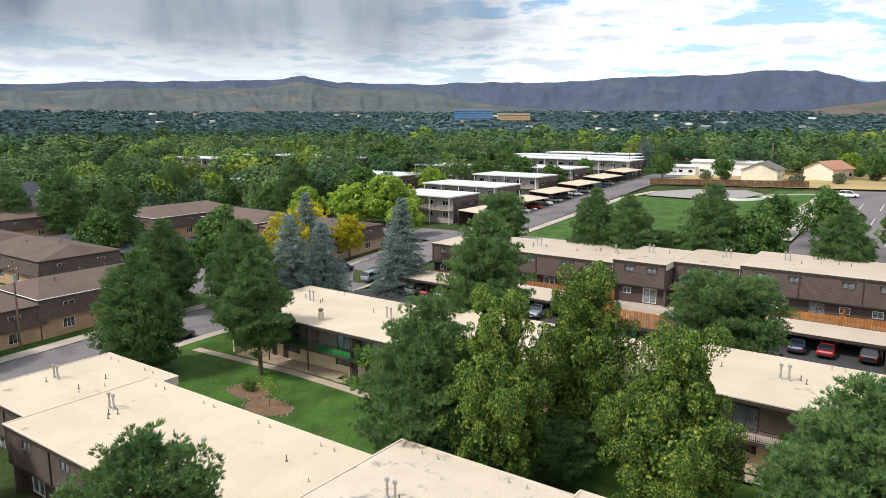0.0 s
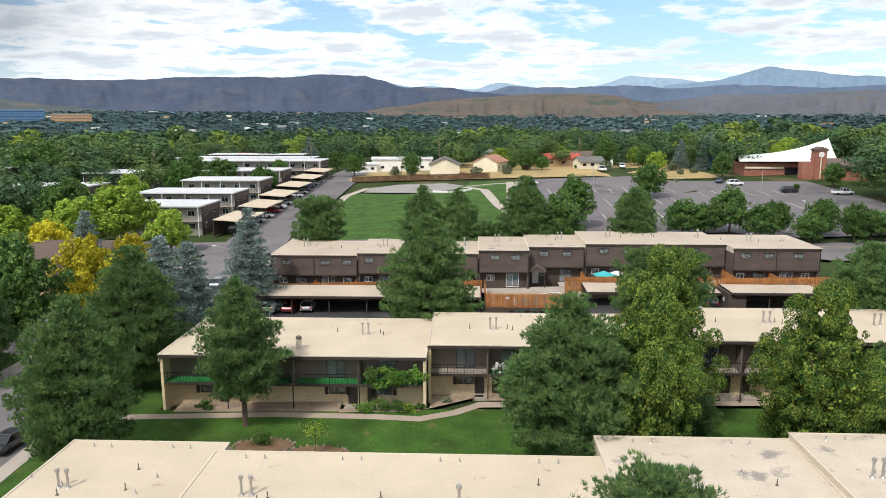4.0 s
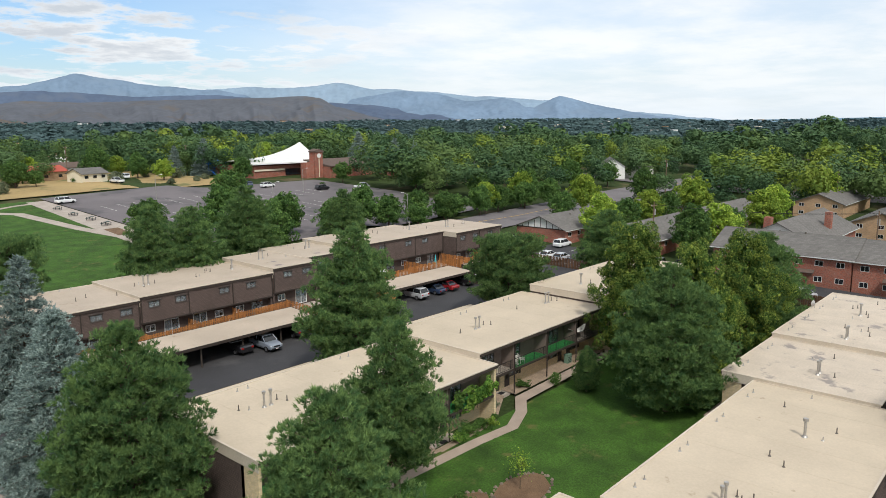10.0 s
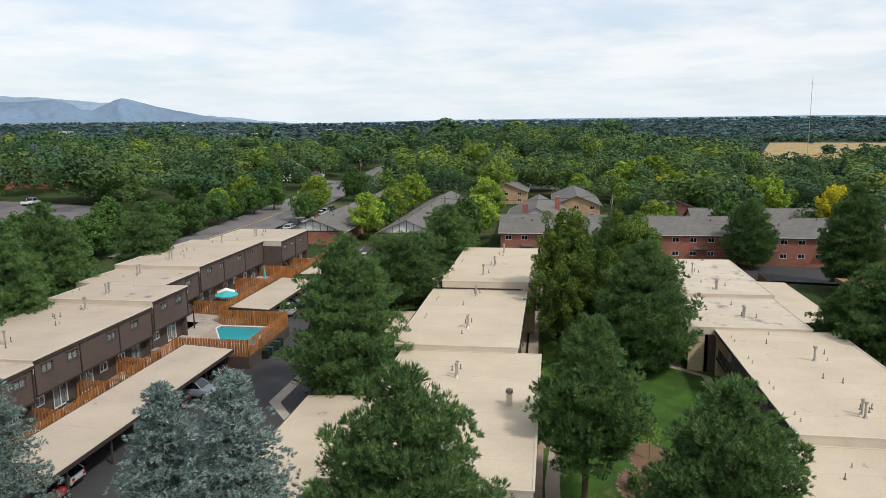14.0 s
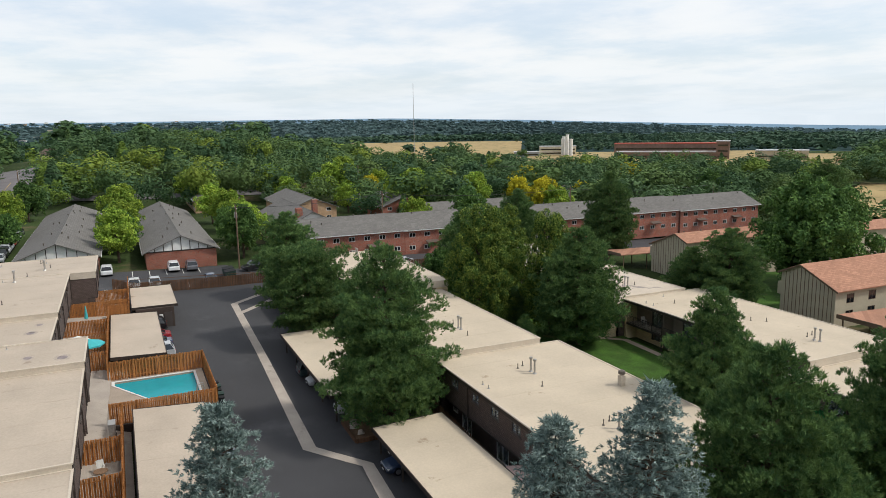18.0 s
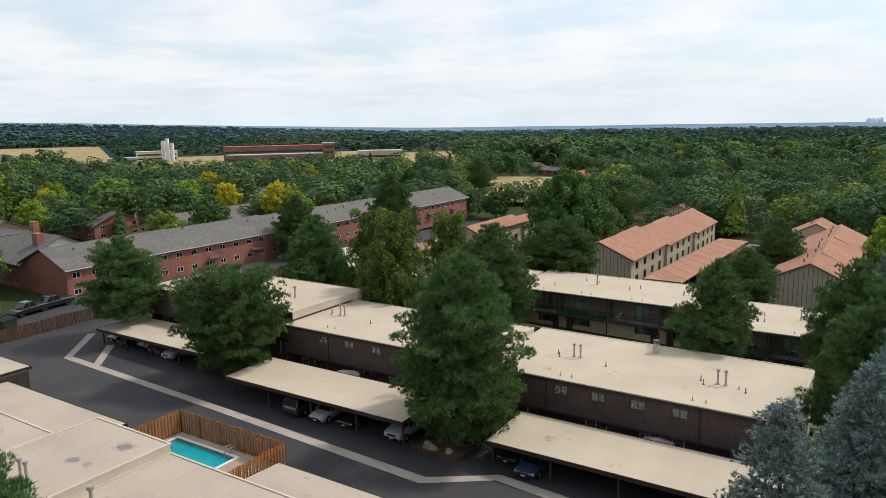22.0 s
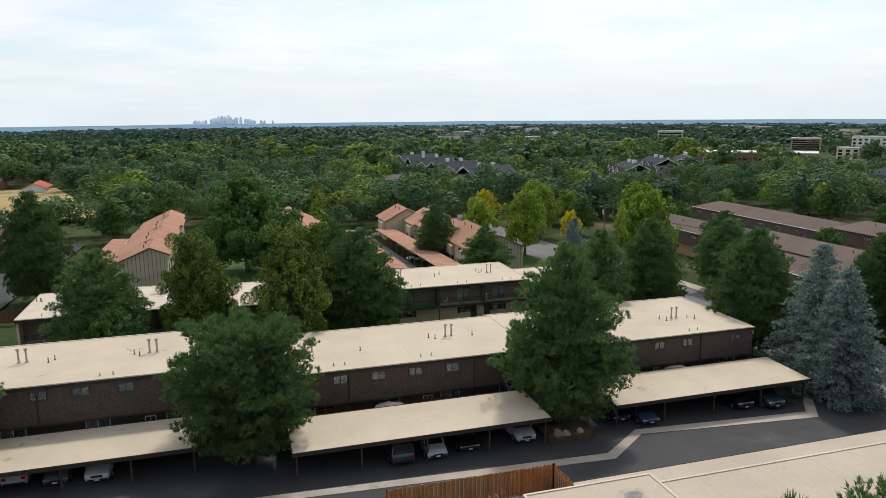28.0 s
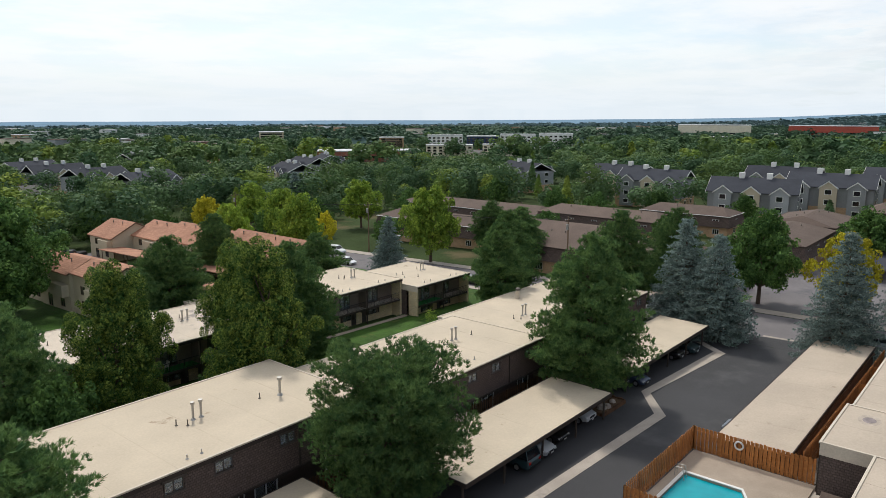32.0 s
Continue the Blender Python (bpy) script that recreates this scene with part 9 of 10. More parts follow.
umbrella(-59.8, 66.9, ground_z(-59.8, 66.9), 1.55, 2.55, PINKCANVAS, "faded pink umbrella behind a carport")
umbrella(-29.5, 68.5, ground_z(-29.5, 68.5), 1.6, 2.6, PINKCANVAS, "faded pink umbrella behind a carport")
CHAIRM = surf("white_wire_chair", (0.62, 0.60, 0.55), 0.5, (14, 0.1), (1, 0.1))
WICKER = surf("brown_wicker", (0.20, 0.12, 0.07), 0.8, (20, 0.3), (1, 0.15))


def garden_chair(x, y, z, turn, mat, label):
    c = thing("garden_chair", (x, y, z), label, "chair", "chairs on patios and balconies", turn=turn)
    part("seat", Shape().box(-0.26, -0.26, 0.40, 0.26, 0.26, 0.44), mat, c)
    part("backrest", Shape().slab([(0.24, 0.44), (0.29, 0.44), (0.42, 0.98), (0.38, 0.98)], -0.26, 0.26), mat, c)
    for sx in (-0.23, 0.23):
        part("armrest", Shape().box(-0.24, sx - 0.025, 0.62, 0.3, sx + 0.025, 0.65), mat, c)
        for sy in (-0.22, 0.22):
            part("leg", Shape().tube((sy, sx, 0), (sy, sx, 0.41 if sy > 0 else 0.62), 0.018, n=6), mat, c)
    return c


def garden_table(x, y, z, mat, label, r=0.5):
    t = thing("garden_table", (x, y, z), label, "table")
    part("tabletop", Shape().tube((0, 0, 0.68), (0, 0, 0.71), r, n=16), mat, t)
    part("pedestal", Shape().tube((0, 0, 0.03), (0, 0, 0.68), 0.04, n=8), mat, t)
    part("foot", Shape().tube((0, 0, 0), (0, 0, 0.04), r * 0.6, r * 0.5, 12), mat, t)
    return t


zb = 0.15 + 2.6 + 0.06
garden_chair(-37.2, 55.75, zb, 30, CHAIRM, "white wire chair on a green-carpeted balcony")
garden_chair(-36.0, 55.8, zb, 150, CHAIRM, "white wire chair on a green-carpeted balcony")
garden_table(-36.6, 55.9, zb, CHAIRM, "small white round table on a balcony", 0.35)
ham = thing("hammock", (-25.0, 55.9, zb), "white rope hammock hung across a balcony", "hammock")
hs = Shape()
hp = [(-1.5 + 3.0 * k / 12, 1.35 - 0.62 * math.sin(math.pi * k / 12), 0.10 + 0.42 * math.sin(math.pi * k / 12)) for k in range(13)]
hs.v = [p for px, pz, pw in hp for p in ((px, -pw, pz + pw * 0.3), (px, 0, pz), (px, pw, pz + pw * 0.3))]
hs.f = [(3 * k + q, 3 * k + q + 1, 3 * k + q + 4, 3 * k + q + 3) for k in range(12) for q in range(2)]
part("bed", hs, WHITE, ham)
part("rope", Shape().tube((-2.2, 0, 1.6), (-1.5, 0, 1.36), 0.015, n=5), WHITE, ham)
part("rope", Shape().tube((1.5, 0, 1.36), (2.2, 0, 1.6), 0.015, n=5), WHITE, ham)
PR = random.Random(6)
for x, mat in ((-66, WICKER), (-59.5, CHAIRM), (-53.8, WICKER), (-47, CHAIRM), (-14, WICKER), (-6.6, CHAIRM), (1.5, WICKER), (8.2, CHAIRM)):
    z = PATIO_F(x)
    garden_table(x, 93.8, z, WICKER, "round garden table on a fenced patio")
    garden_chair(x - 0.95, 93.9 + PR.uniform(-0.3, 0.3), z, 180 + PR.uniform(-30, 30), mat, "garden chair on a fenced patio")
    garden_chair(x + 0.95, 93.8 + PR.uniform(-0.3, 0.3), z, PR.uniform(-30, 30), mat, "garden chair on a fenced patio")
for x, y, way in ((-33, 36.4, 1), (-25, 36.6, 1), (-45, 33.6, 1), (-20, 36.6, 1), (-51, 33.4, 1), (-5, 36.5, 1)):
    zz = {True: -0.9, False: -1.15}[x > -30.5] + 2.6 + 0.06 if x < -16.7 else -0.5 + 2.66
    garden_chair(x, y if x > -30.5 else 33.6, zz, PR.uniform(0, 360), PR.choice((CHAIRM, WICKER)), "garden chair on a shaded balcony")


def boxy_unit(name, x, y, z, w, d, h, mat, label, category, top=None):
    """A cabinet-like unit with a lid and a grille."""
    u = thing(name, (x, y, z), label, category)
    part("body", Shape().box(-w / 2, -d / 2, 0, w / 2, d / 2, h), mat, u)
    part("lid", Shape().box(-w / 2 - 0.03, -d / 2 - 0.03, h + 0.004, w / 2 + 0.03, d / 2 + 0.03, h + 0.06), top or mat, u)
    for k in range(4):
        part("slat", Shape().box(-w / 2 + 0.06, -d / 2 - 0.02, h * (0.2 + 0.17 * k), w / 2 - 0.06, -d / 2 - 0.004, h * (0.26 + 0.17 * k)), RUBBER, u)
    return u


boxy_unit("utility_cabinet", -26.8, 56.0, ground_z(-26.8, 56), 0.8, 0.5, 1.0, surf("pale_green_metal", (0.16, 0.26, 0.19), 0.6, (10, 0.1), (1, 0.1)), "pale green metal utility cabinet against the brick wall", "cabinet")
boxy_unit("tall_locker", -41.2, 93.0, PATIO_F(-41), 1.1, 0.5, 1.8, GALV, "grey garden locker on a patio", "cabinet")
for x in (-42.6, -52.4, -64.4, -7.6, 3.2):
    boxy_unit("air_conditioner", x, 94.6, PATIO_F(x), 0.85, 0.85, 0.75, GALV, "grey air-conditioning unit on a patio", "air conditioner", RUBBER)


def waste_bin(x, y, mat, label, w=0.62, h=1.0):
    z = ground_z(x, y) + 0.04
    u = thing("waste_bin", (x, y, z), label, "bin", "bins beside the pool fence")
    part("body", Shape().add([(-w * 0.42, -w * 0.42, 0.06), (w * 0.42, -w * 0.42, 0.06), (w * 0.42, w * 0.42, 0.06), (-w * 0.42, w * 0.42, 0.06), (-w / 2, -w / 2, h), (w / 2, -w / 2, h), (w / 2, w / 2, h), (-w / 2, w / 2, h)], [(3, 2, 1, 0), (4, 5, 6, 7), (0, 1, 5, 4), (1, 2, 6, 5), (2, 3, 7, 6), (3, 0, 4, 7)]), mat, u)
    part("lid", Shape().slab([(-w * 0.53, h + 0.004), (w * 0.53, h + 0.004), (w * 0.53, h + 0.03), (0, h + 0.09), (-w * 0.53, h + 0.03)], -w * 0.53, w * 0.53), mat, u)
    for sx in (-0.2, 0.2):
        part("wheel", Shape().tube((sx - 0.03, w * 0.42, 0.1), (sx + 0.03, w * 0.42, 0.1), 0.1, n=10), RUBBER, u)


for k in range(5):
    waste_bin(-34.0 + k * 1.05, 83.9, BIN if k % 2 else RUBBER, "dark wheeled waste bin beside the pool fence", 0.8 if k % 2 else 0.62)
for k in range(2):
    d = thing("dumpster", (21.5 + k * 2.6, 75.2, ground_z(22, 75) + 0.05), "dark metal dumpster by the court fence", "dumpster")
    part("body", Shape().slab([(-0.8, 0.12), (0.7, 0.12), (0.85, 1.25), (-0.85, 1.45)], -1.1, 1.1, "x"), BIN, d)
    for q in (-1.12, 0.01):
        part("lid", Shape().slab([(-0.88, 1.46), (0.88, 1.26), (0.88, 1.31), (-0.88, 1.51)], q, q + 1.1, "x"), RUBBER, d)
tarp = thing("tarpaulin", (-52.9, 93.0, PATIO_F(-53)), "crumpled bright blue tarpaulin over patio things", "tarpaulin")
ts = Shape()
tn = 9
ts.v = [(-0.8 + 1.6 * i / tn, -0.6 + 1.2 * k / tn, 0.02 + 0.75 * (math.sin(math.pi * i / tn) * math.sin(math.pi * k / tn)) ** 0.5 + 0.14 * noise.noise((i * 0.9, k * 0.9, 2))) for i in range(tn + 1) for k in range(tn + 1)]
ts.f = [(i * (tn + 1) + k, (i + 1) * (tn + 1) + k, (i + 1) * (tn + 1) + k + 1, i * (tn + 1) + k + 1) for i in range(tn) for k in range(tn)]
part("sheet", ts, BLUE, tarp)


# ---- planting against the brick fronts ----
def foliage(name, x, y, z, rx, ry, rz, n, size, mat, label, category="plant", seed=1, hang=False):
    """A low mass of leaves in uneven clumps."""
    rng = np.random.default_rng(seed)
    k = 16
    cc = rng.normal(0, 0.42, (k, 3)) * np.array([rx, ry, rz])
    pick = rng.integers(0, k, n)
    dd = rng.normal(0, 1, (n, 3))
    dd /= np.linalg.norm(dd, axis=1, keepdims=True)
    p = cc[pick] + dd * np.array([rx, ry, rz]) * 0.42 * rng.uniform(0.6, 1.05, (n, 1))
    p[:, 2] = np.maximum(p[:, 2], -rz * (1.0 if not hang else 9))
    v = leaves(rng, p, dd + np.array([0, -0.3, 0.5]), size)
    t = thing(name, (x, y, z), label, category)
    part("leaves", soup("leaves", v, faces_of(v, 4), mat), mat, t, at=(0, 0, rz))
    part("stem", Shape().tube((0, 0, -0.1), (0, 0, rz * 1.1), 0.03, 0.012, 5).tube((0, 0, 0.1), (rx * 0.4, 0, rz), 0.02, 0.01, 5).tube((0, 0, 0.1), (-rx * 0.4, 0.1, rz), 0.02, 0.01, 5), BARK, t)


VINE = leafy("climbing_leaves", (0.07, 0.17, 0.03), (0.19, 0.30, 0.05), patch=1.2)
foliage("climbing_plant", -46.6, 53.0, 2.1, 2.2, 0.35, 0.95, 1700, 0.12, VINE, "lush bright green climber trailing over a balcony rail", seed=2, hang=True)
foliage("climbing_plant", -44.6, 53.2, 2.3, 0.7, 0.3, 1.0, 700, 0.12, VINE, "lush bright green climber on the balcony's end pier", seed=3, hang=True)
foliage("climbing_plant", -49.0, 53.2, 2.4, 0.6, 0.3, 0.9, 500, 0.11, SHRUB_G, "dark green climber trailing from a balcony corner", seed=4, hang=True)
for i, (x, y, rx, rz, m, lab) in enumerate([(-49.4, 52.6, 1.0, 0.55, VINE, "broad-leaved green plant by a doorstep"), (-47.8, 52.7, 1.1, 0.65, SHRUB_G, "leafy green shrub under the balcony"), (-46.3, 52.7, 0.9, 0.6, SHRUB_G, "leafy green shrub under the balcony"), (-45.2, 52.5, 0.7, 0.5, LIGHT_G, "yellow-green shrub by the corner pier"), (-44.2, 52.9, 0.5, 0.35, SHRUB_G, "small round shrub in the gravel bed"),
                                     (-41.8, 54.8, 0.55, 0.3, SAGE_G, "small grey-green shrub in the gravel bed"), (-36.0, 55.6, 0.85, 0.42, SHRUB_G, "clipped round shrub in front of the brick wall"), (-33.0, 53.5, 0.8, 0.6, SHRUB_G, "loose green shrub on the lawn"), (-57.6, 45.8, 1.0, 0.6, SHRUB_G, "loose green shrub in the mulch bed"), (-12.0, 55.8, 0.9, 0.45, SHRUB_G, "clipped round shrub in front of the brick wall"), (-4.0, 55.6, 0.8, 0.45, SHRUB_G, "clipped round shrub in front of the brick wall"), (-65.0, 53.2, 0.8, 0.45, SHRUB_G, "clipped round shrub in front of the brick wall"), (-59.0, 67.6, 0.7, 0.6, SHRUB_G, "leafy shrub behind a carport"), (-47.5, 67.3, 0.8, 0.7, VINE, "leafy shrub behind a carport")]):
    foliage("shrub", x, y, ground_z(x, y), rx, rx * 0.8, rz, int(900 * rx), 0.075, m, lab, "shrub", 40 + i)
sap = thing("sapling", (-52.4, 44.2, ground_z(-52.4, 44.2)), "thin young tree in a mulch bed on the lawn", "tree")
part("trunk", Shape().tube((0, 0, 0), (0.05, 0, 1.6), 0.035, 0.025, 6).tube((0.05, 0, 1.6), (0.5, 0.2, 2.5), 0.02, 0.01, 5).tube((0.05, 0, 1.5), (-0.45, 0.1, 2.4), 0.02, 0.01, 5).tube((0.05, 0, 1.6), (0.1, -0.3, 2.8), 0.02, 0.01, 5), BARK, sap)
srng = np.random.default_rng(5)
sp = srng.normal(0, 0.42, (420, 3)) + np.array([0, 0, 2.2])
sv = leaves(srng, sp, srng.normal(0, 1, (420, 3)), 0.075)
part("crown", soup("crown", sv, faces_of(sv, 4), LIGHT_G), LIGHT_G, sap)
SR = random.Random(15)
for cx, cy, rx, ry in ((-57.2, 45.6, 2.6, 1.5), (-52.4, 44.0, 2.9, 1.7)):
    edge = thing("stone_edging", (cx, cy, ground_z(cx, cy)), "ring of rough stones round a mulch bed", "edging")
    for k in range(30):
        a = k * 0.2094
        a += SR.uniform(-0.07, 0.07)
        x, y = rx * SR.uniform(0.98, 1.1) * math.cos(a), ry * SR.uniform(0.98, 1.1) * math.sin(a)
        z = ground_z(cx + x, cy + y) - ground_z(cx, cy) + 0.06
        st1 = part("stone", shared(("stone", k % 5), lambda: Shape().tube((0, 0, 0), (0, 0, 0.13), 0.11 + 0.02 * (k % 5), 0.07, 6).mesh("stone", DARK_STONE)), DARK_STONE, edge, at=(x, y, z))
        st1.rotation_euler = (0, 0, SR.uniform(0, 6))
pl = thing("planter", (-44.2, 73.0, ground_z(-44.2, 73)), "low timber-edged planting bed with two boulders under a pine", "planter")
for k in range(16):
    part("stake", Shape().box(-2.0 + k * 0.27, 1.55, -0.1, -1.78 + k * 0.27, 1.67, 0.38 + 0.04 * (k % 3)), CEDAR_OLD, pl)
for k in range(10):
    for sx in (-2.12, 2.32):
        part("stake", Shape().box(sx, -1.1 + k * 0.27, -0.1, sx + 0.12, -0.88 + k * 0.27, 0.38 + 0.04 * (k % 3)), CEDAR_OLD, pl)
part("soil", Shape().box(-2.0, -1.2, -0.1, 2.3, 1.55, 0.26), MULCH, pl, "dark bark mulch")
for bx, by, br in ((0.5, 1.0, 0.42), (1.15, 0.75, 0.5), (-0.9, 0.8, 0.35)):
    part("boulder", Shape().tube((bx, by, 0.25), (bx + 0.05, by, 0.25 + br * 0.6), br, br * 0.75, 7).tube((bx + 0.05, by, 0.25 + br * 0.6), (bx, by, 0.25 + br), br * 0.75, br * 0.3, 7), ROCK, pl, "pale rough boulder")


# ---- dishes, poles, lamps, signs ----
def dish(x, y, z, turn):
    d = thing("satellite_dish", (x, y, z), "small grey satellite dish on a roof edge", "satellite dish", "satellite dishes", turn=turn)
    s, n = Shape(), 14
    s.v = [(0, 0.12, 0.55)] + [(0.2 * math.cos(k * 6.2832 / n), 0.07, 0.55 + 0.2 * math.sin(k * 6.2832 / n)) for k in range(n)] + [(0.38 * math.cos(k * 6.2832 / n), -0.06, 0.55 + 0.38 * math.sin(k * 6.2832 / n)) for k in range(n)]
    s.f = [(0, 1 + k, 1 + (k + 1) % n) for k in range(n)] + [(1 + k, 15 + k, 15 + (k + 1) % n, 1 + (k + 1) % n) for k in range(n)]
    part("reflector", s, GALV, d)
    part("mast", Shape().tube((0, 0.16, 0), (0, 0.14, 0.55), 0.025, n=6), GALV, d)
    part("arm", Shape().tube((0, 0.1, 0.3), (0, -0.42, 0.42), 0.015, n=5).box(-0.05, -0.5, 0.38, 0.05, -0.4, 0.47), RAIL, d)


dish(-2.9, 37.3, 5.12, 160)


def utility_pole(x, y, h, turn, label="weathered wooden utility pole with a crossarm"):
    z = ground_z(x, y)
    p = thing("utility_pole", (x, y, z), label, "pole", "utility poles", turn=turn)
    part("shaft", Shape().tube((0, 0, -0.3), (0, 0, h), 0.16, 0.11, 10), BATTEN, p)
    part("crossarm", Shape().box(-1.2, -0.06, h - 0.75, 1.2, 0.06, h - 0.62), BATTEN, p)
    part("transformer", Shape().tube((0.32, 0, h - 2.4), (0.32, 0, h - 1.4), 0.24, n=12), GALV, p)
    for k in (-1.0, 0.0, 1.0):
        part("insulator", Shape().tube((k, 0, h - 0.62), (k, 0, h - 0.42), 0.05, 0.03, 6), TRIM_LIGHT, p)
    return (x, y, z + h - 0.45)


def wire(a, b, label="black overhead power line"):
    s = Shape()
    n = 12
    pts = [Vector(a).lerp(Vector(b), k / n) - Vector((0, 0, 4 * 0.02 * (Vector(b) - Vector(a)).length * (k / n) * (1 - k / n))) for k in range(n + 1)]
    side = Vector((b[1] - a[1], a[0] - b[0], 0)).normalized() * 0.022
    for p in pts:
        s.v += [tuple(p + side), tuple(p + Vector((0, 0, 0.022))), tuple(p - side), tuple(p - Vector((0, 0, 0.022)))]
    s.f += [(4 * k + i, 4 * k + (i + 1) % 4, 4 * k + 4 + (i + 1) % 4, 4 * k + 4 + i) for k in range(n) for i in range(4)]
    lone("power_line", s, RAIL, label, "cable")


def pole_run(spots, turn):
    tops = [utility_pole(*s, turn) for s in spots]
    for a, c in zip(tops, tops[1:]):
        wire(a, c)
        wire((a[0], a[1] + 1.0, a[2]), (c[0], c[1] + 1.0, c[2]))


pole_run([(28.4, 72.6, 11.5), (44.0, 40, 11), (44.5, -8, 11), (45, -54, 11)], 0)
pole_run([(-150, 236, 11), (-100, 258, 11), (-52, 262, 11), (0, 260, 11), (46, 268, 11)], 90)
pole_run([(128, 116, 11), (128, 66, 11), (130, 18, 11), (134, -30, 11), (140, -84, 11)], 0)
pole_run([(-94, -60, 11), (-94, -10, 11), (-94, 40, 11)], 0)


def street_lamp(x, y, turn, h=6.5):
    l = thing("street_lamp", (x, y, ground_z(x, y)), "slim grey street lamp with a short arm", "lamp", "street lamps", turn=turn)
    part("pole", Shape().tube((0, 0, 0), (0, 0, h), 0.09, 0.06, 8), GALV, l)
    part("arm", Shape().tube((0, 0, h - 0.1), (1.4, 0, h + 0.25), 0.04, n=6), GALV, l)
    part("head", Shape().box(1.3, -0.14, h + 0.18, 1.95, 0.14, h + 0.32), TRIM_LIGHT, l)


for x, y, a in ((-76.8, 14, 180), (-77.4, 96, 180), (-73.3, 133.5, 0), (-92.2, 52, 0), (27, 133.6, 90), (-6, 190, 0), (40, 190, 0), (8, 160, 0), (-77.0, -40, 180)):
    street_lamp(x, y, a, 5.5 if y == 133.5 else 7.0)
ring = thing("lifebuoy", (-37.38, 88.0, POOL_Z + 1.3), "white life ring on the pool fence", "life ring", turn=0)
rs, n1, n2 = Shape(), 18, 8
rs.v = [(0.07 * math.sin(q * 6.2832 / n2), (0.3 + 0.07 * math.cos(q * 6.2832 / n2)) * math.cos(k * 6.2832 / n1), (0.3 + 0.07 * math.cos(q * 6.2832 / n2)) * math.sin(k * 6.2832 / n1)) for k in range(n1) for q in range(n2)]
rs.f = [(k * n2 + q, ((k + 1) % n1) * n2 + q, ((k + 1) % n1) * n2 + (q + 1) % n2, k * n2 + (q + 1) % n2) for k in range(n1) for q in range(n2)]
part("ring", rs, WHITE, ring)
part("rope", Shape().tube((0.0, -0.05, 0.3), (0.0, 0.0, 0.62), 0.012, n=5), CHAIRM, ring)
gate = thing("gate_sign", (-34.6, 84.36, POOL_Z + 1.3), "small pale notice on the pool gate", "sign")
part("plate", Shape().box(-0.2, -0.03, -0.15, 0.2, 0.0, 0.15), WHITE, gate)
part("text_bar", Shape().box(-0.14, -0.036, 0.03, 0.14, -0.032, 0.07), RAIL, gate)
part("text_bar", Shape().box(-0.14, -0.036, -0.06, 0.10, -0.032, -0.03), RAIL, gate)

# ---- painted lines ----
for x0, x1, y0, n, step_y in ((17.2, 21.8, 76.5, 8, 2.7), (28.2, 32.6, 76.5, 8, 2.7)):
    for k in range(n):
        sheet("parking_line", rect(x0, y0 + k * step_y, x1, y0 + k * step_y + 0.11), 0.062, PAINT_LINE, "white painted parking bay line on asphalt", "road marking", cell=8)
bays = Shape()
for k in range(16):
    for y0 in (146, 166, 186):
        x = -18 + k * 4.2
        p = rect(x, y0, x + 0.13, y0 + 9.5)
        bays.add([(*q, ground_z(*q) + 0.066) for q in p], [(0, 1, 2, 3)])
lone("bay_marking", bays, PAINT_LINE, "faded parking bay lines on old asphalt", "road marking", kind="stuff")
sheet("centre_line", [(6, 120.8), (6, 121.0), (250, 129.0), (250, 128.8)], 0.07, YELLOW_LINE, "faded yellow centre line", "road marking", cell=20)

# ---- park furniture and playground ----
def picnic_table(x, y, turn):
    z = ground_z(x, y) + 0.09
    t = thing("picnic_table", (x, y, z), "dark green picnic table on the park terrace", "table", "picnic tables", turn=turn)
    part("tabletop", Shape().box(-0.9, -0.38, 0.72, 0.9, 0.38, 0.77), BIN, t)
    for s in (-0.72, 0.72):
        part("bench", Shape().box(-0.9, s - 0.14, 0.42, 0.9, s + 0.14, 0.46), BIN, t)
    for s in (-0.6, 0.6):
        part("leg", Shape().box(s - 0.04, -0.7, 0, s + 0.04, -0.62, 0.72).box(s - 0.04, 0.62, 0, s + 0.04, 0.7, 0.72).box(s - 0.04, -0.7, 0.36, s + 0.04, 0.7, 0.42), RAIL, t)


for k, (x, y) in enumerate([(-27, 150), (-27.6, 170), (-27.4, 178), (-28, 186), (-27.5, 196), (-46, 214), (-52, 215)]):
    picnic_table(x, y, 20 + k * 8)
arcw = Shape()
na = 14
arc_in = [(-46.5 + 7.0 * math.cos(radians(200 + 140 * k / na)), 199.5 + 6.5 * math.sin(radians(200 + 140 * k / na))) for k in range(na + 1)]
arc_out = [(-46.5 + 7.5 * math.cos(radians(200 + 140 * k / na)), 199.5 + 7.0 * math.sin(radians(200 + 140 * k / na))) for k in range(na + 1)]
arcw.prism(arc_in + arc_out[::-1], [ground_z(*p) - 0.2 for p in arc_in + arc_out[::-1]], [ground_z(*p) + 0.55 for p in arc_in + arc_out[::-1]])
lone("seat_wall", arcw, WHITE, "low curved white seat wall in the park", "wall", kind="structure")
px, py = 50, 254
pg = thing("playground", (px, py, ground_z(px, py)), "bright blue climbing tower with slides on a play area", "playground")
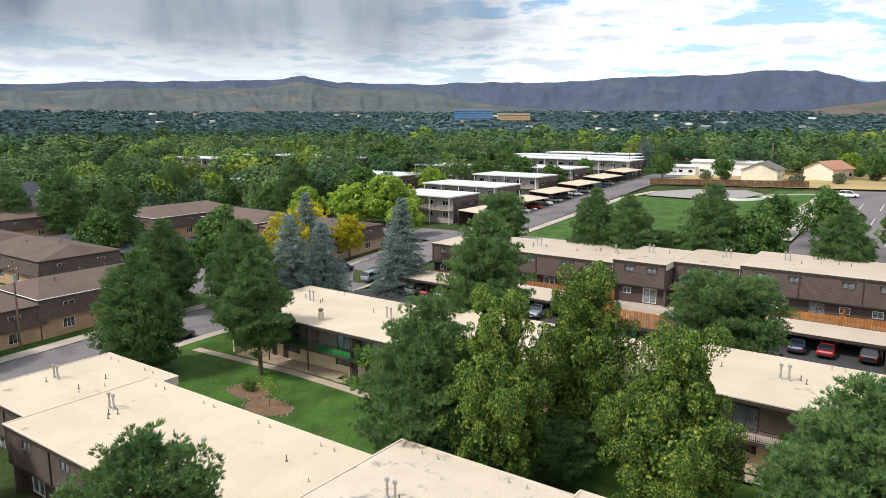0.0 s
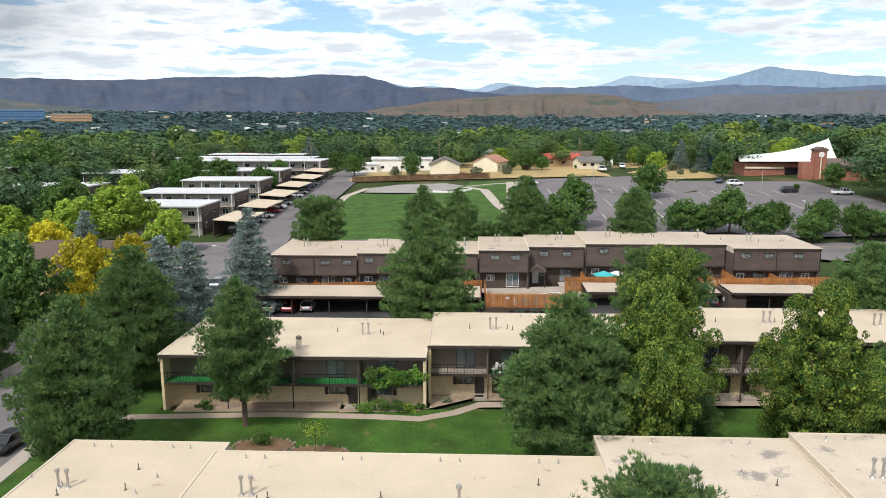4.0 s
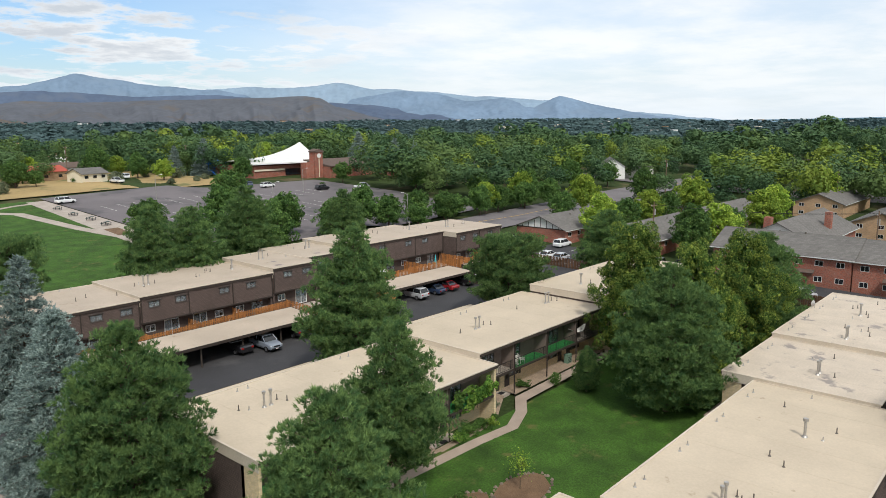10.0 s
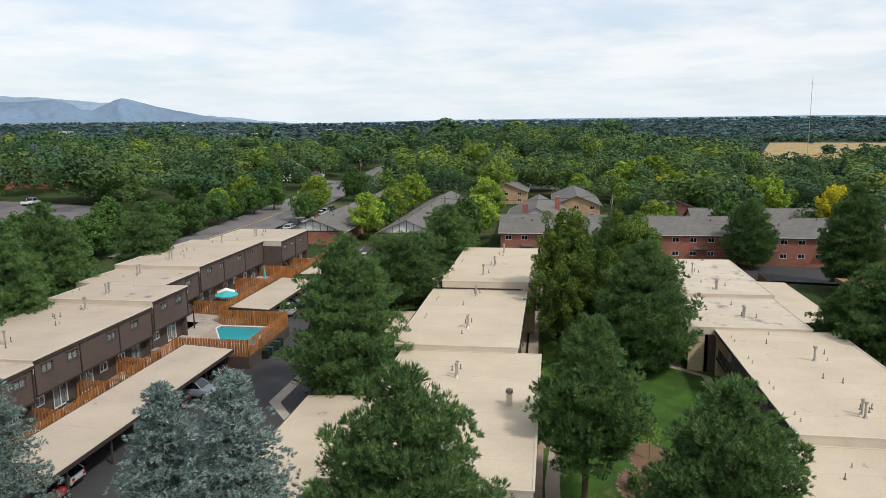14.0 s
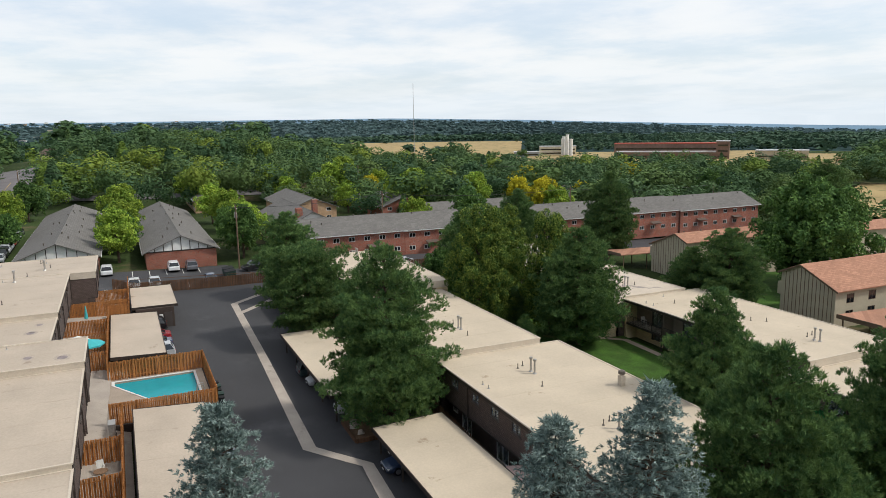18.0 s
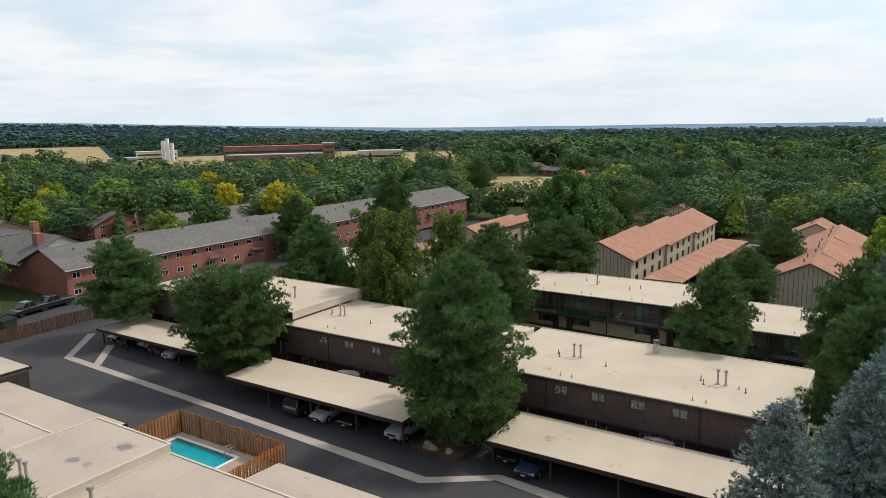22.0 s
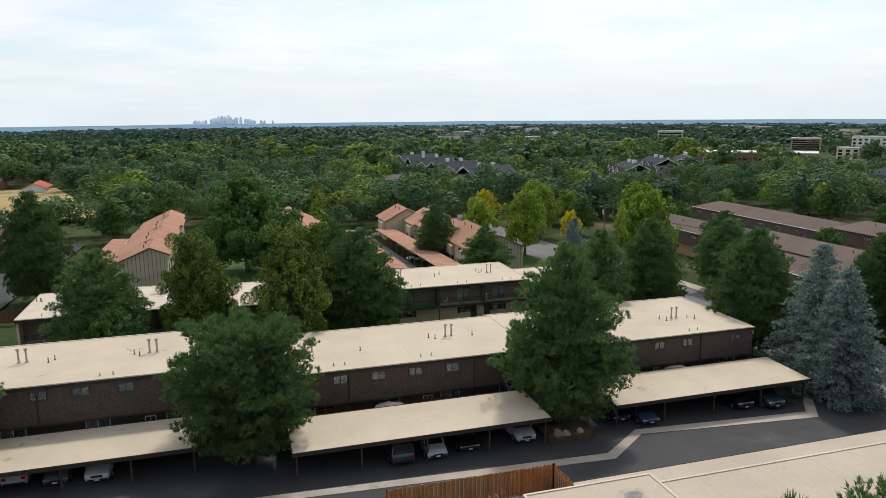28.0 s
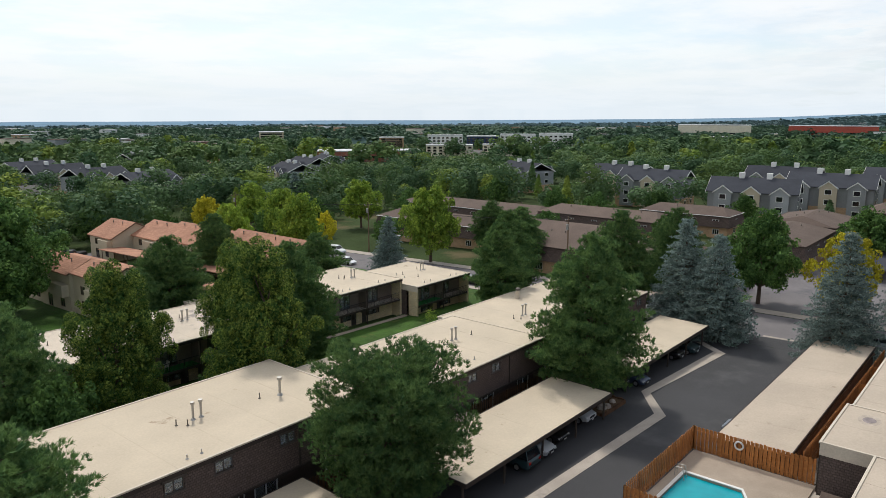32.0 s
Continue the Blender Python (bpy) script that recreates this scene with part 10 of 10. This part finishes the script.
for i, (x, y, h) in enumerate(((-3, 0, 3.4), (0, 1, 4.4), (3, -0.5, 3.6))):
    for sx in (-0.9, 0.9):
        for sy in (-0.9, 0.9):
            part("post", Shape().tube((x + sx, y + sy, 0), (x + sx, y + sy, h + 0.4), 0.08, n=8), BLUE, pg)
    part("platform", Shape().box(x - 1, y - 1, h - 2.0, x + 1, y + 1, h - 1.85), BLUE, pg)
    part("canopy", Shape().add([(x - 1.2, y - 1.2, h + 0.4), (x + 1.2, y - 1.2, h + 0.4), (x + 1.2, y + 1.2, h + 0.4), (x - 1.2, y + 1.2, h + 0.4), (x, y, h + 1.5)], [(3, 2, 1, 0), (0, 1, 4), (1, 2, 4), (2, 3, 4), (3, 0, 4)]), BLUE, pg)
for sx, sy in ((-3, -1), (3, -1.5)):
    part("slide", Shape().slab([(sy, 1.6), (sy - 3.2, 0.15), (sy - 3.2, 0.3), (sy, 1.75)], sx - 0.4, sx + 0.4, "x"), BLUE, pg)
for x in (-1.5, 1.5):
    part("bridge", Shape().box(x - 0.6, -0.5, 1.7, x + 0.6, 0.6, 1.8), BLUE, pg)

for x, lab in ((-66.0, "small dark door mat"), (-50.2, "small dark door mat"), (-38.6, "small dark door mat")):
    m = thing("door_mat", (x, 53.9 if x < -44 else 56.4, (-0.25 if x < -44 else 0.15) + 0.0), lab + " on a concrete doorstep", "mat")
    part("mat", Shape().box(-0.4, -0.25, 0.0, 0.4, 0.25, 0.025), RUBBER, m)

# ---- water stains on the flat roofs ----
STAINS = [(-36.4, 96.3, 7.95, 0.9), (-35.3, 98.9, 7.95, 0.7), (-27.2, 99.4, 8.0, 0.8), (-24.4, 98.9, 8.0, 0.6)]
STAIN = surf("dark_water_stain", (0.27, 0.225, 0.215), 0.8, (3, 0.25), (0.8, 0.2))
STAIN_RIM = surf("pale_water_stain", (0.43, 0.36, 0.29), 0.8, (3, 0.2), (0.8, 0.15))
for x, y, z, r in STAINS:
    ws = thing("water_stain", (x, y, z), "dried dark puddle stain on a flat cream roof", "stain")
    for name, k, m, dz in (("rim", 1.0, STAIN_RIM, 0.003), ("core", 0.6, STAIN, 0.006)):
        p = [(r * k * (1 + 0.28 * noise.noise((x + 0.7 * math.cos(a * 0.314), y + 0.7 * math.sin(a * 0.314), k))) * math.cos(a * 0.314), r * k * 0.75 * math.sin(a * 0.314)) for a in range(20)]
        part(name, Shape().prism(p, dz - 0.002, dz), m, ws)
